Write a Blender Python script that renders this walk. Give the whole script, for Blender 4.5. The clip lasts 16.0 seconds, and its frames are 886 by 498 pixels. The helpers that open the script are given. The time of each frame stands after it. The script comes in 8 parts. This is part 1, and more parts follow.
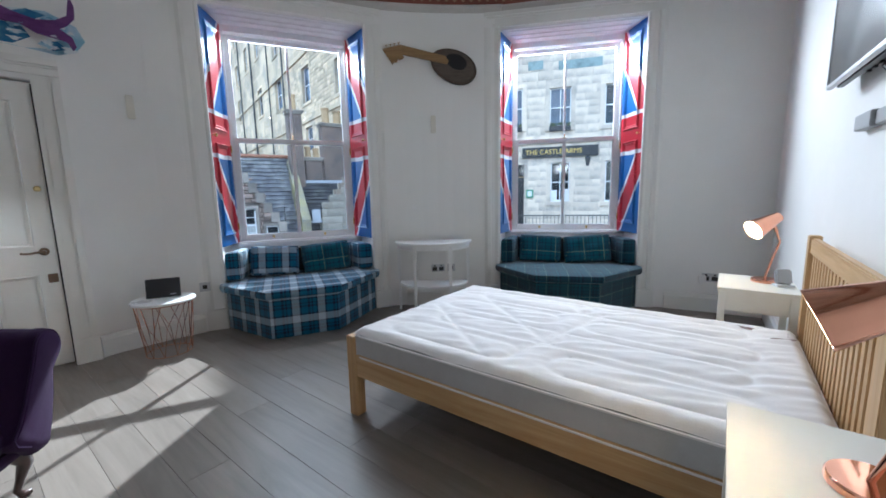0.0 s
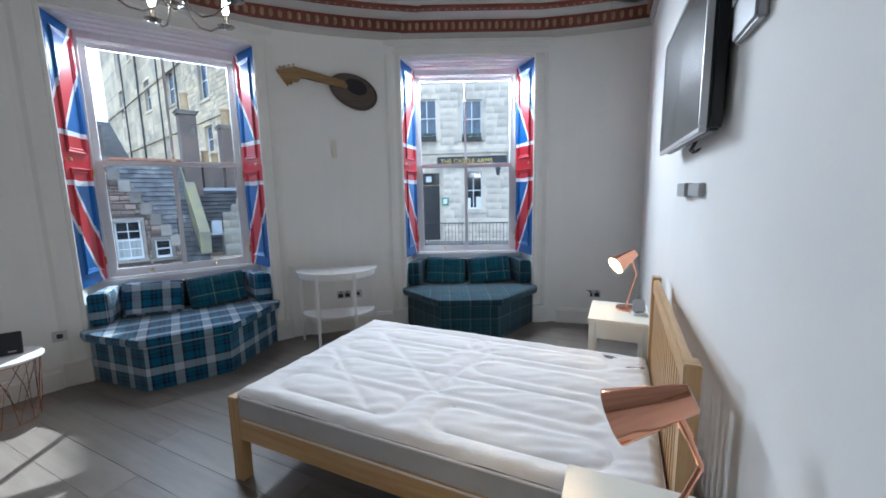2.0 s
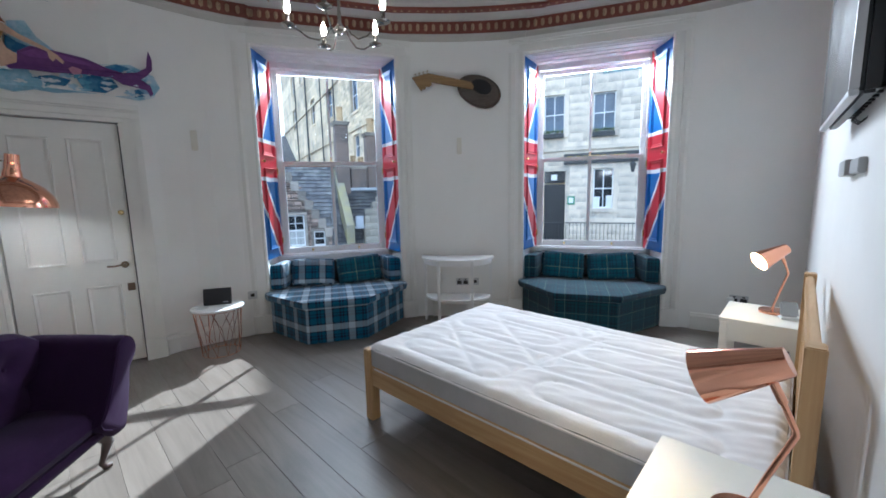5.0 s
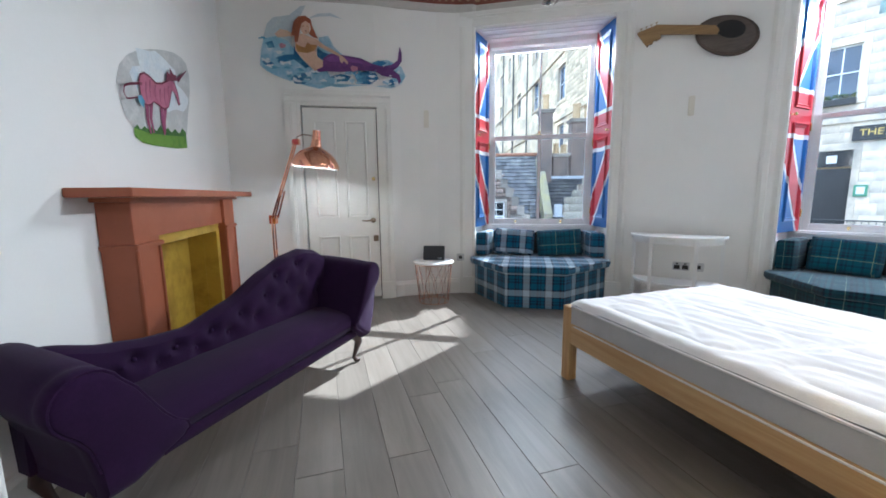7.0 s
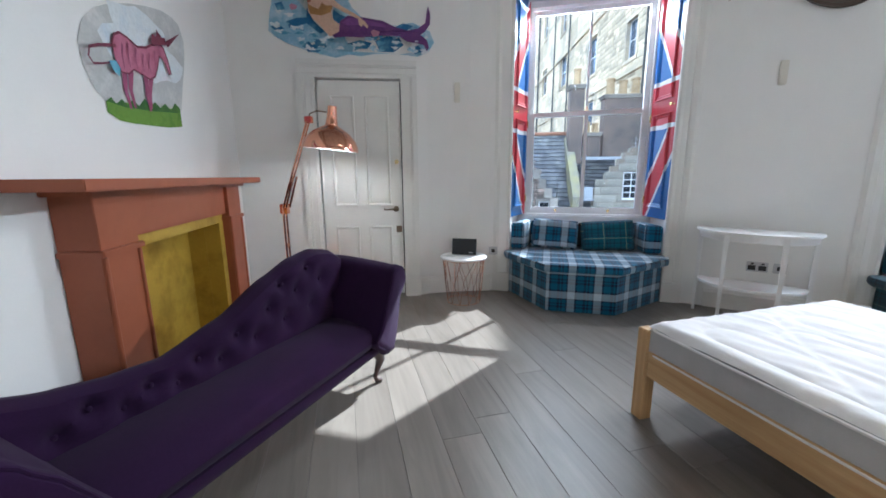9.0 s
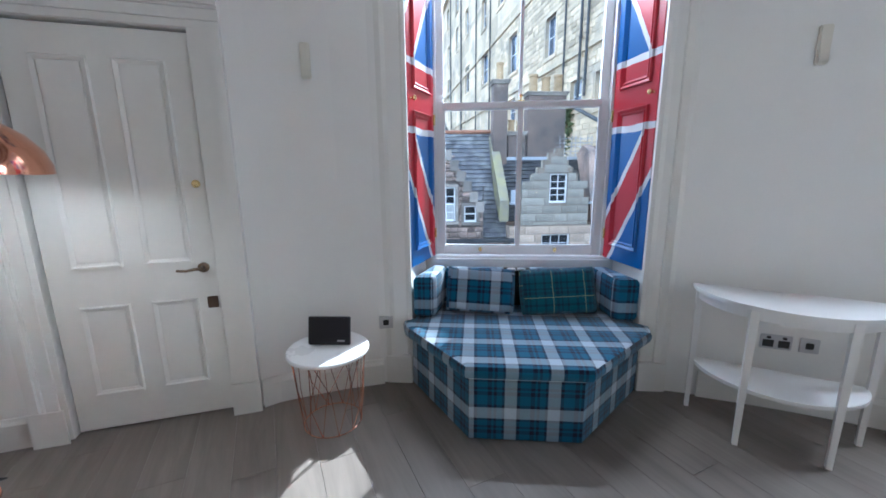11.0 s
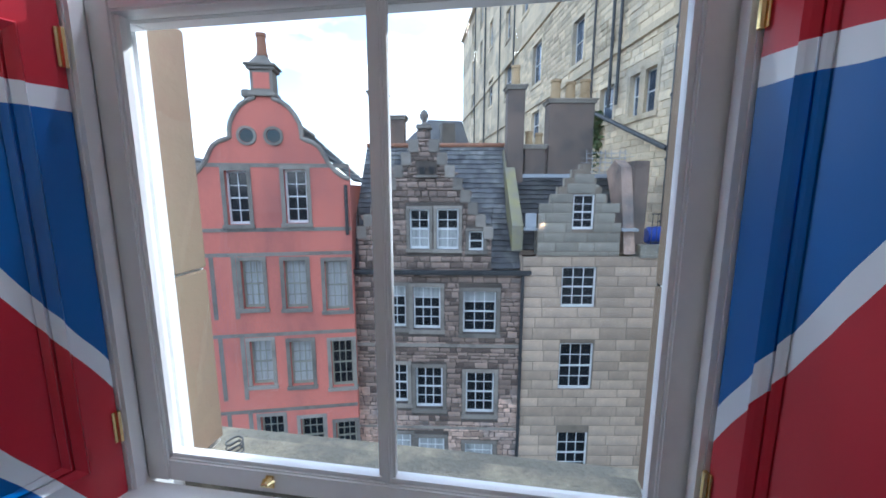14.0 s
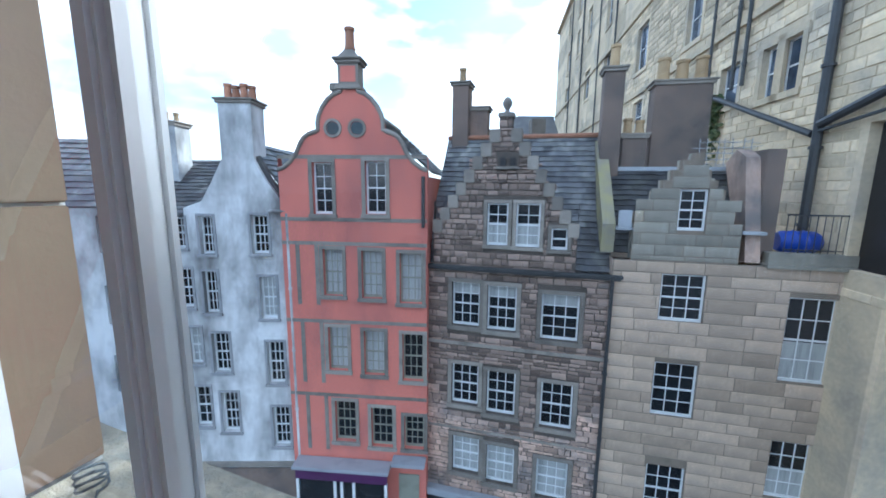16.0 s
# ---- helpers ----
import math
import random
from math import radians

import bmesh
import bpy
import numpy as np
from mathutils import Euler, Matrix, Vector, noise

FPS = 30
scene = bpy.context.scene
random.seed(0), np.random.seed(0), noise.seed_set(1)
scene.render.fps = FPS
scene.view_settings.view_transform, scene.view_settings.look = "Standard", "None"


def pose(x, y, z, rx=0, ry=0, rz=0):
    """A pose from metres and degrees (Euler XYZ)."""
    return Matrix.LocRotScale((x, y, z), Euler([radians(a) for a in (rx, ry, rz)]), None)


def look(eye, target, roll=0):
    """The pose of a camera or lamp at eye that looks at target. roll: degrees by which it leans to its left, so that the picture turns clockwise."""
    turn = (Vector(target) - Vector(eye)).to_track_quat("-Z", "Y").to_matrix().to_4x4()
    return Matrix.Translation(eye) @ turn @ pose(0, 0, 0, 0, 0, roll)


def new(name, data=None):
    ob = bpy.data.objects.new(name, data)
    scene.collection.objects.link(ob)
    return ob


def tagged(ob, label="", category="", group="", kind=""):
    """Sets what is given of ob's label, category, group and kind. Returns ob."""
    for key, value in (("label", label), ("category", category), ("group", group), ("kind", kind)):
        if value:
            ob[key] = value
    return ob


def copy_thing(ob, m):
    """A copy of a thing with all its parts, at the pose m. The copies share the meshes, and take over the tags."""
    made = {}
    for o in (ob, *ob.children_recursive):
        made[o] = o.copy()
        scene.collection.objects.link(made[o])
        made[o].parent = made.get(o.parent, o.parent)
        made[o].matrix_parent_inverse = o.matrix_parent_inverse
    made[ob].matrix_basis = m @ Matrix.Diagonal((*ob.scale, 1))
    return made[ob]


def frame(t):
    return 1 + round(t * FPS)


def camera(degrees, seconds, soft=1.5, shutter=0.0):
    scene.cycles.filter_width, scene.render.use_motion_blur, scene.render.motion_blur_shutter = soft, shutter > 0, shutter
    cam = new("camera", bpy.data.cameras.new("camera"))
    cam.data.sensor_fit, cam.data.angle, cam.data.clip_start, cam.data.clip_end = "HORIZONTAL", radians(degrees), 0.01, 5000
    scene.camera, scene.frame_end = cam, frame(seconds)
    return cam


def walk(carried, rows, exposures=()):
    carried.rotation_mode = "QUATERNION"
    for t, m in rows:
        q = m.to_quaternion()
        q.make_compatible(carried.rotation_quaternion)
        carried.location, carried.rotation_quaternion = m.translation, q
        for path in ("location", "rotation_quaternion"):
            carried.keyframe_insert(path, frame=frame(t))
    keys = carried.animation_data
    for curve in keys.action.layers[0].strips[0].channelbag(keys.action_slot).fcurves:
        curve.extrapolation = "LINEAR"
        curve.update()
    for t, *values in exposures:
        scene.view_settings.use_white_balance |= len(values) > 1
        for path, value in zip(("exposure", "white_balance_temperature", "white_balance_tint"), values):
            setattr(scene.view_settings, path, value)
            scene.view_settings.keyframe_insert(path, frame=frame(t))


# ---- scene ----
from mathutils.geometry import tessellate_polygon

cam = camera(98.3, 16.0, soft=1.7)
PATH = [
    (0, (-0.584, 0.248, 1.219), (-1.764, 1.837, 0.932), -1.2),
    (0.5, (-0.552, 0.285, 1.223), (-1.563, 1.988, 0.941), -1.2),
    (1, (-0.52, 0.316, 1.282), (-1.416, 2.081, 0.996), -1.2),
    (1.5, (-0.483, 0.335, 1.359), (-1.324, 2.127, 1.074), -1.1),
    (2, (-0.439, 0.353, 1.463), (-1.272, 2.149, 1.178), -1.1),
    (2.5, (-0.406, 0.351, 1.566), (-1.239, 2.147, 1.282), -1.0),
    (3, (-0.381, 0.349, 1.637), (-1.236, 2.135, 1.357), -1.0),
    (3.2, (-0.378, 0.34, 1.644), (-1.253, 2.117, 1.365), -0.9),
    (5.3, (-0.284, 0.222, 1.35), (-1.749, 1.554, 1.072), -1.0),
    (5.5, (-0.281, 0.221, 1.335), (-1.819, 1.466, 1.049), -0.8),
    (6, (-0.278, 0.216, 1.246), (-1.982, 1.224, 0.962), -0.7),
    (6.5, (-0.283, 0.178, 1.178), (-2.094, 0.978, 0.897), -0.7),
    (7, (-0.299, 0.138, 1.131), (-2.18, 0.759, 0.851), -0.6),
    (7.5, (-0.33, 0.106, 1.11), (-2.239, 0.614, 0.799), -0.6),
    (8, (-0.397, 0.096, 1.098), (-2.302, 0.583, 0.73), -0.6),
    (8.2, (-0.449, 0.09, 1.104), (-2.353, 0.578, 0.733), -0.6),
    (10.3, (-1.65, 0.635, 1.296), (-3.476, 1.354, 0.91), -0.5),
    (10.5, (-1.796, 0.734, 1.3), (-3.602, 1.501, 0.912), -0.6),
    (11, (-2.136, 1.023, 1.361), (-3.901, 1.875, 0.963), -0.6),
    (11.5, (-2.454, 1.284, 1.379), (-4.218, 2.146, 0.998), -0.5),
    (12, (-2.758, 1.55, 1.379), (-4.519, 2.434, 1.036), -0.1),
    (12.5, (-3.015, 1.826, 1.425), (-4.76, 2.749, 1.104), 0.0),
    (13, (-3.241, 2.078, 1.474), (-4.991, 2.992, 1.154), -0.1),
    (13.5, (-3.457, 2.315, 1.48), (-5.23, 3.182, 1.158), -0.0),
    (13.7, (-3.527, 2.404, 1.468), (-5.326, 3.219, 1.149), -0.0),
    (14, (-3.636, 2.53, 1.445), (-5.469, 3.264, 1.125), -0.0),
    (14.5, (-3.769, 2.677, 1.394), (-5.651, 3.273, 1.073), 0.1),
    (15, (-3.885, 2.796, 1.331), (-5.796, 3.292, 1.009), 0.3),
    (15.5, (-3.981, 2.849, 1.277), (-5.916, 3.239, 0.955), 0.6),
    (16, (-4.045, 2.882, 1.259), (-5.994, 3.192, 0.936), 0.6),
]
walk(cam, [(t, look(eye, target, roll)) for t, eye, target, roll in PATH],
     exposures=[(0.0, 1.95, 5200, 4), (3.0, 1.8, 5200, 4), (5.3, 2.05, 5200, 4), (6.5, 2.4, 5300, 4), (8.2, 2.45, 5300, 4), (10.5, 2.25, 5150, 4), (11.0, 2.25, 5100, 5),
                (12.0, 2.05, 5200, 6), (13.0, 1.6, 5400, 8), (14.0, 1.45, 5350, 6), (14.6, 1.4, 5300, 4), (15.2, 1.35, 5200, 4), (16.0, 1.3, 5200, 4)])

# ---- world and sun ----
SUN_AZ, SUN_EL = radians(121.3), radians(38.6)
SUN_DIR = Vector((math.cos(SUN_AZ) * math.cos(SUN_EL), math.sin(SUN_AZ) * math.cos(SUN_EL), math.sin(SUN_EL)))


def make_world():
    w = bpy.data.worlds.new("world")
    scene.world = w
    w.use_nodes = True
    nt = w.node_tree
    nt.nodes.clear()
    out = nt.nodes.new("ShaderNodeOutputWorld")
    bg = nt.nodes.new("ShaderNodeBackground")
    sky = nt.nodes.new("ShaderNodeTexSky")
    sky.sky_type = "NISHITA"
    sky.sun_disc = False
    sky.sun_elevation = SUN_EL
    sky.sun_rotation = radians(90) - SUN_AZ
    tc = nt.nodes.new("ShaderNodeTexCoord")
    mp = nt.nodes.new("ShaderNodeMapping")
    mp.inputs["Scale"].default_value = (1.6, 1.6, 4.2)
    mp.inputs["Location"].default_value = (0.35, 0.1, 0.2)
    nz = nt.nodes.new("ShaderNodeTexNoise")
    nz.inputs["Scale"].default_value = 1.7
    nz.inputs["Detail"].default_value = 9
    nz.inputs["Roughness"].default_value = 0.52
    rp = nt.nodes.new("ShaderNodeValToRGB")
    rp.color_ramp.elements[0].position = 0.42
    rp.color_ramp.elements[1].position = 0.56
    nz2 = nt.nodes.new("ShaderNodeTexNoise")
    nz2.inputs["Scale"].default_value = 2.6
    nz2.inputs["Detail"].default_value = 5
    cr = nt.nodes.new("ShaderNodeValToRGB")
    cr.color_ramp.elements[0].position = 0.35
    cr.color_ramp.elements[0].color = (3.0, 3.3, 3.9, 1)
    cr.color_ramp.elements[1].position = 0.68
    cr.color_ramp.elements[1].color = (9.5, 9.5, 9.6, 1)
    mx = nt.nodes.new("ShaderNodeMix")
    mx.data_type = "RGBA"
    L = nt.links.new
    L(tc.outputs["Generated"], mp.inputs["Vector"])
    L(mp.outputs["Vector"], nz.inputs["Vector"])
    L(mp.outputs["Vector"], nz2.inputs["Vector"])
    L(nz.outputs["Fac"], rp.inputs["Fac"])
    L(nz2.outputs["Fac"], cr.inputs["Fac"])
    L(rp.outputs["Color"], mx.inputs["Factor"])
    L(sky.outputs["Color"], mx.inputs["A"])
    L(cr.outputs["Color"], mx.inputs["B"])
    L(mx.outputs["Result"], bg.inputs["Color"])
    bg.inputs["Strength"].default_value = 0.15
    L(bg.outputs["Background"], out.inputs["Surface"])


make_world()
sun = new("sun", bpy.data.lights.new("sun", "SUN"))
sun.data.energy = 2.7
sun.data.angle = radians(0.6)
sun.data.color = (1.0, 0.95, 0.87)
sun.matrix_world = look((0, 0, 30), Vector((0, 0, 30)) - SUN_DIR)


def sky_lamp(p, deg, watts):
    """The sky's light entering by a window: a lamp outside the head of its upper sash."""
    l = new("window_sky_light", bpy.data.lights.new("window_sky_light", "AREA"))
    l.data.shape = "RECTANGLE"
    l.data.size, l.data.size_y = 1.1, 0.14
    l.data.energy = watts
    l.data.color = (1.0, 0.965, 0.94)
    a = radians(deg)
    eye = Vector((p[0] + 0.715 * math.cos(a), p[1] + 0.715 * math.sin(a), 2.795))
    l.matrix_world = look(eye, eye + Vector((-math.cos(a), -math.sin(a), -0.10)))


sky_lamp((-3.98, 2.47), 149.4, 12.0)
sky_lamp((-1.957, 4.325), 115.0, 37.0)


# ---- materials ----
def nodes(name):
    m = bpy.data.materials.new(name)
    m.use_nodes = True
    nt = m.node_tree
    return m, nt, nt.nodes["Principled BSDF"], nt.links.new


def add(nt, kind, **kw):
    n = nt.nodes.new(kind)
    for k, v in kw.items():
        n.inputs[k].default_value = v
    return n


def surf(name, color, rough=0.6, metal=0.0, vary=0.12, scale=3.0, grain=60.0, bump=0.15, dist=0.002, stretch=(1, 1, 1),
         second=None, amount=0.5, coat=0.0, rand=0.0, sheen=0.0):
    """A surface with large stains, fine grain and relief; second: a colour mixed in by patches; rand: shift from object to object."""
    m, nt, b, L = nodes(name)
    tc = nt.nodes.new("ShaderNodeTexCoord")
    mp = add(nt, "ShaderNodeMapping", Scale=stretch)
    L(tc.outputs["Object"], mp.inputs["Vector"])
    big = add(nt, "ShaderNodeTexNoise", Scale=scale, Detail=4.0, Roughness=0.6)
    fine = add(nt, "ShaderNodeTexNoise", Scale=grain, Detail=3.0, Roughness=0.6)
    L(mp.outputs["Vector"], big.inputs["Vector"])
    L(mp.outputs["Vector"], fine.inputs["Vector"])
    mix = nt.nodes.new("ShaderNodeMix")
    mix.data_type = "RGBA"
    mix.inputs["A"].default_value = (*color, 1)
    c2 = second or tuple(c * (1 - vary * 2) for c in color)
    mix.inputs["B"].default_value = (*c2, 1)
    mr = add(nt, "ShaderNodeMapRange", **{"From Min": 0.62 - 0.3 * amount, "From Max": 0.75 - 0.1 * amount})
    L(big.outputs["Fac"], mr.inputs["Value"])
    L(mr.outputs["Result"], mix.inputs["Factor"])
    hsv = add(nt, "ShaderNodeHueSaturation")
    L(mix.outputs["Result"], hsv.inputs["Color"])
    vr = add(nt, "ShaderNodeMapRange", **{"To Min": 1 - vary, "To Max": 1 + vary})
    L(fine.outputs["Fac"], vr.inputs["Value"])
    last = vr.outputs["Result"]
    if rand:
        oi = nt.nodes.new("ShaderNodeObjectInfo")
        rr = add(nt, "ShaderNodeMapRange", **{"To Min": 1 - rand, "To Max": 1 + rand})
        L(oi.outputs["Random"], rr.inputs["Value"])
        mu = nt.nodes.new("ShaderNodeMath")
        mu.operation = "MULTIPLY"
        L(last, mu.inputs[0])
        L(rr.outputs["Result"], mu.inputs[1])
        last = mu.outputs[0]
        ge = nt.nodes.new("ShaderNodeNewGeometry")
        ri = add(nt, "ShaderNodeMapRange", **{"To Min": 1 - rand * 0.7, "To Max": 1 + rand * 0.7})
        L(ge.outputs["Random Per Island"], ri.inputs["Value"])
        m2 = nt.nodes.new("ShaderNodeMath")
        m2.operation = "MULTIPLY"
        L(last, m2.inputs[0])
        L(ri.outputs["Result"], m2.inputs[1])
        last = m2.outputs[0]
    L(last, hsv.inputs["Value"])
    L(hsv.outputs["Color"], b.inputs["Base Color"])
    rg = add(nt, "ShaderNodeMapRange", **{"To Min": max(0.02, rough - 0.08), "To Max": min(1, rough + 0.08)})
    L(big.outputs["Fac"], rg.inputs["Value"])
    L(rg.outputs["Result"], b.inputs["Roughness"])
    b.inputs["Metallic"].default_value = metal
    b.inputs["Coat Weight"].default_value = coat
    b.inputs["Sheen Weight"].default_value = sheen
    bp = add(nt, "ShaderNodeBump", Strength=bump, Distance=dist)
    L(fine.outputs["Fac"], bp.inputs["Height"])
    L(bp.outputs["Normal"], b.inputs["Normal"])
    return m


def glow(name, color, strength):
    m, nt, b, L = nodes(name)
    b.inputs["Base Color"].default_value = (*color, 1)
    b.inputs["Emission Color"].default_value = (*color, 1)
    b.inputs["Emission Strength"].default_value = strength
    return m


def pane_mat():
    m, nt, b, L = nodes("window_glass")
    nt.nodes.remove(b)
    out = nt.nodes["Material Output"]
    tr = add(nt, "ShaderNodeBsdfTransparent", Color=(0.93, 0.95, 0.95, 1))
    gl = add(nt, "ShaderNodeBsdfGlossy", Roughness=0.02)
    fr = add(nt, "ShaderNodeFresnel", IOR=1.35)
    mx = nt.nodes.new("ShaderNodeMixShader")
    L(fr.outputs["Fac"], mx.inputs["Fac"])
    L(tr.outputs["BSDF"], mx.inputs[1])
    L(gl.outputs["BSDF"], mx.inputs[2])
    L(mx.outputs["Shader"], out.inputs["Surface"])
    return m


def tartan(name, base, dark, light, fine, period=0.30, wide=0.36, lightw=0.13, axis=1.0):
    """Woven check: bands in two directions, mixed as warp over weft."""
    m, nt, b, L = nodes(name)
    tc = nt.nodes.new("ShaderNodeTexCoord")
    sp = nt.nodes.new("ShaderNodeSeparateXYZ")
    L(tc.outputs["UV"], sp.inputs["Vector"])

    def math_(op, a, c=None):
        n = nt.nodes.new("ShaderNodeMath")
        n.operation = op
        for i, v in enumerate((a, c)):
            if v is None:
                continue
            if isinstance(v, (int, float)):
                n.inputs[i].default_value = v
            else:
                L(v, n.inputs[i])
        return n.outputs[0]

    def sett(coord):
        f = math_("FRACT", math_("DIVIDE", coord, period))
        rp = nt.nodes.new("ShaderNodeValToRGB")
        rp.color_ramp.interpolation = "CONSTANT"
        els = rp.color_ramp.elements
        a = 0.30
        stops = [(0.0, base), (0.05, dark), (0.11, base), (0.24, dark), (a, light), (a + lightw, dark), (a + lightw + 0.08, base),
                 (0.80, fine), (0.82, base), (0.90, dark)]
        els[0].position, els[0].color = 0.0, (*stops[0][1], 1)
        els[1].position, els[1].color = stops[1][0], (*stops[1][1], 1)
        for p, c in stops[2:]:
            e = els.new(p)
            e.color = (*c, 1)
        L(f, rp.inputs["Fac"])
        return rp.outputs["Color"]

    u = sett(sp.outputs["X"])
    v = sett(sp.outputs["Y"])
    weave = add(nt, "ShaderNodeTexNoise", Scale=260.0, Detail=1.0)
    L(tc.outputs["Object"], weave.inputs["Vector"])
    mx = nt.nodes.new("ShaderNodeMix")
    mx.data_type = "RGBA"
    mx.inputs["Factor"].default_value = 0.5
    L(u, mx.inputs["A"])
    L(v, mx.inputs["B"])
    hs = add(nt, "ShaderNodeHueSaturation", Saturation=1.1)
    mr = add(nt, "ShaderNodeMapRange", **{"To Min": 0.8, "To Max": 1.2})
    L(weave.outputs["Fac"], mr.inputs["Value"])
    L(mr.outputs["Result"], hs.inputs["Value"])
    L(mx.outputs["Result"], hs.inputs["Color"])
    L(hs.outputs["Color"], b.inputs["Base Color"])
    b.inputs["Roughness"].default_value = 0.9
    b.inputs["Sheen Weight"].default_value = 0.25
    bp = add(nt, "ShaderNodeBump", Strength=0.35, Distance=0.001)
    L(weave.outputs["Fac"], bp.inputs["Height"])
    L(bp.outputs["Normal"], b.inputs["Normal"])
    return m


def wood(name, a, c, rough=0.45, grain=14.0, rand=0.1, coat=0.0, axis="X", bump=0.25):
    m, nt, b, L = nodes(name)
    tc = nt.nodes.new("ShaderNodeTexCoord")
    oi = nt.nodes.new("ShaderNodeObjectInfo")
    ad = nt.nodes.new("ShaderNodeVectorMath")
    ad.operation = "ADD"
    sc = nt.nodes.new("ShaderNodeVectorMath")
    sc.operation = "SCALE"
    sc.inputs[0].default_value = (13.0, 7.0, 5.0)
    L(oi.outputs["Random"], sc.inputs["Scale"])
    L(tc.outputs["Object"], ad.inputs[0])
    L(sc.outputs["Vector"], ad.inputs[1])
    s = {"X": (0.9, grain, grain), "Y": (grain, 0.9, grain), "Z": (grain, grain, 0.9)}[axis]
    mp = add(nt, "ShaderNodeMapping", Scale=s)
    L(ad.outputs["Vector"], mp.inputs["Vector"])
    n1 = add(nt, "ShaderNodeTexNoise", Scale=1.0, Detail=6.0, Roughness=0.65, Distortion=1.2)
    n2 = add(nt, "ShaderNodeTexNoise", Scale=6.0, Detail=3.0)
    L(mp.outputs["Vector"], n1.inputs["Vector"])
    L(mp.outputs["Vector"], n2.inputs["Vector"])
    rp = nt.nodes.new("ShaderNodeValToRGB")
    rp.color_ramp.elements[0].position, rp.color_ramp.elements[0].color = 0.35, (*c, 1)
    rp.color_ramp.elements[1].position, rp.color_ramp.elements[1].color = 0.62, (*a, 1)
    L(n1.outputs["Fac"], rp.inputs["Fac"])
    hs = add(nt, "ShaderNodeHueSaturation")
    rr = add(nt, "ShaderNodeMapRange", **{"To Min": 1 - rand, "To Max": 1 + rand})
    L(oi.outputs["Random"], rr.inputs["Value"])
    L(rr.outputs["Result"], hs.inputs["Value"])
    L(rp.outputs["Color"], hs.inputs["Color"])
    L(hs.outputs["Color"], b.inputs["Base Color"])
    rg = add(nt, "ShaderNodeMapRange", **{"To Min": rough - 0.08, "To Max": rough + 0.12})
    L(n2.outputs["Fac"], rg.inputs["Value"])
    L(rg.outputs["Result"], b.inputs["Roughness"])
    b.inputs["Coat Weight"].default_value = coat
    bp = add(nt, "ShaderNodeBump", Strength=bump, Distance=0.001)
    L(n2.outputs["Fac"], bp.inputs["Height"])
    L(bp.outputs["Normal"], b.inputs["Normal"])
    return m


WALL = surf("wall_paint", (0.85, 0.84, 0.81), 0.75, vary=0.02, scale=1.2, grain=90, bump=0.12)
TRIM = surf("trim_gloss_white", (0.80, 0.79, 0.75), 0.38, vary=0.02, scale=4, grain=40, bump=0.05)
SASH = surf("sash_white", (0.78, 0.78, 0.79), 0.35, vary=0.03, scale=4, grain=40, bump=0.05)
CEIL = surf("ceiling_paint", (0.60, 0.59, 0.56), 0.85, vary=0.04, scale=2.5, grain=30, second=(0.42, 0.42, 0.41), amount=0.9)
CORN = surf("cornice_grey", (0.55, 0.53, 0.49), 0.7, vary=0.05)
CORNRED = surf("cornice_red", (0.20, 0.055, 0.035), 0.6, vary=0.15)
CORNGOLD = surf("cornice_gold", (0.42, 0.27, 0.16), 0.5, vary=0.15)
PLANK = wood("grey_oak", (0.215, 0.188, 0.163), (0.165, 0.142, 0.122), 0.36, 9.0, 0.09, axis="X")
GROUT = surf("under_floor", (0.09, 0.08, 0.07), 0.8)
PINE = wood("pine", (0.60, 0.40, 0.20), (0.46, 0.27, 0.11), 0.42, 16.0, 0.06, axis="X")
PINEZ = wood("pine_upright", (0.60, 0.40, 0.20), (0.46, 0.27, 0.11), 0.42, 16.0, 0.06, axis="Z")
PINEY = wood("pine_across", (0.60, 0.40, 0.20), (0.46, 0.27, 0.11), 0.42, 16.0, 0.06, axis="Y")
MATT = surf("mattress_cotton", (0.78, 0.75, 0.73), 0.9, vary=0.04, scale=6, grain=220, bump=0.3, dist=0.001, sheen=0.2)
MATTSIDE = surf("mattress_side", (0.48, 0.47, 0.47), 0.85, vary=0.05, scale=6, grain=200, bump=0.3, dist=0.001)
MATTPRINT = surf("mattress_print", (0.20, 0.13, 0.12), 0.9, vary=0.25, scale=20)
TART1 = tartan("tartan_blue_white", (0.003, 0.105, 0.20), (0.002, 0.007, 0.034), (0.48, 0.55, 0.62), (0.003, 0.105, 0.20), 0.215, lightw=0.28)
TART2 = tartan("tartan_green_blue", (0.003, 0.050, 0.075), (0.002, 0.010, 0.030), (0.006, 0.075, 0.10), (0.30, 0.38, 0.28), 0.20, lightw=0.10)
TART3 = tartan("tartan_teal_check", (0.004, 0.085, 0.125), (0.002, 0.025, 0.055), (0.004, 0.095, 0.135), (0.55, 0.58, 0.30), 0.20, lightw=0.22)
VELVET = surf("purple_velvet", (0.021, 0.007, 0.032), 0.9, vary=0.2, scale=4, grain=120, bump=0.2, sheen=0.05, second=(0.028, 0.009, 0.042))
VELVET.node_tree.nodes["Principled BSDF"].inputs["Specular IOR Level"].default_value = 0.12
DARKWOOD = wood("dark_leg_wood", (0.05, 0.018, 0.012), (0.025, 0.01, 0.008), 0.3, 16, 0.05, coat=0.3, axis="Z")
COPPER = surf("copper", (0.88, 0.44, 0.29), 0.10, metal=1.0, vary=0.02, bump=0.02)
COPPERPAINT = surf("copper_painted_wood", (0.34, 0.10, 0.045), 0.45, vary=0.05, scale=5, metal=0.15)
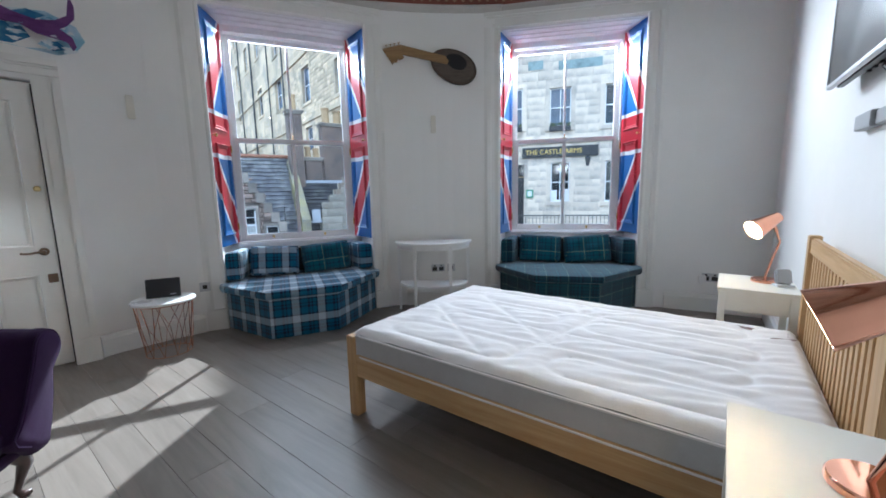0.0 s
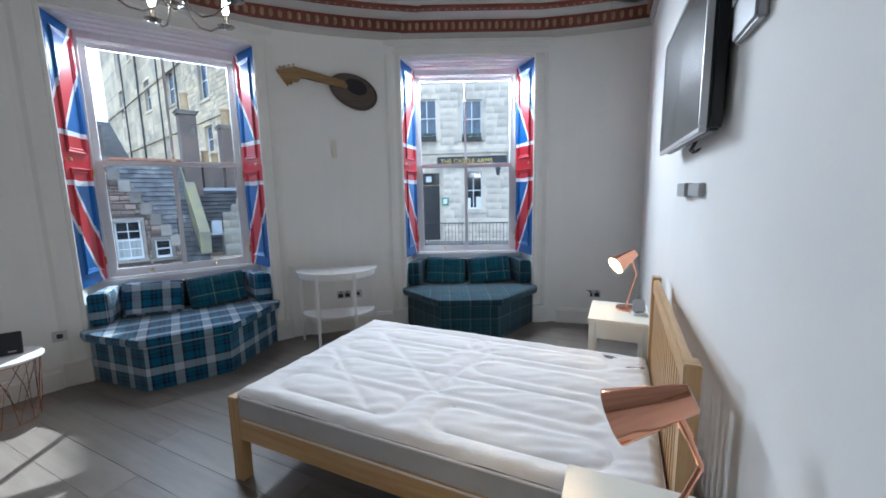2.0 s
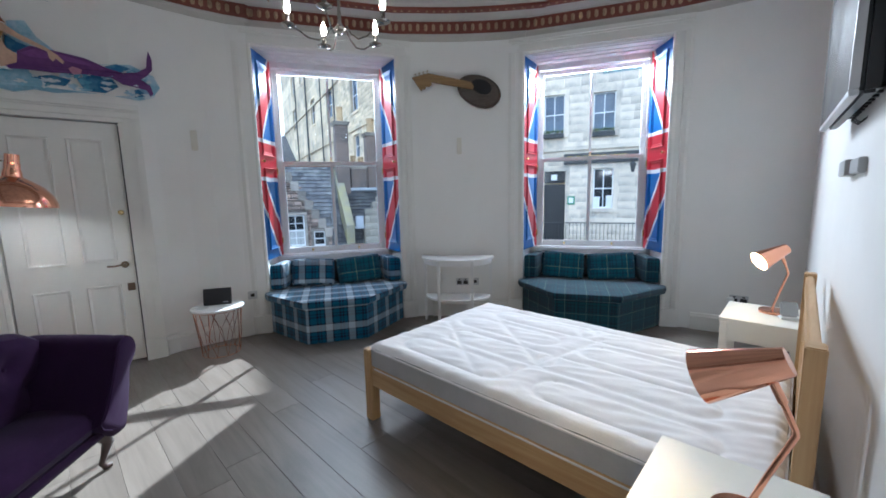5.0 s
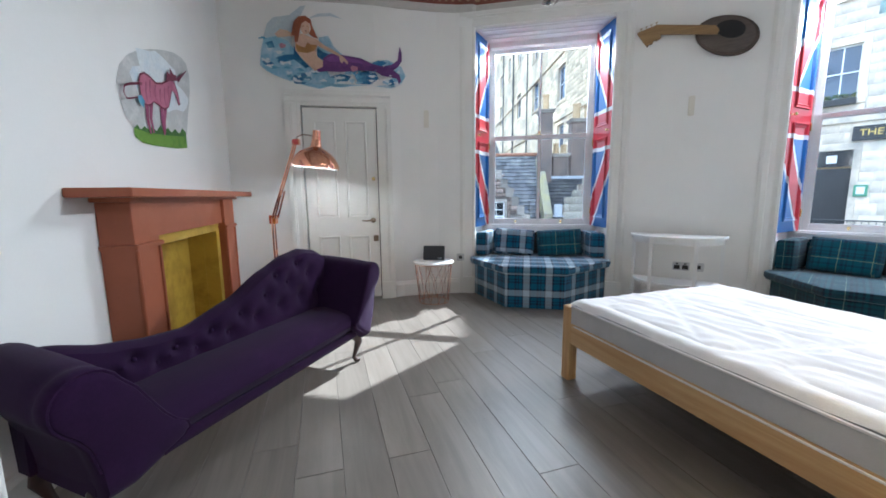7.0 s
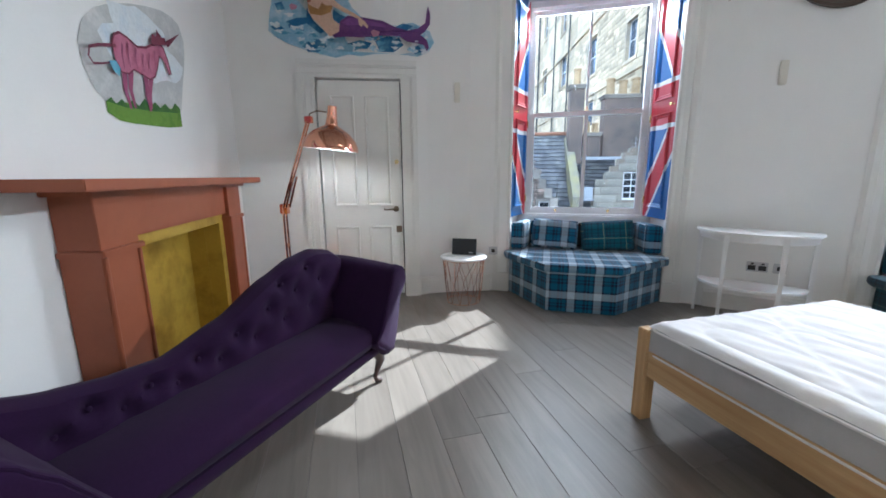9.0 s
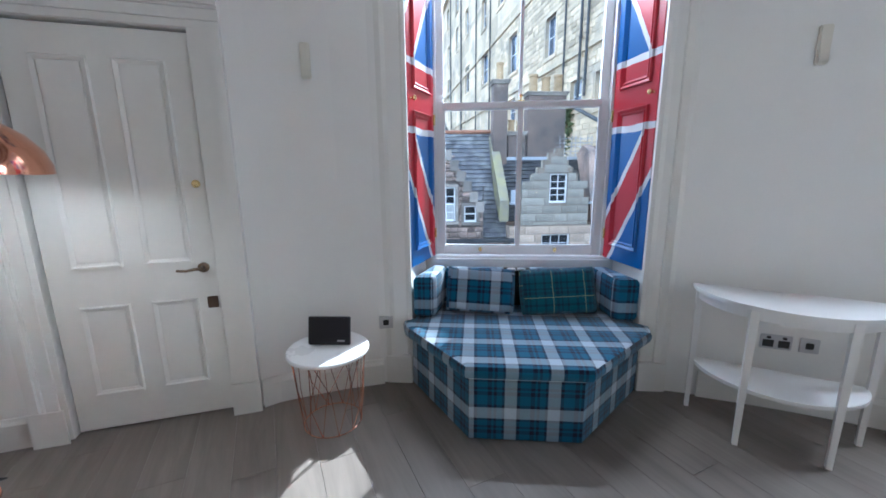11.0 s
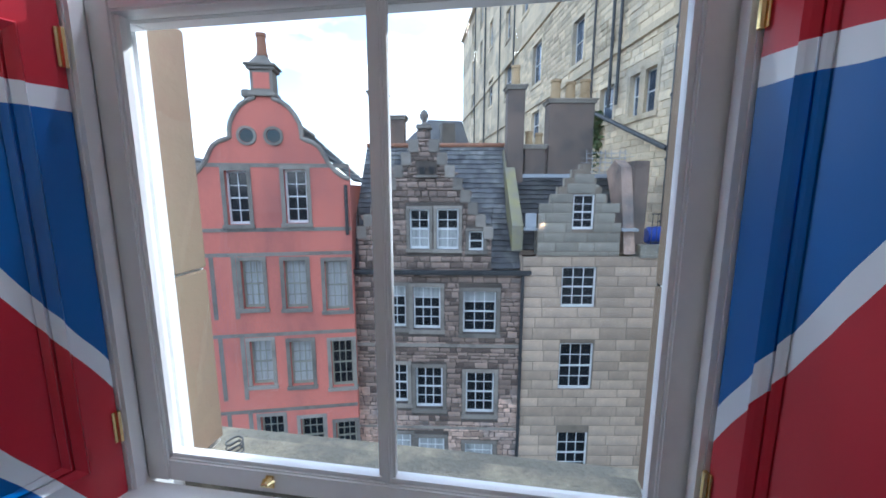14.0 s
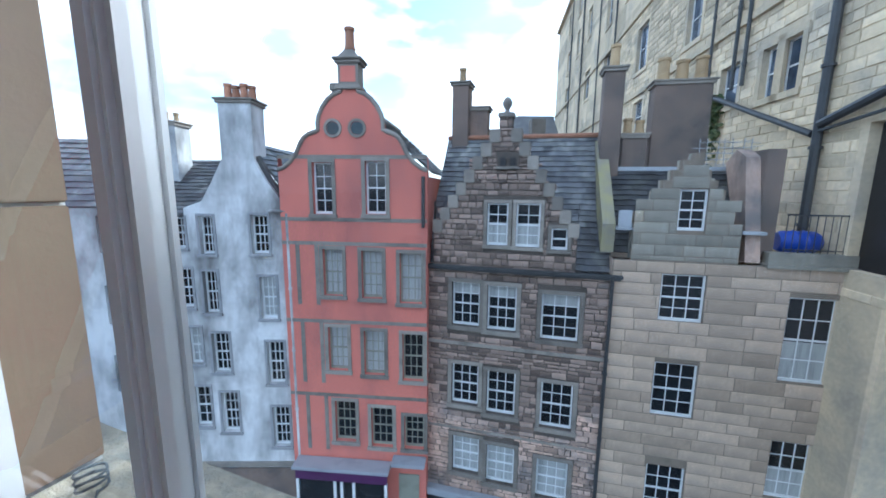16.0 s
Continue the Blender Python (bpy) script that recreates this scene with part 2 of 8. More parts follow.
GOLDPAINT = surf("gold_paint", (0.50, 0.33, 0.04), 0.5, vary=0.12, scale=5, metal=0.25, second=(0.32, 0.20, 0.02))
BRASS = surf("brass", (0.75, 0.58, 0.28), 0.25, metal=1.0, vary=0.05, bump=0.02)
BRONZE = surf("dark_bronze", (0.22, 0.16, 0.11), 0.3, metal=1.0, vary=0.1, bump=0.02)
CHROME = surf("antique_chrome", (0.45, 0.42, 0.38), 0.2, metal=1.0, vary=0.1, bump=0.02)
WHITE = surf("white_lacquer", (0.82, 0.82, 0.81), 0.3, vary=0.015, bump=0.03)
CREAM = surf("cream_lacquer", (0.80, 0.77, 0.68), 0.35, vary=0.02, bump=0.03)
LAMPWHITE = surf("lamp_inner_white", (0.9, 0.9, 0.88), 0.4, vary=0.01)
BLACK = surf("black_plastic", (0.012, 0.012, 0.014), 0.35, vary=0.1, bump=0.05)
SCREEN = surf("dark_screen", (0.10, 0.10, 0.105), 0.22, vary=0.03, bump=0.0)
GREYPL = surf("grey_plastic", (0.42, 0.43, 0.44), 0.45, vary=0.03)
SILVER = surf("silver_trim", (0.55, 0.55, 0.56), 0.35, metal=0.6, vary=0.03)
PALEPL = surf("ivory_plastic", (0.76, 0.73, 0.64), 0.45, vary=0.03)
GLASS = pane_mat()


BULB = glow("bulb_warm", (1.0, 0.66, 0.32), 62.0)
BULBC = glow("candle_bulb_warm", (1.0, 0.86, 0.68), 16.0)
BULBW = glow("bulb_white", (1.0, 0.93, 0.85), 18.0)
STONE = surf("rubble_stone", (0.40, 0.28, 0.215), 0.9, vary=0.35, scale=1.1, grain=9, bump=0.8, dist=0.03, second=(0.15, 0.13, 0.12), rand=0.55, amount=0.8)
STONEDK = surf("dark_dressed_stone", (0.27, 0.24, 0.205), 0.9, vary=0.2, scale=1.6, grain=14, bump=0.5, dist=0.02, second=(0.17, 0.15, 0.13), rand=0.25)
ASHLAR = surf("ashlar_stone", (0.58, 0.44, 0.32), 0.85, vary=0.22, scale=0.8, grain=11, bump=0.5, dist=0.01, second=(0.33, 0.27, 0.22), rand=0.24, amount=0.8)
JAMBST = surf("jamb_stone", (0.22, 0.165, 0.11), 0.85, vary=0.06, scale=2.0, grain=40, bump=0.3, dist=0.004, second=(0.22, 0.14, 0.10), amount=0.6)
COPING = surf("lichen_coping", (0.20, 0.185, 0.15), 0.95, vary=0.3, scale=6, grain=60, bump=0.8, dist=0.01, second=(0.40, 0.35, 0.25))
TENE = surf("tenement_stone", (0.64, 0.52, 0.35), 0.9, vary=0.25, scale=0.5, grain=10, bump=0.4, dist=0.02, second=(0.38, 0.33, 0.26), rand=0.3)
MORTAR = surf("dark_mortar", (0.115, 0.095, 0.08), 0.95, vary=0.25, scale=2)
JOINT = surf("sandstone_joint", (0.24, 0.195, 0.15), 0.95, vary=0.2, scale=2)
PINK = surf("salmon_harling", (0.63, 0.20, 0.15), 0.9, vary=0.14, scale=0.7, grain=22, bump=0.4, dist=0.01, second=(0.42, 0.15, 0.125), amount=0.6, stretch=(1, 1, 0.45))
WHAR = surf("white_harling", (0.74, 0.735, 0.73), 0.9, vary=0.22, scale=0.9, grain=16, bump=0.5, dist=0.012, second=(0.20, 0.195, 0.19), amount=0.75, stretch=(1, 1, 0.5))
SLATE = surf("slate", (0.085, 0.085, 0.09), 0.55, vary=0.35, scale=2, grain=12, bump=0.5, dist=0.01, second=(0.17, 0.17, 0.155), rand=0.55)
LEAD = surf("lead_flashing", (0.40, 0.42, 0.45), 0.5, vary=0.1, metal=0.2)
PIPE = surf("black_iron", (0.05, 0.052, 0.055), 0.5, vary=0.2)
YELLOW = surf("yellow_lichen_render", (0.36, 0.32, 0.15), 0.95, vary=0.3, scale=2.2, second=(0.25, 0.23, 0.19), amount=0.9)
TERRA = surf("clay_pot", (0.42, 0.20, 0.12), 0.8, vary=0.15, scale=4, rand=0.3)
BUFFPOT = surf("buff_clay_pot", (0.44, 0.31, 0.17), 0.8, vary=0.15, scale=4, rand=0.2)
RENDER = surf("brown_render", (0.21, 0.155, 0.125), 0.9, vary=0.22, scale=1.1, grain=12, bump=0.5, dist=0.01, second=(0.11, 0.095, 0.085), amount=0.8)
EXTWHITE = surf("exterior_white_paint", (0.75, 0.76, 0.76), 0.5, vary=0.05)
EXTOLIVE = surf("exterior_grey_green_paint", (0.30, 0.30, 0.24), 0.6, vary=0.1)
# opaque pane; its near-black colour paints the shade of the room behind
DARKGLASS = surf("pane_painted_room_shade", (0.015, 0.018, 0.022), 0.06, vary=0.2, scale=1.5, bump=0.02)
CURTAIN = surf("net_curtain", (0.42, 0.43, 0.42), 0.9, vary=0.15, grain=40, stretch=(4, 4, 0.3))
ASPHALT = surf("asphalt", (0.05, 0.05, 0.052), 0.9, vary=0.2)
PAVE = surf("paving", (0.22, 0.21, 0.19), 0.9, vary=0.15)
CASTLE = surf("sandstone_bright", (0.70, 0.61, 0.49), 0.9, vary=0.14, scale=1.0, grain=12, bump=0.4, dist=0.01, second=(0.34, 0.31, 0.27), rand=0.14)
SIGNGOLD = surf("sign_gold", (0.70, 0.50, 0.12), 0.4, vary=0.05)
SIGNBLK = surf("sign_black", (0.02, 0.02, 0.022), 0.4, vary=0.1)


# ---- mesh helpers ----
def mesh_ob(name, bm, mat, parent=None, label="", matrix=None, smooth=False):
    me = bpy.data.meshes.new(name)
    bmesh.ops.recalc_face_normals(bm, faces=bm.faces)
    bm.to_mesh(me)
    bm.free()
    for m in (mat if isinstance(mat, (list, tuple)) else (mat,)):
        me.materials.append(m)
    if smooth:
        me.shade_smooth()
        try:
            me.set_sharp_from_angle(angle=radians(40))
        except AttributeError:
            pass
    ob = new(name, me)
    if parent is not None:
        ob.parent = parent
    if matrix is not None:
        ob.matrix_basis = matrix
    return tagged(ob, label) if label else ob


def part(name, bm, mat, parent, label="", smooth=False):
    return mesh_ob(name, bm, mat, parent, label, smooth=smooth)


def thing(name, m=None, label="", category="", group="", kind=""):
    ob = new(name)
    if m is not None:
        ob.matrix_basis = m
    return tagged(ob, label, category, group, kind)


def box(bm, x0, x1, y0, y1, z0, z1, bevel=0.0, m=None, mi=0):
    vs = [bm.verts.new(Vector((x, y, z)) if m is None else m @ Vector((x, y, z))) for z in (z0, z1) for x, y in ((x0, y0), (x1, y0), (x1, y1), (x0, y1))]
    fs = [bm.faces.new([vs[i] for i in f]) for f in ((3, 2, 1, 0), (4, 5, 6, 7), (0, 1, 5, 4), (1, 2, 6, 5), (2, 3, 7, 6), (3, 0, 4, 7))]
    for f in fs:
        f.material_index = mi
    if bevel:
        edges = list({e for f in fs for e in f.edges})
        bmesh.ops.bevel(bm, geom=edges, offset=bevel, segments=2, affect="EDGES", clamp_overlap=True)
    return bm


def B(*a, **k):
    return box(bmesh.new(), *a, **k)


def prism(bm, pts, z0, z1, mi=0):
    n = len(pts)
    lo = [bm.verts.new((x, y, z0)) for x, y in pts]
    hi = [bm.verts.new((x, y, z1)) for x, y in pts]
    fs = [bm.faces.new(lo[::-1]), bm.faces.new(hi)]
    for i in range(n):
        fs.append(bm.faces.new((lo[i], lo[(i + 1) % n], hi[(i + 1) % n], hi[i])))
    for f in fs:
        f.material_index = mi
    return bm


def slab(bm, pts, y0, y1, mi=0):
    """A polygon of (x, z) points, from y0 to y1 deep."""
    n = len(pts)
    a = [bm.verts.new((x, y0, z)) for x, z in pts]
    c = [bm.verts.new((x, y1, z)) for x, z in pts]
    fs = [bm.faces.new(a), bm.faces.new(c[::-1])]
    for i in range(n):
        fs.append(bm.faces.new((a[i], a[(i + 1) % n], c[(i + 1) % n], c[i])))
    for f in fs:
        f.material_index = mi
    return bm


def lathe(bm, prof, seg=24, m=None, mi=0):
    """A turned shape from (radius, z) points."""
    rings = []
    for r, z in prof:
        ring = []
        for i in range(seg):
            a = 2 * math.pi * i / seg
            v = Vector((r * math.cos(a), r * math.sin(a), z))
            ring.append(bm.verts.new(m @ v if m is not None else v))
        rings.append(ring)
    for a, c in zip(rings, rings[1:]):
        for i in range(seg):
            f = bm.faces.new((a[i], a[(i + 1) % seg], c[(i + 1) % seg], c[i]))
            f.material_index = mi
    if prof[0][0] > 1e-5:
        bm.faces.new(rings[0][::-1]).material_index = mi
    if prof[-1][0] > 1e-5:
        bm.faces.new(rings[-1]).material_index = mi
    bmesh.ops.remove_doubles(bm, verts=[v for r in (rings[0], rings[-1]) for v in r], dist=1e-6)
    return bm


def open_lathe(bm, prof, thick=0.002, seg=28, m=None):
    """A thin turned shell, open at its ends."""
    full = prof + [(max(r - thick, 0.0005), z) for r, z in reversed(prof)]
    rings = []
    for r, z in full:
        ring = []
        for i in range(seg):
            a = 2 * math.pi * i / seg
            v = Vector((r * math.cos(a), r * math.sin(a), z))
            ring.append(bm.verts.new(m @ v if m is not None else v))
        rings.append(ring)
    k = len(rings)
    for j in range(k):
        a, c = rings[j], rings[(j + 1) % k]
        for i in range(seg):
            bm.faces.new((a[i], a[(i + 1) % seg], c[(i + 1) % seg], c[i]))
    return bm


def tube(bm, pts, r, seg=8, radii=None, closed=False, m=None):
    pts = [Vector(p) for p in pts]
    n = len(pts)
    rings = []
    up = Vector((0, 0, 1))
    prev = None
    for i, p in enumerate(pts):
        a = pts[(i - 1) % n] if (i or closed) else p
        c = pts[(i + 1) % n] if (i < n - 1 or closed) else p
        d = (c - a).normalized()
        ref = prev if prev is not None else (up if abs(d.dot(up)) < 0.95 else Vector((1, 0, 0)))
        s = (ref - d * ref.dot(d)).normalized()
        prev = s
        t = d.cross(s)
        rr = radii[i] if radii else r
        ring = []
        for k in range(seg):
            an = 2 * math.pi * k / seg
            v = p + s * (rr * math.cos(an)) + t * (rr * math.sin(an))
            ring.append(bm.verts.new(m @ v if m is not None else v))
        rings.append(ring)
    m_ = n if closed else n - 1
    for j in range(m_):
        a, c = rings[j], rings[(j + 1) % n]
        for k in range(seg):
            bm.faces.new((a[k], a[(k + 1) % seg], c[(k + 1) % seg], c[k]))
    if not closed:
        bm.faces.new(rings[0][::-1])
        bm.faces.new(rings[-1])
    return bm


def frame_at(p, direction):
    """Local x along direction in plan, y to its left, z up, at p (x, y)."""
    a = math.atan2(direction[1], direction[0])
    return Matrix.Translation((p[0], p[1], p[2] if len(p) > 2 else 0)) @ Matrix.Rotation(a, 4, "Z")


def sweep(bm, loop, prof, closed=True, mi=0):
    """Sweeps a closed profile of (inward offset, z) along a plan polyline, mitred; the inside lies to the left of the way."""
    n = len(loop)
    P = [Vector((x, y)) for x, y in loop]
    rings = []
    for i in range(n):
        a = P[i] - P[i - 1] if (i or closed) else P[1] - P[0]
        c = P[(i + 1) % n] - P[i] if (i < n - 1 or closed) else P[-1] - P[-2]
        a, c = a.normalized(), c.normalized()
        na, nc = Vector((-a.y, a.x)), Vector((-c.y, c.x))
        h = (na + nc).normalized()
        k = 1 / max(0.25, h.dot(na))
        rings.append([bm.verts.new((P[i].x + h.x * k * o, P[i].y + h.y * k * o, z)) for o, z in prof])
    m_ = n if closed else n - 1
    q = len(prof)
    for i in range(m_):
        a, c = rings[i], rings[(i + 1) % n]
        for j in range(q):
            f = bm.faces.new((a[j], c[j], c[(j + 1) % q], a[(j + 1) % q]))
            f.material_index = mi
    if not closed:
        bm.faces.new(rings[0])
        bm.faces.new(rings[-1][::-1])
    return bm


# ---- the room's plan ----
CX, CY, RW = 0.054, 0.126, 4.70
CEIL_Z = 3.27


def on_arc(deg, r=RW):
    return (CX + r * math.cos(radians(deg)), CY + r * math.sin(radians(deg)))


NEAR = (-0.045, -1.125)
TVC = (-0.232, 4.817)
FIREC = (-4.69, -0.655)
DOOR_L, DOOR_R = (-4.60, 0.046), (-4.481, 0.80)
WINS = [((-2.59, 4.03), (-1.324, 4.621)), ((-4.34, 1.862), (-3.623, 3.075))]  # left and right inner corners of each opening
SILL_Z, HEAD_Z = 0.72, 2.877


def window_frame_matrix(pl, pr):
    """u along the wall, to the right seen from inside; y outwards; origin at the middle of the opening, on the floor."""
    return frame_at(((pl[0] + pr[0]) / 2, (pl[1] + pr[1]) / 2), (pr[0] - pl[0], pr[1] - pl[1]))


WM = [window_frame_matrix(*w) for w in WINS]
HW = 0.703


def wp(k, u, n):
    v = WM[k] @ Vector((u, n, 0))
    return (v.x, v.y)


def reveal(k, side):
    """Plan of the wall's end at a window, from inside to outside; side -1 left, 1 right."""
    return [wp(k, side * a, b) for a, b in ((HW, 0.0), (0.665, 0.38), (0.665, 0.515), (0.60, 0.527), (0.60, 0.675))]


def door_out(p, d):
    dx, dy = DOOR_R[0] - DOOR_L[0], DOOR_R[1] - DOOR_L[1]
    L = math.hypot(dx, dy)
    return (p[0] - dy / L * d, p[1] + dx / L * d)


arc_a = [on_arc(a) for a in np.linspace(93.5, 105.2, 7)]
arc_b = [on_arc(a) for a in np.linspace(124.3, 138.6, 8)]
arc_c = [on_arc(a, r) for a, r in ((158.9, 4.70), (161, 4.70), (163.5, 4.68), (166, 4.65), (168.5, 4.62), (170, 4.60))]
OUTR = 5.45


def wall(name, pts, z0, z1, mat=WALL):
    return tagged(mesh_ob(name, prism(bmesh.new(), pts, z0, z1), mat), "white painted plaster wall", "wall", kind="structure")


def build_walls():
    H = CEIL_Z + 0.3
    r0, l0 = reveal(0, 1), reveal(0, -1)
    r1, l1 = reveal(1, 1), reveal(1, -1)
    wall("wall_curved", [(TVC[0] + 0.5, TVC[1]), TVC] + arc_a[1:] + r0 + [on_arc(100, OUTR), (TVC[0] + 0.5, 5.55)], 0, H)
    wall("wall_curved", [l0[0]] + arc_b + r1 + [on_arc(131.5, OUTR + 0.05)] + l0[:0:-1], 0, H)
    dr = [DOOR_R, door_out(DOOR_R, 0.74)]
    wall("wall_curved", [l1[0]] + arc_c + dr + [on_arc(164, OUTR)] + l1[:0:-1], 0, H)
    wall("wall_door", [DOOR_L, FIREC, (FIREC[0] - 0.4, FIREC[1] - 0.5), (FIREC[0] - 0.85, FIREC[1]), door_out(DOOR_L, 0.74)], 0, H)
    wall("wall_door", [DOOR_R, DOOR_L, door_out(DOOR_L, 0.74), door_out(DOOR_R, 0.74)], 2.045, H)
    for k in (0, 1):
        L, R = reveal(k, -1), reveal(k, 1)
        wall("wall_over_window", L + R[::-1], HEAD_Z + 0.0, H)
        wall("wall_under_window", [wp(k, -0.66, 0.335), wp(k, -0.60, 0.675), wp(k, 0.60, 0.675), wp(k, 0.66, 0.335)][::-1], 0, 0.60)
    # fireplace wall and the wall with the television
    fx = (FIREC[0] - NEAR[0], FIREC[1] - NEAR[1])
    fm = frame_at(NEAR, fx)
    L = math.hypot(*fx)
    cm, y = FIRE_M, FIRE_OPEN
    inv = fm.inverted()
    a = (inv @ (cm @ Vector((y[0], 0, 0)))).x
    c = (inv @ (cm @ Vector((y[1], 0, 0)))).x
    a, c = min(a, c), max(a, c)

    def run(x0, x1, z0, z1, d=-0.5):
        pts = [fm @ Vector(v) for v in ((x0, 0, 0), (x1, 0, 0), (x1, -d, 0), (x0, -d, 0))]
        wall("wall_fireplace", [(p.x, p.y) for p in pts], z0, z1)

    run(-0.4, a, 0, H)
    run(c, L + 0.0, 0, H)
    run(a, c, FIRE_TOP, H)
    d = (TVC[0] - NEAR[0], TVC[1] - NEAR[1])
    tm = frame_at(NEAR, d)
    T = math.hypot(*d)
    pts = [tm @ Vector(v) for v in ((0, 0, 0), (T, 0, 0), (T, -0.3, 0), (0, -0.3, 0))]
    wall("wall_television", [(p.x, p.y) for p in pts], 0, H)


# the fireplace's own frame: x along the wall, from its end by the sofa's back to the door wall; y into the room
FIRE_M = Matrix.Translation((-1.80, -0.947, 0)) @ Matrix.Rotation(math.atan2(0.1, -0.995), 4, "Z") @ Matrix.Scale(-1, 4, (0, 1, 0))
FIRE_OPEN = (1.07, 2.09)
FIRE_TOP = 0.92
build_walls()

LOOP = [NEAR, TVC] + arc_a[1:] + [wp(0, HW, 0), wp(0, -HW, 0)] + arc_b + [wp(1, HW, 0), wp(1, -HW, 0)] + arc_c + [DOOR_R, DOOR_L, FIREC]


def build_ceiling():
    bm = bmesh.new()
    c = [(x, y) for x, y in LOOP]
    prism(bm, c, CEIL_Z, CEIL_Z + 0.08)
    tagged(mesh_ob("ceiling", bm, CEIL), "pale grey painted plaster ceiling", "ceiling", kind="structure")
    # smooth bands of the cornice, one mesh
    bm2 = bmesh.new()
    sweep(bm2, LOOP, [(0.0, 3.035), (0.012, 3.035), (0.02, 3.075), (0.035, 3.09), (0.035, 3.10), (0.0, 3.10)])
    sweep(bm2, LOOP, [(0.0, 3.215), (0.07, 3.215), (0.085, 3.225), (0.10, 3.225), (0.16, 3.19), (0.24, 3.19), (0.26, 3.175), (0.33, 3.175), (0.33, 3.20),
                      (0.40, 3.205), (0.42, 3.225), (0.50, 3.235), (0.50, CEIL_Z), (0.0, CEIL_Z)])
    tagged(mesh_ob("cornice", bm2, CORN), "grey and white moulded plaster cornice", "cornice", kind="structure")
    bm = bmesh.new()
    sweep(bm, LOOP, [(0.0, 3.10), (0.03, 3.10), (0.055, 3.215), (0.0, 3.215)])
    sweep(bm, LOOP, [(0.335, 3.172), (0.395, 3.178), (0.395, 3.204), (0.335, 3.20)])
    tagged(mesh_ob("cornice_red_band", bm, CORNRED), "dark red band of the cornice", "cornice", kind="structure")
    # egg ornaments and beads in the red bands
    bm = bmesh.new()
    pts = LOOP[1:] + [LOOP[0]]
    P = [Vector(p) for p in LOOP]
    n = len(P)
    for i in range(n):
        a, c = P[i], P[(i + 1) % n]
        d = (c - a)
        if d.length < 0.02:
            continue
        steps = max(1, round(d.length / 0.075))
        inward = Vector((-d.y, d.x)).normalized()
        for k in range(steps):
            q = a + d * ((k + 0.5) / steps)
            ang = math.atan2(d.y, d.x)
            for off, z, w, h in ((0.05, 3.158, 0.018, 0.04), (0.37, 3.174, 0.012, 0.008)):
                m = Matrix.Translation((q.x + inward.x * off, q.y + inward.y * off, z)) @ Matrix.Rotation(ang, 4, "Z")
                vs = [bm.verts.new(m @ Vector(v)) for v in ((-w, 0, -h * 0.6), (0, 0, -h), (w, 0, -h * 0.6), (w, 0, h * 0.6), (0, 0, h), (-w, 0, h * 0.6), (0, w, 0))]
                for j in range(6):
                    bm.faces.new((vs[j], vs[(j + 1) % 6], vs[6]))
    tagged(mesh_ob("cornice_ornament", bm, CORNGOLD), "row of gilt egg ornaments in the cornice", "cornice", kind="stuff")


build_ceiling()


def build_baseboards():
    prof = [(0.0, 0.0), (0.022, 0.0), (0.022, 0.135), (0.014, 0.15), (0.010, 0.165), (0.0, 0.17)]
    fd = Vector((FIREC[0] - NEAR[0], FIREC[1] - NEAR[1])).normalized()

    def fire(s):
        v = FIRE_M @ Vector((s, 0, 0))
        return (v.x, v.y)
    dd = Vector((DOOR_R[0] - DOOR_L[0], DOOR_R[1] - DOOR_L[1])).normalized()
    dl = (DOOR_L[0] - dd.x * 0.15, DOOR_L[1] - dd.y * 0.15)
    dr = (DOOR_R[0] + dd.x * 0.15, DOOR_R[1] + dd.y * 0.15)
    runs = [[NEAR, TVC] + arc_a[1:-1] + [on_arc(103.6)], [on_arc(126.3)] + arc_b[2:-2] + [on_arc(137.0)],
            [on_arc(160.8, 4.70)] + arc_c[2:-1] + [dr], [dl, FIREC, fire(2.36)], [fire(0.62), NEAR]]
    for r in runs:
        bm = bmesh.new()
        sweep(bm, r, prof, closed=False)
        tagged(mesh_ob("baseboard", bm, TRIM), "tall white moulded baseboard", "baseboard", kind="structure")


build_baseboards()


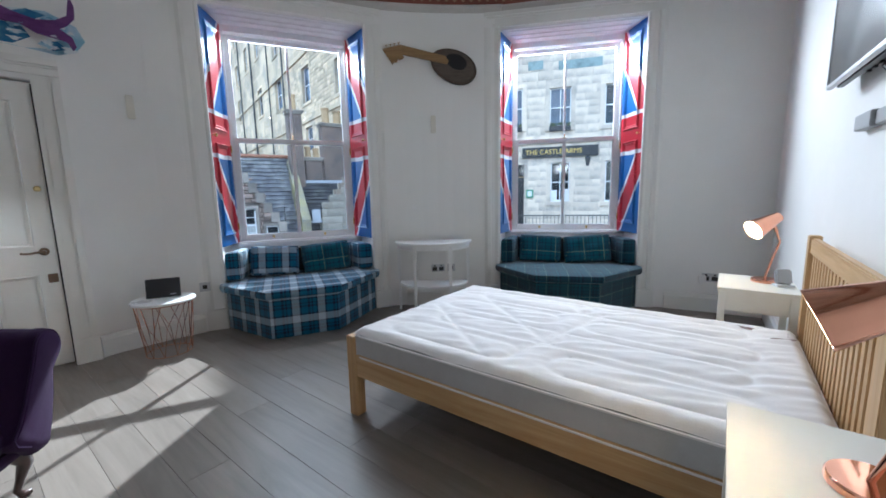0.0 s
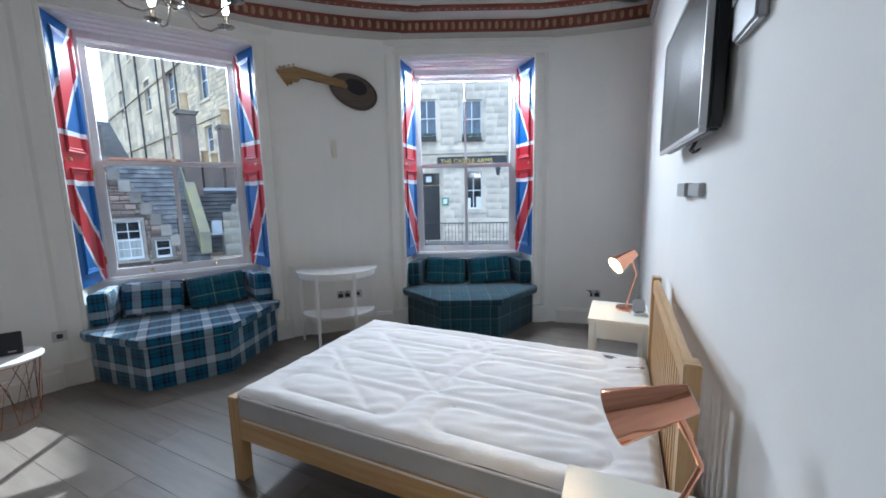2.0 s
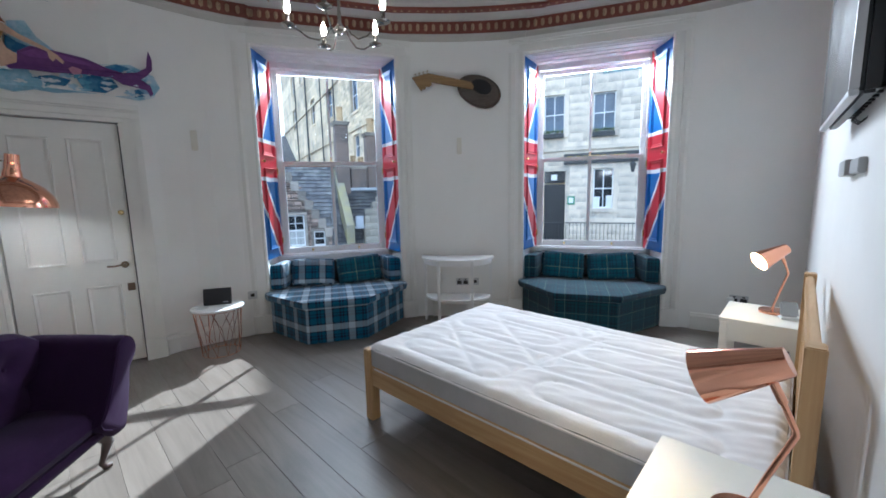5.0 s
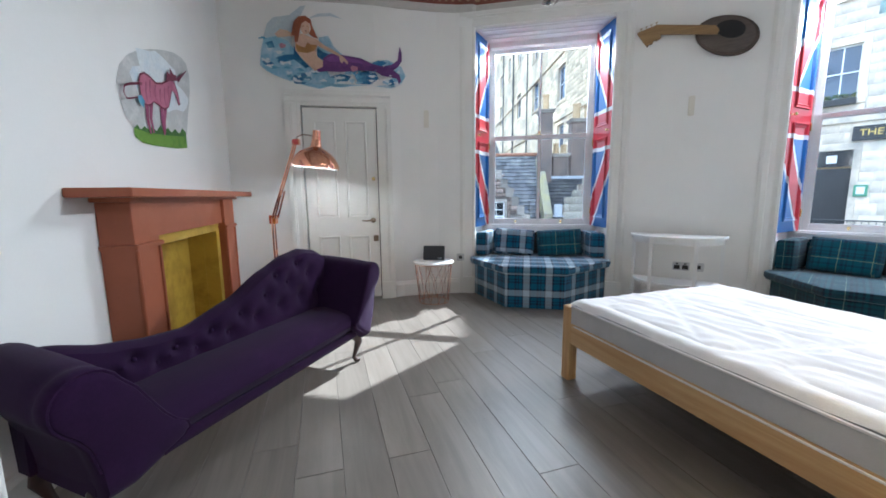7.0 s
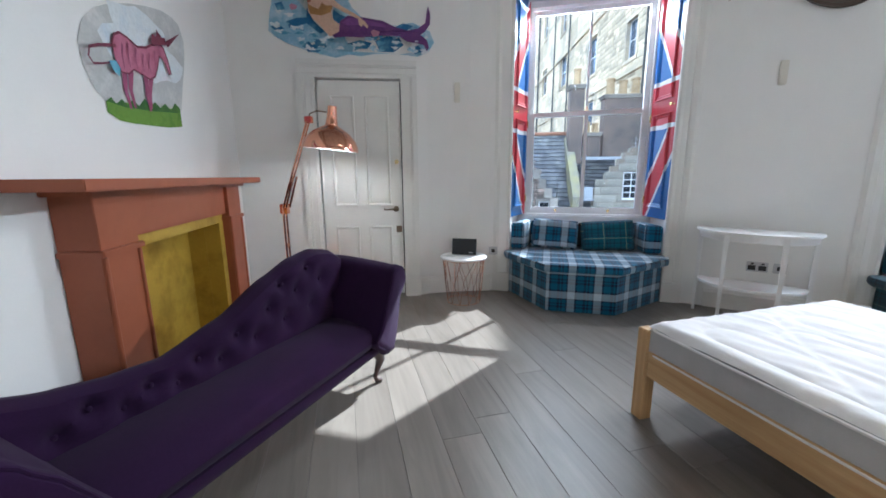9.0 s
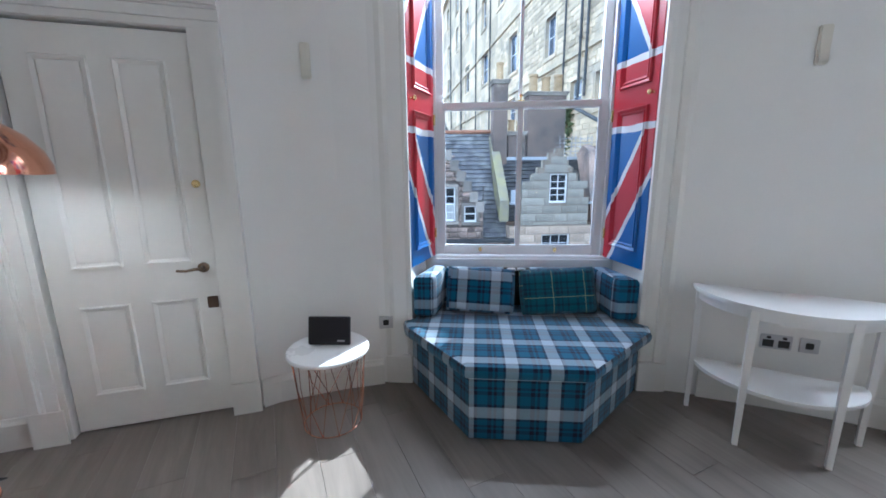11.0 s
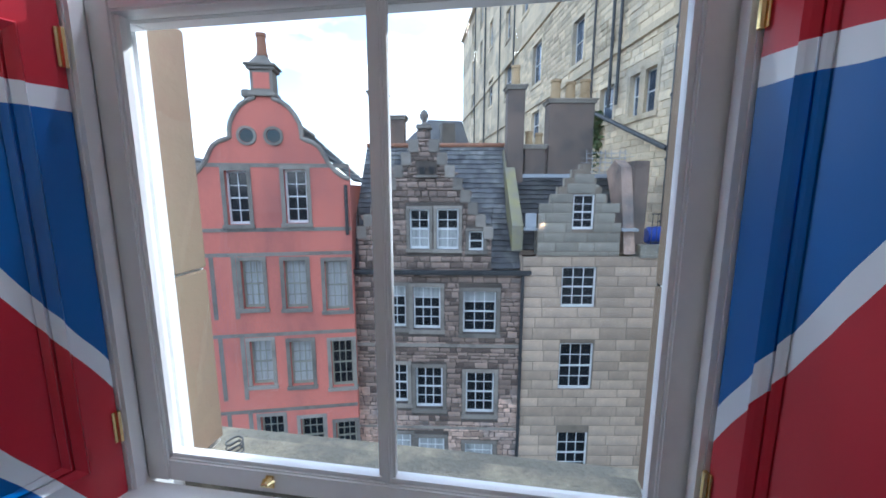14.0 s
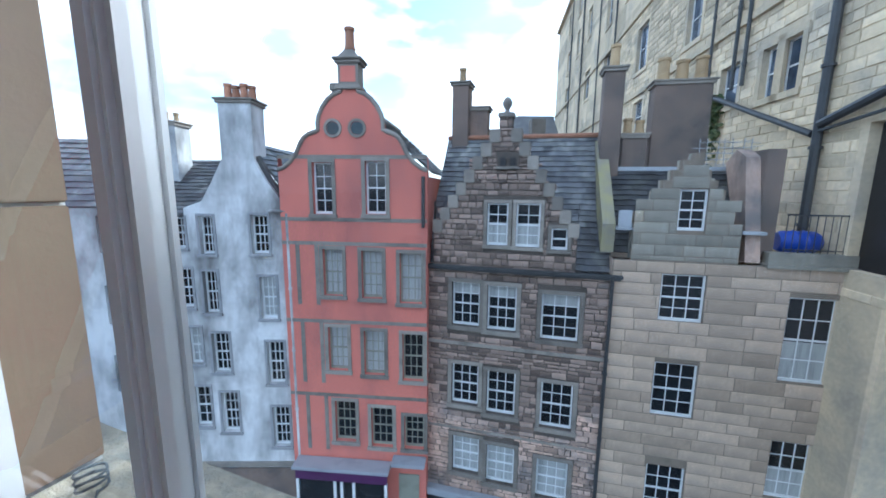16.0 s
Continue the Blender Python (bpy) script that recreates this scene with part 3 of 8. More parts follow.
# ---- windows ----
def flag_material():
    """Painted flag on a shutter: x runs from the wall (0) to the window (0.342), z is the height."""
    m, nt, b, L = nodes("flag_paint")
    tc = nt.nodes.new("ShaderNodeTexCoord")
    sp = nt.nodes.new("ShaderNodeSeparateXYZ")
    L(tc.outputs["Object"], sp.inputs["Vector"])
    wob = add(nt, "ShaderNodeTexNoise", Scale=9.0, Detail=1.0)
    L(tc.outputs["Object"], wob.inputs["Vector"])

    def M(op, a, c=None):
        n = nt.nodes.new("ShaderNodeMath")
        n.operation = op
        for i, v in enumerate((a, c)):
            if v is None:
                continue
            if isinstance(v, (int, float)):
                n.inputs[i].default_value = v
            else:
                L(v, n.inputs[i])
        return n.outputs[0]
    zc = M("ADD", M("SUBTRACT", sp.outputs["Z"], 1.80), M("MULTIPLY", M("SUBTRACT", wob.outputs["Fac"], 0.5), 0.02))
    az = M("ABSOLUTE", zc)
    cross_red = M("LESS_THAN", az, 0.175)
    cross_white = M("LESS_THAN", az, 0.215)
    # diagonal: height from the middle against distance from the wall
    diag = M("SUBTRACT", M("SUBTRACT", az, 0.30), M("MULTIPLY", sp.outputs["X"], FLAG_SLOPE))
    ad = M("ABSOLUTE", M("ADD", diag, 0.04))
    dred = M("LESS_THAN", ad, 0.165)
    dwhite = M("LESS_THAN", ad, 0.225)
    col = (0.006, 0.115, 0.40)

    def mixc(f, a, c):
        n = nt.nodes.new("ShaderNodeMix")
        n.data_type = "RGBA"
        L(f, n.inputs["Factor"])
        for s, v in (("A", a), ("B", c)):
            if isinstance(v, tuple):
                n.inputs[s].default_value = (*v, 1)
            else:
                L(v, n.inputs[s])
        return n.outputs["Result"]
    white, red = (0.72, 0.76, 0.82), (0.46, 0.012, 0.03)
    c = mixc(dwhite, col, white)
    c = mixc(dred, c, red)
    c = mixc(cross_white, c, white)
    c = mixc(cross_red, c, red)
    L(c, b.inputs["Base Color"])
    b.inputs["Roughness"].default_value = 0.33
    fine = add(nt, "ShaderNodeTexNoise", Scale=70.0, Detail=2.0)
    L(tc.outputs["Object"], fine.inputs["Vector"])
    bp = add(nt, "ShaderNodeBump", Strength=0.08, Distance=0.002)
    L(fine.outputs["Fac"], bp.inputs["Height"])
    L(bp.outputs["Normal"], b.inputs["Normal"])
    return m


FLAG_SLOPE = 1.75
FLAG = flag_material()
GB, GT, MEET = 0.826, 2.765, 1.795      # glass bottom, glass top, meeting rail
YS = 0.425                               # inner face of the lower sash


def moulding(bm, x0, x1, z0, z1, y, w=0.022, d=0.012):
    """A raised frame of mitred moulding on a face that looks towards -y."""
    prof = [(0, 0), (0.25 * w, -d), (0.6 * w, -d * 0.7), (w, -d * 0.25), (w, 0)]
    rings = []
    for cx, cz, sx, sz in ((x0, z0, 1, 1), (x1, z0, -1, 1), (x1, z1, -1, -1), (x0, z1, 1, -1)):
        rings.append([bm.verts.new((cx + sx * o, y + p, cz + sz * o)) for o, p in prof])
    for i in range(4):
        a, c = rings[i], rings[(i + 1) % 4]
        for j in range(len(prof) - 1):
            bm.faces.new((a[j], c[j], c[j + 1], a[j + 1]))


def build_window(k):
    M = WM[k]
    win = thing("window_1" if k else "window_2", M, "tall white timber sash window in a panelled recess", "window", kind="structure")
    P = lambda n, bm, mat=SASH, lab="": part(n, bm, mat, win, lab)
    # box frame
    bm = bmesh.new()
    for s in (-1, 1):
        box(bm, *sorted((s * 0.664, s * 0.585)), 0.387, 0.520, 0.60, 2.90)
        box(bm, *sorted((s * 0.585, s * 0.574)), 0.390, 0.417, 0.76, 2.86)
        box(bm, *sorted((s * 0.599, s * 0.570)), 0.5201, 0.548, 0.705, 2.86)
    box(bm, -0.584, 0.584, 0.387, 0.520, 2.81, 2.899)
    P("window_frame", bm, SASH)
    # lower sash
    bm = bmesh.new()
    y0, y1 = YS, YS + 0.045
    for s in (-1, 1):
        box(bm, *sorted((s * 0.583, s * 0.527)), y0, y1, 0.765, MEET + 0.02, 0.004)
    box(bm, -0.526, 0.526, y0 + 0.001, y1 - 0.001, 0.766, GB - 0.003, 0.004)
    box(bm, -0.526, 0.526, y0 - 0.004, y1 - 0.001, MEET - 0.018, MEET + 0.021, 0.004)
    for s in (-1, 1):
        box(bm, *sorted((s * 0.527, s * 0.517)), y0 + 0.010, y1 - 0.012, GB, MEET - 0.02)
    box(bm, -0.516, 0.516, y0 + 0.010, y1 - 0.012, GB - 0.003, GB + 0.007)
    P("lower_sash", bm, SASH)
    bm = bmesh.new()
    box(bm, -0.011, 0.011, y0 + 0.004, y1 - 0.003, GB - 0.004, MEET - 0.017, 0.004)
    box(bm, -0.018, 0.018, y0 + 0.014, y1 - 0.018, GB - 0.004, MEET - 0.017)
    box(bm, -0.013, 0.013, y1 - 0.0029, y1 + 0.002, GB - 0.004, MEET - 0.021)
    P("glazing_bar", bm, SASH)
    # upper sash, further out
    y0, y1 = YS + 0.048, YS + 0.090
    bm = bmesh.new()
    for s in (-1, 1):
        box(bm, *sorted((s * 0.583, s * 0.530)), y0, y1, MEET - 0.02, 2.809, 0.003)
    box(bm, -0.529, 0.529, y0 + 0.001, y1 - 0.001, MEET - 0.02, MEET + 0.018, 0.003)
    box(bm, -0.529, 0.529, y0 + 0.001, y1 - 0.001, GT, 2.808, 0.003)
    P("upper_sash", bm, SASH)
    bm = bmesh.new()
    box(bm, -0.011, 0.011, y0 + 0.004, y1 - 0.003, MEET + 0.017, GT + 0.001, 0.003)
    P("glazing_bar", bm, SASH)
    for y, z0, z1 in ((YS + 0.024, GB, MEET - 0.018), (YS + 0.068, MEET + 0.018, GT)):
        for s in (-1, 1):
            bm = bmesh.new()
            x0, x1 = sorted((s * 0.008, s * 0.528))
            bm.faces.new([bm.verts.new(v) for v in ((x0, y, z0), (x1, y, z0), (x1, y, z1), (x0, y, z1))])
            g = P("pane", bm, GLASS)
            g.visible_shadow = False
    # inner sill, skirting of the recess, soffit
    bm = bmesh.new()
    box(bm, -0.60, 0.60, 0.350, YS - 0.002, 0.735, 0.768, 0.006)
    box(bm, -0.61, 0.61, 0.327, 0.348, 0.69, 0.752, 0.004)
    P("window_sill", bm, SASH)
    bm = bmesh.new()
    vs = [(-HW + 0.002, 0.0), (HW - 0.002, 0.0), (0.60, 0.386), (-0.60, 0.386)]
    prism(bm, vs, 2.868, 2.876)
    P("soffit", bm, SASH)
    bm = bmesh.new()
    for a, c in ((0.03, 0.11), (0.15, 0.21), (0.26, 0.33)):
        t0, t1 = a / 0.386, c / 0.386
        w0, w1 = HW - 0.06 - t0 * 0.10, HW - 0.06 - t1 * 0.10
        prism(bm, [(-w0, a), (w0, a), (w1, c), (-w1, c)], 2.858, 2.8675)
    P("soffit_moulding", bm, SASH)
    # architrave
    bm = bmesh.new()
    for s in (-1, 1):
        x = [HW + o for o in (0.0, 0.02, 0.05, 0.095, 0.10, 0.135, 0.165)]
        d = [0.020, 0.030, 0.026, 0.030, 0.040, 0.055, 0.055]
        pts = [(s * a, -b) for a, b in zip(x, d)] + [(s * x[-1], 0.08), (s * x[0], 0.08)]
        prism(bm, [(p[0], p[1]) for p in pts], 0.0, 2.893)
        box(bm, *sorted((s * (HW + 0.002), s * (HW + 0.170))), -0.064, -0.02, 0.0, 0.19, 0.004)
    for a, c, d in ((2.894, 2.93, 0.030), (2.931, 2.975, 0.026), (2.976, 2.995, 0.040), (2.996, 3.034, 0.055)):
        box(bm, -HW - 0.165, HW + 0.165, -d, 0.08, a, c)
    P("architrave", bm, TRIM)
    # brass fittings
    bm = bmesh.new()
    for x in (-0.265, 0.265):
        box(bm, x - 0.010, x + 0.010, YS - 0.006, YS, 0.785, 0.815, 0.002)
        tube(bm, [(x - 0.012, YS - 0.006, 0.805), (x - 0.006, YS - 0.022, 0.806), (x + 0.006, YS - 0.022, 0.806), (x + 0.012, YS - 0.006, 0.805)], 0.004, 6)
    P("sash_lift", bm, BRASS, "small brass hook")
    bm = bmesh.new()
    box(bm, -0.022, 0.022, YS + 0.004, YS + 0.04, MEET + 0.021, MEET + 0.030, 0.002)
    lathe(bm, [(0.007, 0), (0.006, 0.02), (0.010, 0.024), (0.011, 0.033), (0.006, 0.040), (0, 0.041)], 10, Matrix.Translation((0.0, YS + 0.018, MEET + 0.03)))
    P("sash_latch", bm, BRASS, "brass sash fastener")
    # outside: stone sill, ledge and lintel
    bm = bmesh.new()
    box(bm, -0.587, 0.587, 0.522, 0.684, 0.60, 0.70, 0.004)
    P("stone_sill", bm, COPING, "weathered stone sill")
    return win


def build_shutters(k):
    M = WM[k]
    for s in (-1, 1):
        a = Vector((s * (HW - 0.004), 0.006, 0))
        c = Vector((s * 0.588, 0.383, 0))
        d = c - a
        L = d.length
        ang = math.atan2(d.y, d.x)
        # local x from the wall to the window, y towards the wall behind
        m = M @ Matrix.Translation(a) @ Matrix.Rotation(ang, 4, "Z")
        if s > 0:
            m = m @ Matrix.Scale(-1, 4, (0, 1, 0))
        # the face that is seen looks towards -y for the left leaf once mirrored
        sh = thing("shutter", Matrix.Identity(4), "open tall panelled shutter painted with a red, white and blue flag", "window shutter", "window shutters")
        sh.matrix_basis = m @ Matrix.Identity(4) if s < 0 else m
        sg = 1.0
        bm = bmesh.new()
        box(bm, 0.0, L, 0.0, 0.030, 0.762, 2.864, 0.003)
        part("board", bm, FLAG, sh)
        for z0, z1 in ((0.86, 1.725), (1.845, 2.78)):
            bm = bmesh.new()
            moulding(bm, 0.062, L - 0.06, z0, z1, -0.001)
            moulding(bm, 0.088, L - 0.086, z0 + 0.026, z1 - 0.026, -0.001, 0.014, 0.007)
            part("panel_moulding", bm, FLAG, sh)
        bm = bmesh.new()
        lathe(bm, [(0.009, 0), (0.006, 0.008), (0.006, 0.014), (0.014, 0.020), (0.016, 0.028), (0.012, 0.035), (0, 0.037)], 14,
              Matrix.Translation((0.036, 0, 1.785)) @ Matrix.Rotation(radians(90), 4, "X"))
        part("knob", bm, BRASS, sh, "round brass knob", smooth=True)
        for z in (0.93, 1.70):
            bm = bmesh.new()
            box(bm, L - 0.012, L + 0.004, -0.004, 0.0, z - 0.035, z + 0.035, 0.001)
            tube(bm, [(L - 0.002, -0.006, z - 0.035), (L - 0.002, -0.006, z + 0.035)], 0.005, 6)
            part("hinge", bm, BRASS, sh, "brass butt hinge")


for k in (0, 1):
    build_window(k)
    build_shutters(k)


# ---- door in the curved wall ----
def build_door():
    m = frame_at(DOOR_L, (DOOR_R[0] - DOOR_L[0], DOOR_R[1] - DOOR_L[1]))
    W = math.hypot(DOOR_R[0] - DOOR_L[0], DOOR_R[1] - DOOR_L[1])
    # in this frame the room lies towards -y
    d = thing("door_1", m, "closed white four-panel door with a dark brass lever", "door", kind="structure")
    bm = bmesh.new()
    box(bm, 0.009, W - 0.009, 0.022, 0.062, 0.010, 2.032, 0.002)
    cols = ((0.115, 0.335), (W - 0.335, W - 0.115))
    for x0, x1 in cols:
        for z0, z1 in ((0.21, 0.70), (0.90, 1.90)):
            moulding(bm, x0, x1, z0, z1, 0.0215, 0.024, 0.010)
            box(bm, x0 + 0.028, x1 - 0.028, 0.016, 0.0215, z0 + 0.028, z1 - 0.028, 0.003)
            box(bm, x0 + 0.002, x1 - 0.002, 0.003, 0.0215, z0 - 0.004, z0 + 0.012, 0.003)
    part("leaf", bm, TRIM, d)
    # black sheet: the gap's shade put into its colour
    part("rebate", B(0.0005, W - 0.0005, 0.064, 0.072, 0.0, 2.034), BLACK, d, "black sheet that paints the shade in the gap round the leaf")
    bm = bmesh.new()
    for s, e in ((-1, 0.0), (1, W)):
        for a, c, y in ((0.0, 0.03, 0.016), (0.031, 0.085, 0.024), (0.086, 0.10, 0.034), (0.101, 0.145, 0.046)):
            box(bm, *sorted((e + s * a, e + s * c)), -y, 0.02, 0.0, 2.046)
        box(bm, *sorted((e + s * 0.0, e + s * 0.150)), -0.054, -0.047, 0.0, 0.19)
        box(bm, *sorted((e, e - s * 0.010)), 0.074, 0.13, 0.0, 2.04)
    for a, c, y in ((2.047, 2.08, 0.016), (2.081, 2.13, 0.024), (2.131, 2.145, 0.034), (2.146, 2.19, 0.046)):
        box(bm, -0.145, W + 0.145, -y, 0.02, a, c)
    box(bm, 0, W, 0.074, 0.13, 2.035, 2.044)
    part("architrave", bm, TRIM, d)
    hx, hz = W - 0.072, 0.865
    bm = bmesh.new()
    lathe(bm, [(0.028, 0), (0.028, 0.008), (0.012, 0.014), (0.010, 0.045), (0, 0.047)], 20, Matrix.Translation((hx, 0.022, hz)) @ Matrix.Rotation(radians(90), 4, "X"))
    tube(bm, [(hx, -0.022, hz), (hx - 0.03, -0.028, hz + 0.002), (hx - 0.07, -0.028, hz - 0.004), (hx - 0.10, -0.026, hz - 0.002), (hx - 0.115, -0.030, hz + 0.002)],
         0.007, 8, radii=[0.009, 0.008, 0.007, 0.007, 0.008])
    part("door_handle", bm, BRONZE, d, "dark brass lever handle", smooth=True)
    bm = bmesh.new()
    box(bm, W - 0.075, W - 0.022, 0.014, 0.0218, 0.635, 0.70, 0.003)
    part("lock_case", bm, BRONZE, d, "small dark brass lock plate")
    bm = bmesh.new()
    lathe(bm, [(0.020, 0), (0.020, 0.008), (0.014, 0.014), (0, 0.015)], 16, Matrix.Translation((W - 0.055, 0.022, 1.31)) @ Matrix.Rotation(radians(90), 4, "X"))
    part("thumb_turn", bm, BRASS, d, "round brass lock cover")


build_door()


# ---- bed ----
def build_bed():
    x0, x1, y0, y1 = -2.175, -0.262, 1.550, 2.76
    bed = thing("bed_frame", pose(0, 0, 0), "small double pine bed frame with a slatted headboard", "bed")
    for y in (y0 - 0.01, y1 - 0.055):
        part("foot_post", B(x0 - 0.045, x0 + 0.02, y, y + 0.065, 0, 0.462, 0.005), PINEZ, bed)
    for y in (y0 - 0.015, y1 - 0.05):
        part("head_post", B(x1, x1 + 0.045, y, y + 0.065, 0, 0.985, 0.004), PINEZ, bed)
    for y in (y0 - 0.002, y1 - 0.03):
        part("side_rail", B(x0 + 0.02, x1, y, y + 0.030, 0.235, 0.365, 0.004), PINE, bed)
    part("foot_rail", B(x0 - 0.03, x0 - 0.002, y0 + 0.055, y1 - 0.055, 0.235, 0.365, 0.004), PINEY, bed)
    part("head_rail", B(x1 + 0.006, x1 + 0.036, y0 + 0.05, y1 - 0.05, 0.90, 0.975, 0.006), PINEY, bed, "top rail")
    part("head_rail", B(x1 + 0.006, x1 + 0.036, y0 + 0.05, y1 - 0.05, 0.30, 0.38, 0.004), PINEY, bed)
    n = 19
    sp = (y1 - y0 - 0.16) / n
    for i in range(n):
        y = y0 + 0.08 + sp * (i + 0.5)
        part("slat", B(x1 + 0.012, x1 + 0.030, y - 0.017, y + 0.017, 0.37, 0.91, 0.002), PINEZ, bed)
    for i in range(12):
        x = x0 + 0.12 + i * (x1 - x0 - 0.24) / 11
        part("base_slat", B(x - 0.035, x + 0.035, y0 + 0.03, y1 - 0.032, 0.325, 0.343), PINEY, bed)
    mat = thing("mattress", pose((x0 + x1) / 2, (y0 + y1) / 2, 0), "bare white quilted mattress with a printed corner", "mattress")
    hx, hy = (x1 - x0) / 2 - 0.006, (y1 - y0) / 2 - 0.002
    # top with quilting
    nx, ny = 150, 100
    bm = bmesh.new()
    lines = quilt_lines(hx, hy)
    grid = []
    rnd = random.Random(3)
    for i in range(nx + 1):
        row = []
        for j in range(ny + 1):
            x, y = -hx + 2 * hx * i / nx, -hy + 2 * hy * j / ny
            ex = min(hx - abs(x), hy - abs(y))
            z = 0.500 - 0.03 * max(0, 1 - ex / 0.045) ** 2
            d = min(seg_dist(x, y, *l) for l in lines)
            z += 0.015 * (min(d, 0.05) / 0.05) ** 0.5 - 0.006
            z += 0.006 * noise.noise(Vector((x * 4 + y * 7, y * 22 - x * 9, 0))) * min(1, d / 0.03) + 0.003 * noise.noise(Vector((x * 3, y * 3, 5)))
            row.append(bm.verts.new((x, y, z)))
        grid.append(row)
    for i in range(nx):
        for j in range(ny):
            bm.faces.new((grid[i][j], grid[i + 1][j], grid[i + 1][j + 1], grid[i][j + 1]))
    part("top_panel", bm, MATT, mat, smooth=True)
    bm = bmesh.new()
    box(bm, -hx, hx, -hy, hy, 0.345, 0.476, 0.010)
    part("side_border", bm, MATTSIDE, mat, "grey fabric border", smooth=True)
    for z in (0.470, 0.352):
        bm = bmesh.new()
        r = 0.06
        pts = []
        for cx, cy, a0 in ((hx - r, hy - r, 0), (-hx + r, hy - r, 90), (-hx + r, -hy + r, 180), (hx - r, -hy + r, 270)):
            for k in range(5):
                a = radians(a0 + k * 22.5)
                pts.append((cx + (r + 0.002) * math.cos(a), cy + (r + 0.002) * math.sin(a), z))
        tube(bm, pts, 0.0065, 6, closed=True)
        part("piping", bm, MATT, mat, smooth=True)
    bm = bmesh.new()
    for cx, cy, rx, ry, a in ((0.885, 0.40, 0.050, 0.026, 0.6), (0.80, 0.50, 0.10, 0.018, -0.35), (0.875, 0.50, 0.035, 0.02, 0.2), (0.70, 0.56, 0.06, 0.014, -0.1)):
        ring = []
        for k in range(20):
            t = 2 * math.pi * k / 20
            q = 1 + 0.25 * math.sin(3 * t + cx * 9)
            u, v = rx * q * math.cos(t), ry * q * math.sin(t)
            ring.append(bm.verts.new((cx + u * math.cos(a) - v * math.sin(a), min(cy + u * math.sin(a) + v * math.cos(a), hy - 0.02), 0.5085)))
        bm.faces.new(ring)
    part("printed_corner", bm, MATTPRINT, mat, "dark brown printed motif")


def seg_dist(x, y, x0, y0, x1, y1):
    dx, dy = x1 - x0, y1 - y0
    L = dx * dx + dy * dy
    t = max(0.0, min(1.0, ((x - x0) * dx + (y - y0) * dy) / L)) if L else 0
    return math.hypot(x - x0 - t * dx, y - y0 - t * dy)


def quilt_lines(hx, hy):
    """Stitching: long round-ended loops side by side in two interlocking blocks."""
    out = []

    def loop(x0, x1, y, w):
        pts = [(x0, y - w), (x1, y - w)]
        for k in range(1, 6):
            a = -math.pi / 2 + math.pi * k / 6
            pts.append((x1 + w * math.cos(a), y + w * math.sin(a)))
        pts += [(x1, y + w), (x0, y + w)]
        for k in range(1, 6):
            a = math.pi / 2 + math.pi * k / 6
            pts.append((x0 + w * math.cos(a), y + w * math.sin(a)))
        pts.append(pts[0])
        out.extend((*p, *q) for p, q in zip(pts, pts[1:]))
    for i, y in enumerate((-0.40, -0.13, 0.14, 0.41)):
        sh = 0.12 * (i % 2)
        loop(-0.72 + sh, -0.18 + sh, y, 0.095)
        loop(0.16 - sh, 0.70 - sh * 0.3, y, 0.095)
    out += [(-0.80, -0.02, -0.20, -0.50), (-0.62, 0.30, -0.02, -0.20), (-0.10, -0.42, 0.10, 0.35)]
    return out


build_bed()


# ---- window seats ----
def rounded(bm, pts, z0, z1, r=0.02):
    """A cushion-like slab: an outline with soft top and bottom edges."""
    c = Vector((sum(p[0] for p in pts) / len(pts), sum(p[1] for p in pts) / len(pts)))

    def inset(d):
        out = []
        n = len(pts)
        for i in range(n):
            p, a, q = Vector(pts[i]), Vector(pts[i - 1]), Vector(pts[(i + 1) % n])
            u, v = (a - p).normalized(), (q - p).normalized()
            h = u + v
            if h.length < 1e-3:
                h = Vector((-(q - a).y, (q - a).x))
            h.normalize()
            if (c - p).dot(h) < 0:
                h = -h
            sn = max(0.3, abs(u.x * h.y - u.y * h.x))
            out.append(p + h * (d / sn))
        return out
    rings = []
    for d, z in ((r, z0), (0.3 * r, z0 + 0.3 * r), (0, z0 + r), (0, z1 - r), (0.3 * r, z1 - 0.3 * r), (r, z1)):
        rings.append([bm.verts.new((p.x, p.y, z)) for p in inset(d)])
    n = len(pts)
    for a, q in zip(rings, rings[1:]):
        for i in range(n):
            bm.faces.new((a[i], a[(i + 1) % n], q[(i + 1) % n], q[i]))
    bm.faces.new(rings[0][::-1])
    bm.faces.new(rings[-1])
    return bm


def pillow(w, h, t, mat, name, seed):
    bm = bmesh.new()
    nx, ny = 22, 16
    gr = []
    for s in (1, -1):
        g = []
        for i in range(nx + 1):
            row = []
            for j in range(ny + 1):
                a, c = -1 + 2 * i / nx, -1 + 2 * j / ny
                f = max(0.0, (1 - a ** 4) * (1 - c ** 4)) ** 0.5
                pinch = 1 - 0.06 * (a * a * c * c) - 0.05 * (1 - abs(a)) * (c * c)
                z = s * t * f * (1 + 0.35 * noise.noise(Vector((a * 1.6 + seed, c * 1.6, s))))
                row.append((a * w * (1 - 0.03 * c * c), c * h * pinch, z))
            g.append(row)
        gr.append(g)
    V = {}
    for s in (0, 1):
        for i in range(nx + 1):
            for j in range(ny + 1):
                edge = i in (0, nx) or j in (0, ny)
                key = (0 if edge else s, i, j)
                if key not in V:
                    V[key] = bm.verts.new(gr[s][i][j])
    g = lambda s, i, j: V[(0 if (i in (0, nx) or j in (0, ny)) else s, i, j)]
    for s in (0, 1):
        for i in range(nx):
            for j in range(ny):
                bm.faces.new((g(s, i, j), g(s, i + 1, j), g(s, i + 1, j + 1), g(s, i, j + 1)))
    return bm


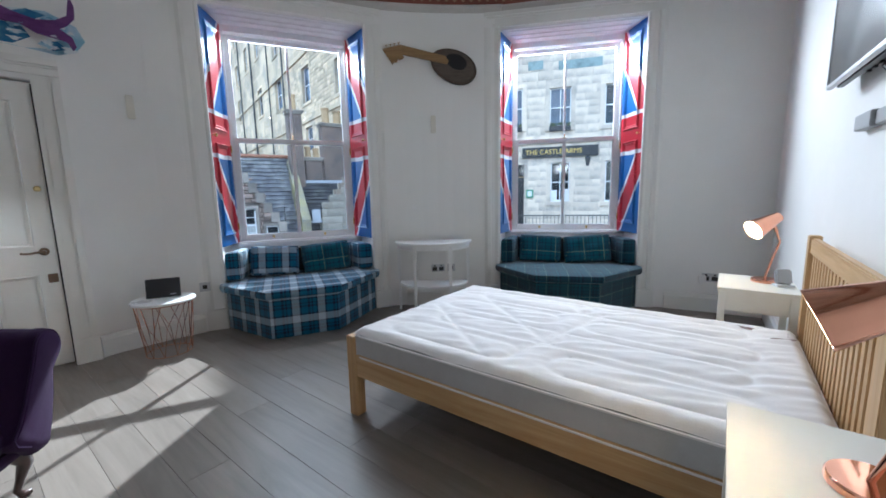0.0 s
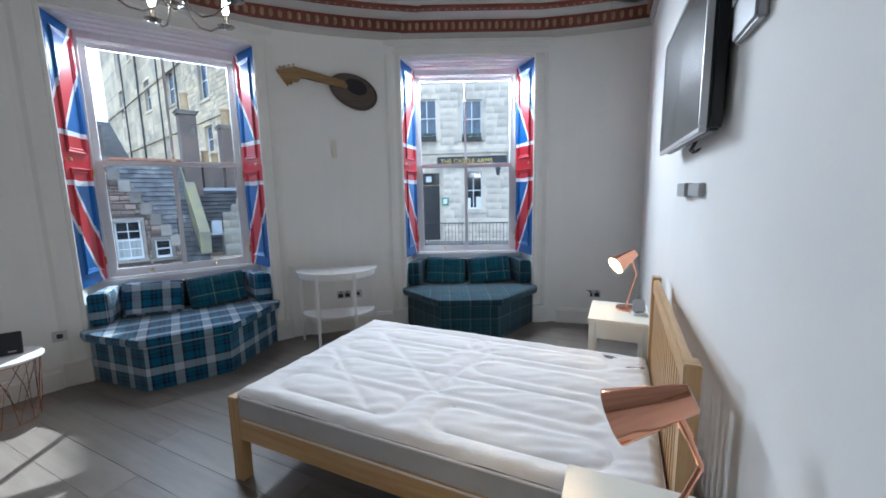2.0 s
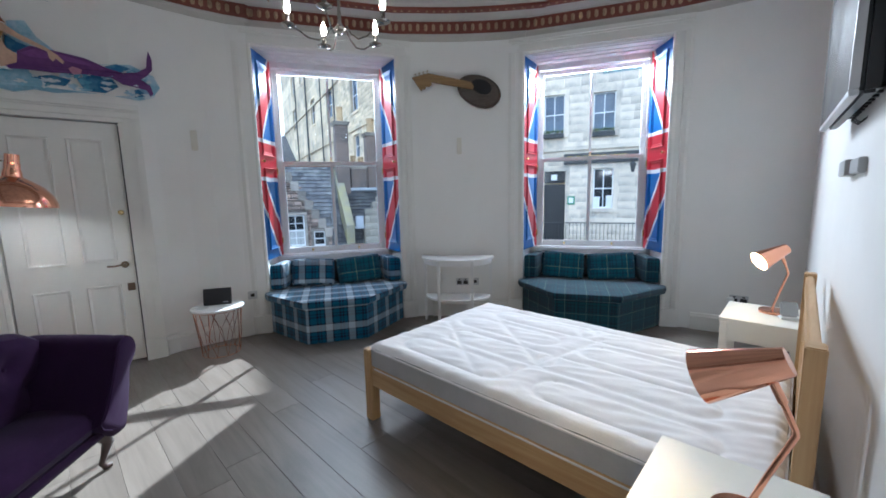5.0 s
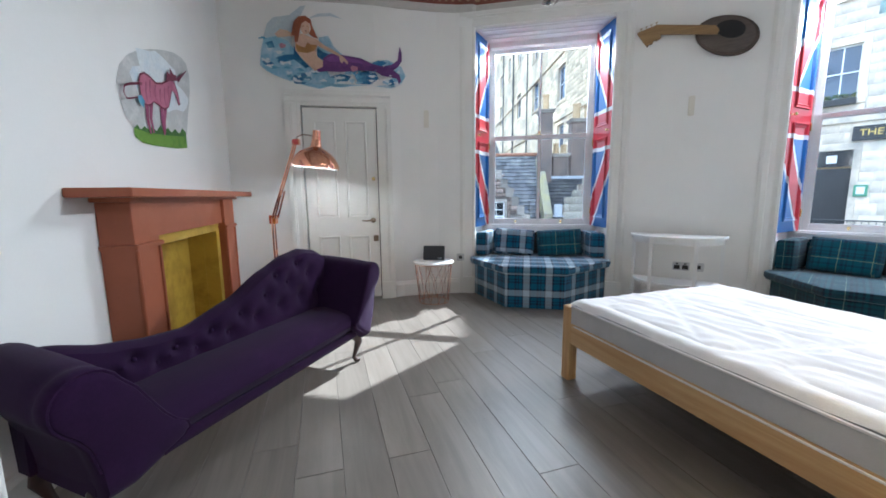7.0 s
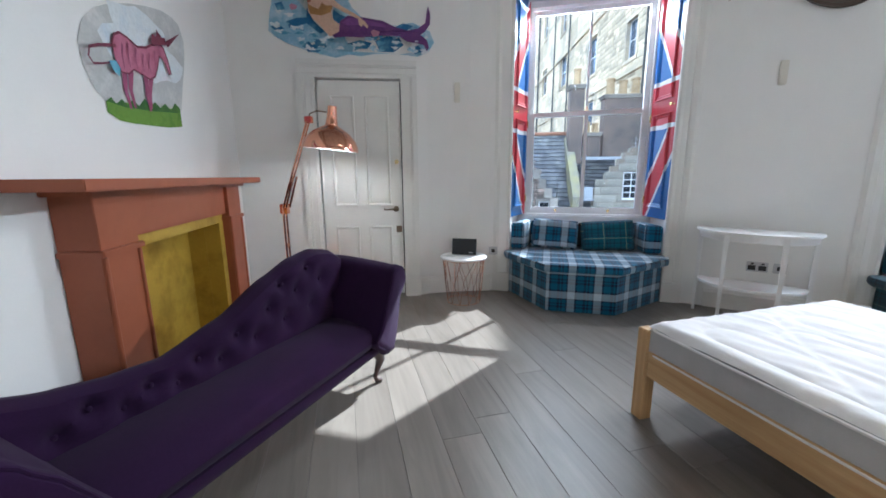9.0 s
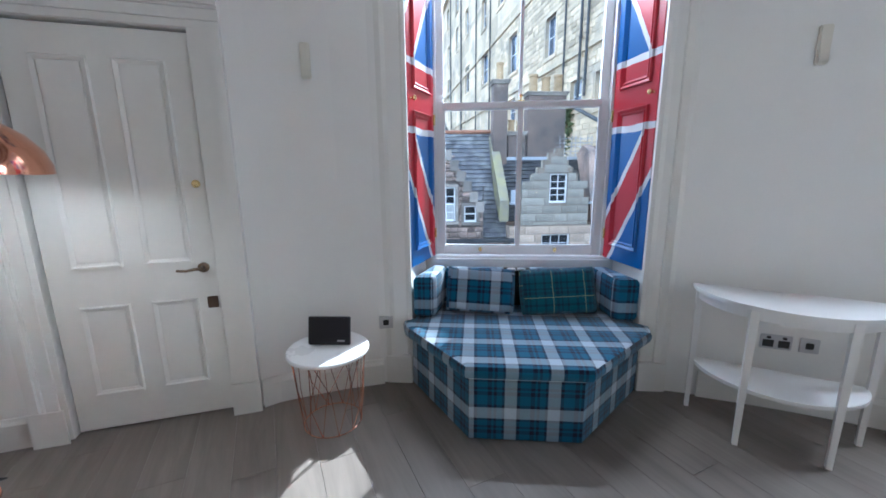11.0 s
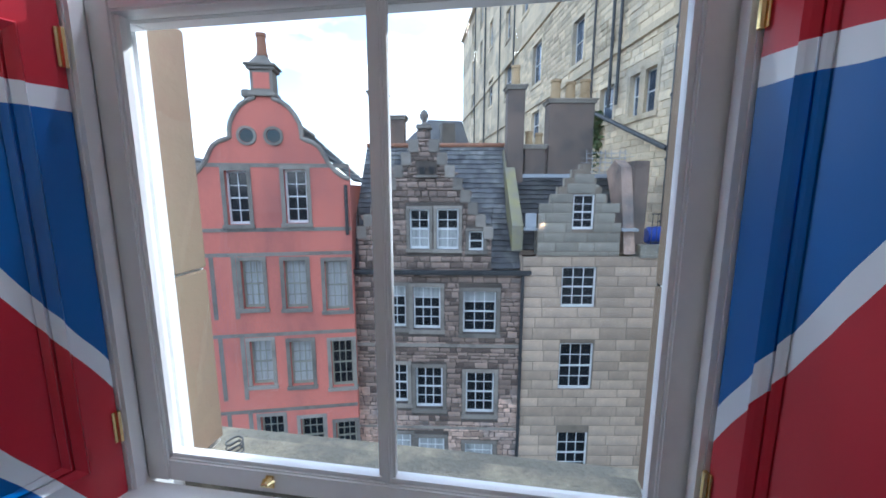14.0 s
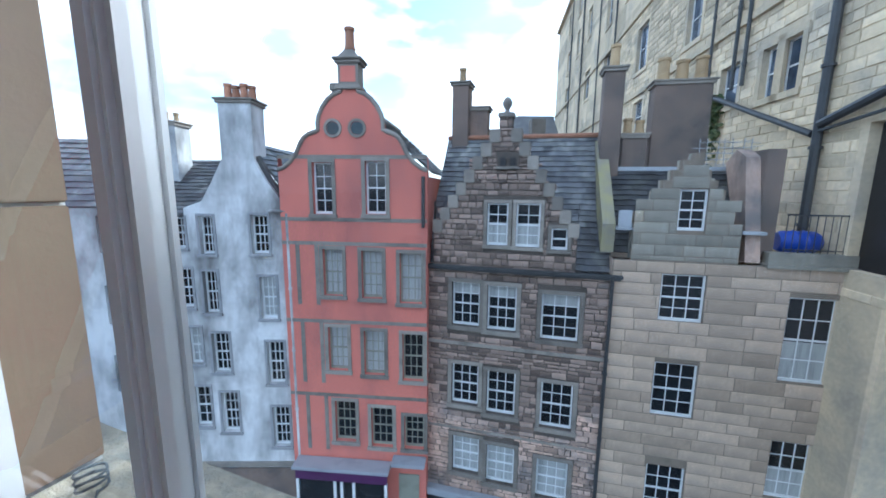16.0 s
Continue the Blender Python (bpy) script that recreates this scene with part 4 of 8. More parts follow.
def cloth_uv(ob, z0=0.0):
    """Lays woven cloth on a piece: flat faces by plan, upright ones round the outline by length and height."""
    me = ob.data
    uv = me.uv_layers.new(name="cloth")
    for p in me.polygons:
        n = p.normal
        for li in p.loop_indices:
            v = me.vertices[me.loops[li].vertex_index].co
            if abs(n.z) > 0.6:
                q = (v.x, v.y)
            else:
                t = Vector((-n.y, n.x)).normalized()
                q = (v.x * t.x + v.y * t.y, v.z - z0)
            uv.data[li].uv = q
    return ob


def build_seat(k, mat, mat2, lab):
    M = WM[k]
    seat = thing("upholstered_bench", M, lab, "upholstered bench", "benches in the windows")
    base = [(-0.69, 0.10), (-0.70, -0.05), (-0.33, -0.57), (0.24, -0.57), (0.70, -0.05), (0.69, 0.10)]
    top = [(-0.66, 0.325), (-0.70, 0.0), (-0.755, -0.05), (-0.73, -0.14), (-0.35, -0.615), (0.27, -0.615), (0.73, -0.14), (0.755, -0.05), (0.70, 0.0), (0.66, 0.325)]
    cloth_uv(part("base", prism(bmesh.new(), base, 0.006, 0.355), mat, seat), 0.06)
    cloth_uv(part("seat_cushion", rounded(bmesh.new(), top, 0.357, 0.435, 0.028), mat, seat, smooth=True))
    # sides and back of the upholstery
    for s in (-1, 1):
        bm = bmesh.new()
        pts = [(s * 0.692, -0.005), (s * 0.575, -0.005), (s * 0.545, 0.03), (s * 0.50, 0.30), (s * 0.60, 0.325)]
        rounded(bm, pts, 0.436, 0.712, 0.03)
        cloth_uv(part("arm", bm, mat, seat, smooth=True))
    for x0, x1 in ((-0.52, -0.085), (0.055, 0.52)):
        bm = bmesh.new()
        box(bm, x0, x1, 0.235, 0.325, 0.436, 0.70, 0.02)
        cloth_uv(part("back_pad", bm, mat, seat, smooth=True))
    # solid black block under the sockets paints the recess's shade
    bm = bmesh.new()
    box(bm, -0.084, 0.054, 0.26, 0.324, 0.436, 0.684, 0.003)
    part("socket_box", bm, BLACK, seat, "black block painting the shade of the recess between the pads")
    bm = bmesh.new()
    for x in (-0.05, 0.02):
        box(bm, x - 0.028, x + 0.028, 0.268, 0.312, 0.6845, 0.694, 0.002)
    part("socket_plate", bm, WHITE, seat, "white socket pair")
    for x, w, mt, ry, sd in ((-0.265, 0.225, mat if k else mat2, 3, 1.0), (0.235, 0.245, mat2, -4, 7.0)):
        bm = pillow(w, 0.155, 0.065, mt, "pillow", sd + k * 3)
        c = mesh_ob("cushion", bm, mt, None, smooth=True)
        cloth_uv(c)
        c.matrix_basis = M @ Matrix.Translation((x, 0.13, 0.585)) @ Matrix.Rotation(radians(ry), 4, "Y") @ Matrix.Rotation(radians(72), 4, "X")
        tagged(c, "oblong tartan cushion leaning on the window seat's back", "cushion", "window seat cushions")


build_seat(1, TART1, TART3, "window seat upholstered in blue and white tartan")
build_seat(0, TART2, TART3, "window seat upholstered in dark green tartan")


# ---- furniture ----
def build_nightstand(m, lab):
    n = thing("nightstand", m, lab, "bedside table", "nightstands")
    w, d, h = 0.45, 0.36, 0.66
    part("top", B(-d / 2, d / 2, -w / 2, w / 2, h - 0.022, h, 0.003), CREAM, n)
    for x in (-1, 1):
        for y in (-1, 1):
            part("leg", B(x * (d / 2 - 0.025) - 0.018, x * (d / 2 - 0.025) + 0.018, y * (w / 2 - 0.025) - 0.018, y * (w / 2 - 0.025) + 0.018, 0, h - 0.022, 0.002), CREAM, n)
    bm = bmesh.new()
    for s in (-1, 1):
        box(bm, -d / 2 + 0.044, d / 2 - 0.044, s * (w / 2 - 0.025) - 0.009, s * (w / 2 - 0.025) + 0.009, h - 0.13, h - 0.023)
        box(bm, s * (d / 2 - 0.025) - 0.009, s * (d / 2 - 0.025) + 0.009, -w / 2 + 0.044, w / 2 - 0.044, h - 0.13, h - 0.023)
    part("apron", bm, CREAM, n)
    return n


ns = build_nightstand(pose(-0.37, 1.225, 0), "cream square bedside table with a copper lamp on it")
n2 = copy_thing(ns, pose(-0.42, 3.10, 0))


def build_desk_lamp(m, turn):
    """turn: which way the head points, degrees in plan."""
    l = thing("table_lamp", m @ pose(0, 0, 0, 0, 0, turn), "lit copper table lamp with a conical head on a bent stem", "table lamp", "bedside lamps")
    bm = bmesh.new()
    lathe(bm, [(0.066, 0.001), (0.067, 0.004), (0.067, 0.015), (0.064, 0.019), (0, 0.0195)], 40)
    part("base", bm, COPPER, l, smooth=True)
    bm = bmesh.new()
    tube(bm, [(-0.005, 0, 0.018), (0.030, 0, 0.13), (0.066, 0, 0.235), (0.064, 0, 0.245), (0.045, 0, 0.29), (0.018, 0, 0.345)], 0.0062, 10)
    tube(bm, [(0.042, 0, 0.297), (0.020, 0, 0.342)], 0.009, 10)
    part("stem", bm, COPPER, l, smooth=True)
    ax = Vector((-1, 0, -0.52)).normalized()
    q = Vector((0, 0, 1)).rotation_difference(ax).to_matrix().to_4x4()
    hm = Matrix.Translation((0.045, 0, 0.385)) @ q
    bm = bmesh.new()
    open_lathe(bm, [(0.028, 0.0), (0.029, 0.003), (0.060, 0.165)], 0.0018, 36, hm)
    lathe(bm, [(0.0275, 0.0), (0.0275, 0.004), (0.0, 0.0045)], 24, hm)
    part("shade", bm, COPPER, l, smooth=True)
    bm = bmesh.new()
    open_lathe(bm, [(0.026, 0.006), (0.0578, 0.164)], 0.0006, 36, hm)
    part("shade_lining", bm, LAMPWHITE, l, "white lining", smooth=True)
    bm = bmesh.new()
    lathe(bm, [(0.0, 0.05), (0.012, 0.055), (0.020, 0.085), (0.022, 0.10), (0.016, 0.12), (0.0, 0.128)], 16, hm)
    part("bulb", bm, BULB, l, "lit warm bulb", smooth=True)
    return l


build_desk_lamp(pose(-0.333, 1.22, 0.66), 0)
build_desk_lamp(pose(-0.376, 3.17, 0.66), 38)


def build_gadget():
    g = thing("bedside_clock", pose(-0.30, 3.075, 0.66, 0, 0, 20), "small white plastic gadget beside the lamp on the bedside table", "clock")
    bm = bmesh.new()
    box(bm, -0.045, 0.045, -0.03, 0.03, 0.0, 0.012, 0.004)
    part("foot", bm, WHITE, g)
    bm = bmesh.new()
    box(bm, -0.04, 0.04, -0.012, 0.012, 0, 0.085, 0.008, m=Matrix.Translation((0, 0, 0.0125)) @ Matrix.Rotation(radians(-18), 4, "X"))
    part("body", bm, GREYPL, g)


build_gadget()


def build_console():
    pl, pr = Vector((-3.382, 3.178)), Vector((-2.734, 3.645))
    m = frame_at(((pl.x + pr.x) / 2, (pl.y + pr.y) / 2), (pr.x - pl.x, pr.y - pl.y))
    c = thing("console_table", m, "white half-round console table with a lower shelf, against a wall", "console table")
    hw, dp, H = 0.40, 0.37, 0.737

    def half(w, d, z0, z1, off=0.0):
        pts = [(w * math.cos(a), off - d * math.sin(a)) for a in np.linspace(0, math.pi, 30)]
        return prism(bmesh.new(), pts[::-1], z0, z1)
    top = half(hw, dp, H - 0.02, H)
    es = [e for e in top.edges if all(v.co.z > H - 0.001 for v in e.verts) or all(v.co.z < H - 0.019 for v in e.verts)]
    bmesh.ops.bevel(top, geom=es, offset=0.005, segments=2, affect="EDGES")
    part("top", top, WHITE, c)
    part("apron", half(hw - 0.025, dp - 0.03, H - 0.07, H - 0.0205), WHITE, c)
    part("shelf", half(hw - 0.04, dp - 0.05, 0.285, 0.303), WHITE, c)
    for x, y, t in ((-0.365, -0.022, 0), (0.365, -0.022, 0), (-0.175, -0.295, 1), (0.175, -0.295, 1)):
        bm = bmesh.new()
        a, b2 = 0.017, 0.011
        lo = [bm.verts.new((x + sx * b2, y + sy * b2, 0)) for sx, sy in ((-1, -1), (1, -1), (1, 1), (-1, 1))]
        hi = [bm.verts.new((x + sx * a, y + sy * a, H - 0.0205)) for sx, sy in ((-1, -1), (1, -1), (1, 1), (-1, 1))]
        bm.faces.new(lo[::-1])
        bm.faces.new(hi)
        for i in range(4):
            bm.faces.new((lo[i], lo[(i + 1) % 4], hi[(i + 1) % 4], hi[i]))
        part("leg", bm, WHITE, c)


build_console()


def build_side_table():
    c = (-4.13, 1.295)
    t = thing("side_table", pose(c[0], c[1], 0), "round white-topped side table on a copper wire basket", "side table")
    R, H = 0.215, 0.442
    bm = bmesh.new()
    lathe(bm, [(R - 0.006, H - 0.022), (R, H - 0.017), (R, H - 0.005), (R - 0.005, H), (0, H)], 48)
    part("top", bm, WHITE, t, smooth=True)
    bm = bmesh.new()
    rb, rt = 0.155, 0.195
    for z, r in ((0.006, rb), (H - 0.028, rt)):
        tube(bm, [(r * math.cos(a), r * math.sin(a), z) for a in np.linspace(0, 2 * math.pi, 33)[:-1]], 0.0028, 6, closed=True)
    rnd = random.Random(5)
    n = 12
    for i in range(n):
        a0 = 2 * math.pi * i / n
        for s in (-1, 1):
            a1 = a0 + s * rnd.uniform(0.15, 0.75)
            am = (a0 + a1) / 2 + rnd.uniform(-0.2, 0.2)
            pts = [(rb * math.cos(a0), rb * math.sin(a0), 0.006), (0.175 * math.cos(am), 0.175 * math.sin(am), rnd.uniform(0.14, 0.28)),
                   (rt * math.cos(a1), rt * math.sin(a1), H - 0.028)]
            tube(bm, pts, 0.0022, 5)
    tagged(part("wire_basket", bm, COPPER, t, smooth=True), kind="stuff")
    s = thing("smart_display", pose(c[0] - 0.02, c[1] + 0.02, H, 0, 0, -62), "black tablet screen standing on the round side table", "display")
    s.matrix_basis = pose(c[0] - 0.02, c[1] + 0.01, H, 0, 0, 62)
    bm = bmesh.new()
    box(bm, -0.115, 0.115, -0.007, 0.007, 0, 0.152, 0.004, m=Matrix.Translation((0, 0, 0.003)) @ Matrix.Rotation(radians(-12), 4, "X"))
    part("casing", bm, BLACK, s)
    bm = bmesh.new()
    box(bm, 0.045, 0.085, -0.0085, -0.0071, 0.018, 0.026, m=Matrix.Translation((0, 0, 0.003)) @ Matrix.Rotation(radians(-12), 4, "X"))
    part("name_bar", bm, SILVER, s, "small pale maker's mark")
    bm = bmesh.new()
    box(bm, -0.06, 0.06, 0.01, 0.055, 0.0, 0.012, 0.003)
    part("stand", bm, BLACK, s)


build_side_table()


# ---- sofa ----
def build_sofa():
    """Double-scroll chaise; local x along its length, from the low arm to the high one, y towards its back."""
    a = Vector((-1.72, -0.53))
    b = Vector((-2.84, 0.37))
    d = (b - a).normalized()
    m = Matrix.Translation((a.x - d.x * 0.17, a.y - d.y * 0.17, 0)) @ Matrix.Rotation(math.atan2(d.y, d.x), 4, "Z")
    s = thing("chaise_sofa", m, "deep purple velvet scroll-arm chaise sofa with a buttoned back", "sofa")
    L, D = 1.78, 0.375

    def loft(bm, rings, caps=True):
        k = len(rings[0])
        vs = [[bm.verts.new(p) for p in ring] for ring in rings]
        for q, w in zip(vs, vs[1:]):
            for i in range(k):
                bm.faces.new((q[i], q[(i + 1) % k], w[(i + 1) % k], w[i]))
        if caps:
            bm.faces.new(vs[0])
            bm.faces.new(vs[-1][::-1])
        return bm

    # a crowned seat over a deep upholstered rail
    def seat_ring(x):
        t = (x - 0.13) / 1.5
        up = 0.012 * math.sin(math.pi * t) + 0.003 * noise.noise(Vector((x * 5, 0, 3)))
        return [(x, 0.36, 0.25), (x, 0.012, 0.25), (x, -0.012, 0.275), (x, -0.022, 0.30), (x, -0.012, 0.328), (x, 0.020, 0.350 + up), (x, 0.10, 0.372 + up), (x, 0.22, 0.385 + up), (x, 0.36, 0.375)]
    part("seat", loft(bmesh.new(), [seat_ring(0.13 + 1.5 * i / 40) for i in range(41)]), VELVET, s, smooth=True)
    part("seat_rail", loft(bmesh.new(), [[(x, 0.37, 0.185), (x, 0.02, 0.185), (x, 0.0, 0.20), (x, -0.008, 0.225), (x, -0.002, 0.2495), (x, 0.37, 0.2495)] for x in (0.11, 0.5, 1.0, 1.4, 1.66)]), VELVET, s, smooth=True)

    # back: height changes along its length
    tops = [(0.05, 0.63), (0.20, 0.612), (0.38, 0.553), (0.53, 0.525), (0.69, 0.515), (0.93, 0.583), (1.18, 0.703), (1.35, 0.765), (1.50, 0.787), (1.62, 0.765), (1.74, 0.70)]

    def top(x):
        for (xa, za), (xb, zb) in zip(tops, tops[1:]):
            if x <= xb:
                t = max(0.0, (x - xa) / (xb - xa))
                t = t * t * (3 - 2 * t) * 0.35 + t * 0.65
                return za + (zb - za) * t
        return tops[-1][1]
    cols = []
    nx = 96
    for i in range(nx + 1):
        x = 0.09 + (L - 0.16) * i / nx
        h = top(x)
        prof = [(D - 0.06, 0.30), (D - 0.075, 0.42), (D - 0.06, h - 0.07), (D - 0.045, h - 0.025), (D - 0.02, h - 0.002), (D + 0.012, h), (D + 0.040, h - 0.02),
                (D + 0.046, h - 0.06), (D + 0.03, h - 0.11), (D + 0.02, 0.38), (D + 0.01, 0.20), (D - 0.06, 0.20)]
        fine = []
        for p0, p1 in zip(prof, prof[1:]):
            k = 7 if p0 in prof[:3] else 1
            for w in range(k):
                fine.append((p0[0] + (p1[0] - p0[0]) * w / k, p0[1] + (p1[1] - p0[1]) * w / k))
        fine.append(prof[-1])
        ring = []
        for y, z in fine:
            if y < D - 0.035 and z > 0.36:
                best = min(math.hypot(x - bx * L, z - (bz * (top(bx * L) - 0.40) + 0.38)) for bx, bz in BUTTONS)
                y += 0.026 * math.exp(-(best / 0.030) ** 2) - 0.014 * min(1.0, best / 0.09)
            ring.append((x, y, z))
        cols.append(ring)
    part("backrest", loft(bmesh.new(), cols), VELVET, s, smooth=True)
    for bx, bz in BUTTONS:
        z = bz * (top(bx * L) - 0.40) + 0.38
        bm = bmesh.new()
        bmesh.ops.create_uvsphere(bm, u_segments=10, v_segments=6, radius=0.010, matrix=Matrix.Translation((bx * L, D - 0.052, z)) @ Matrix.Diagonal((1, 0.5, 1, 1)))
        part("button", bm, VELVET, s, smooth=True)

    def arm(pts, rise, swell):
        """A scroll arm, padded: its outline swells behind a narrower front facing."""
        gx, gz = sum(p[0] for p in pts) / len(pts), sum(p[1] for p in pts) / len(pts)
        rings = []
        for y, sc in ((-0.062, 0.60), (-0.060, 0.80), (-0.050, 0.93), (-0.030, 1.0), (-0.004, 1.0), (0.008, 0.965), (0.022, 1.0), (0.10, 1.02), (0.22, 1.02), (0.34, 1.0), (0.39, 0.95), (0.41, 0.8)):
            up = rise * max(0, y) / 0.4
            rings.append([(gx + (px - gx) * (1 + (sc - 1) * swell), y, gz + (pz - gz) * (1 + (sc - 1) * swell) + up * max(0, (pz - 0.25) / 0.4)) for px, pz in pts])
        part("scroll_arm", loft(bmesh.new(), rings), VELVET, s, smooth=True)
        bm = bmesh.new()
        tube(bm, [(gx + (px - gx) * 0.95, -0.052, gz + (pz - gz) * 0.95) for px, pz in pts[1:-1]], 0.006, 6)
        part("arm_piping", bm, VELVET, s, smooth=True)
    roll = [(0.10 + 0.10 * math.cos(radians(q)), 0.535 + 0.10 * math.sin(radians(q))) for q in range(222, 19, -18)]
    arm([(0.115, 0.19), (0.105, 0.29), (0.085, 0.38), (0.055, 0.435)] + roll + [(0.235, 0.525), (0.275, 0.455), (0.315, 0.385), (0.355, 0.335), (0.395, 0.305), (0.405, 0.275), (0.375, 0.250), (0.30, 0.225), (0.20, 0.19)], 0.03, 0.6)
    roll = [(1.745 + 0.075 * math.cos(radians(q)), 0.605 + 0.075 * math.sin(radians(q))) for q in range(-45, 160, 20)]
    arm([(1.655, 0.19), (1.69, 0.28), (1.72, 0.38), (1.745, 0.50)] + roll + [(1.655, 0.58), (1.615, 0.50), (1.575, 0.42), (1.53, 0.345), (1.49, 0.30), (1.50, 0.27), (1.56, 0.23), (1.60, 0.19)], 0.03, 0.45)
    for x, y in ((0.16, 0.045), (1.595, 0.04), (0.155, 0.335), (1.58, 0.335)):
        sx = -1 if x < L / 2 else 1
        sy = -1 if y < D / 2 else 1
        bm = bmesh.new()
        pts = [(x, y, 0.225), (x + sx * 0.022, y + sy * 0.014, 0.185), (x + sx * 0.033, y + sy * 0.022, 0.145), (x + sx * 0.014, y + sy * 0.010, 0.085),
               (x + sx * 0.002, y, 0.042), (x + sx * 0.012, y + sy * 0.008, 0.017), (x + sx * 0.036, y + sy * 0.020, 0.013)]
        tube(bm, pts, 0.02, 12, radii=[0.040, 0.036, 0.027, 0.016, 0.0125, 0.015, 0.0125])
        part("leg", bm, DARKWOOD, s, "dark turned cabriole leg", smooth=True)


BUTTONS = [(x, z) for z, xs in ((0.30, (0.10, 0.2, 0.3, 0.4, 0.5, 0.6, 0.7, 0.8, 0.9)), (0.62, (0.25, 0.35, 0.45, 0.55, 0.65, 0.75, 0.85)), (0.86, (0.70, 0.80))) for x in xs]
build_sofa()


# ---- fireplace ----
def build_fireplace():
    f = thing("fireplace", FIRE_M, "copper-painted timber fire surround with a gold-painted opening", "fireplace")
    # x along the wall, y into the room
    a, c = FIRE_OPEN
    part("mantel_shelf", B(0.585, 2.585, -0.0, 0.262, 1.135, 1.178, 0.004), COPPERPAINT, f)
    bm = bmesh.new()
    box(bm, 0.74, 2.43, 0.0, 0.175, 1.112, 1.134, 0.004)
    part("bed_moulding", bm, COPPERPAINT, f)
    part("frieze", B(1.031, 2.129, 0.0, 0.128, 0.921, 1.111, 0.002), COPPERPAINT, f)
    for x0, x1 in ((0.78, 1.03), (2.13, 2.38)):
        bm = bmesh.new()
        box(bm, x0, x1, 0.0, 0.15, 0.0, 1.111, 0.003)
        box(bm, x0 - 0.012, x1 + 0.012, 0.0, 0.168, 0.875, 0.90, 0.004)
        box(bm, x0 - 0.01, x1 + 0.01, 0.0, 0.165, 0.0, 0.12, 0.004)
        tube(bm, [(x0 + 0.012, 0.152, 0.12), (x0 + 0.012, 0.152, 0.87)], 0.010, 8)
        tube(bm, [(x1 - 0.012, 0.152, 0.12), (x1 - 0.012, 0.152, 0.87)], 0.010, 8)
        part("pilaster", bm, COPPERPAINT, f)
    for q in ((1.031, 1.10, 0.0, 0.10, 0.0, 0.92), (2.06, 2.129, 0.0, 0.10, 0.0, 0.92), (1.101, 2.059, 0.0, 0.10, 0.86, 0.92)):
        part("inner_border", B(*q), GOLDPAINT, f, "gold-painted inner border")
    bm = bmesh.new()
    box(bm, 1.071, 1.10, -0.33, -0.001, 0.0, 0.88)
    box(bm, 2.06, 2.089, -0.33, -0.001, 0.0, 0.88)
    box(bm, 1.101, 2.059, -0.14, -0.11, 0.021, 0.849)
    box(bm, 1.101, 2.059, -0.299, -0.001, 0.85, 0.88)
    box(bm, 1.101, 2.059, -0.299, -0.001, 0.0, 0.02)
    part("firebox", bm, GOLDPAINT, f, "gold-painted firebox")


build_fireplace()


# ---- television, wall boxes, sockets ----
def tv_matrix(y, z):
    """On the television wall at y: local y into the room, x along the wall away from the windows."""
    d = Vector((TVC[0] - NEAR[0], TVC[1] - NEAR[1])).normalized()
    x = NEAR[0] + d.x * (y - NEAR[1]) / d.y
    return Matrix.Translation((x, y, z)) @ Matrix.Rotation(math.atan2(-d.y, -d.x), 4, "Z") @ Matrix.Scale(-1, 4, (0, 1, 0)) @ Matrix.Scale(1, 4)


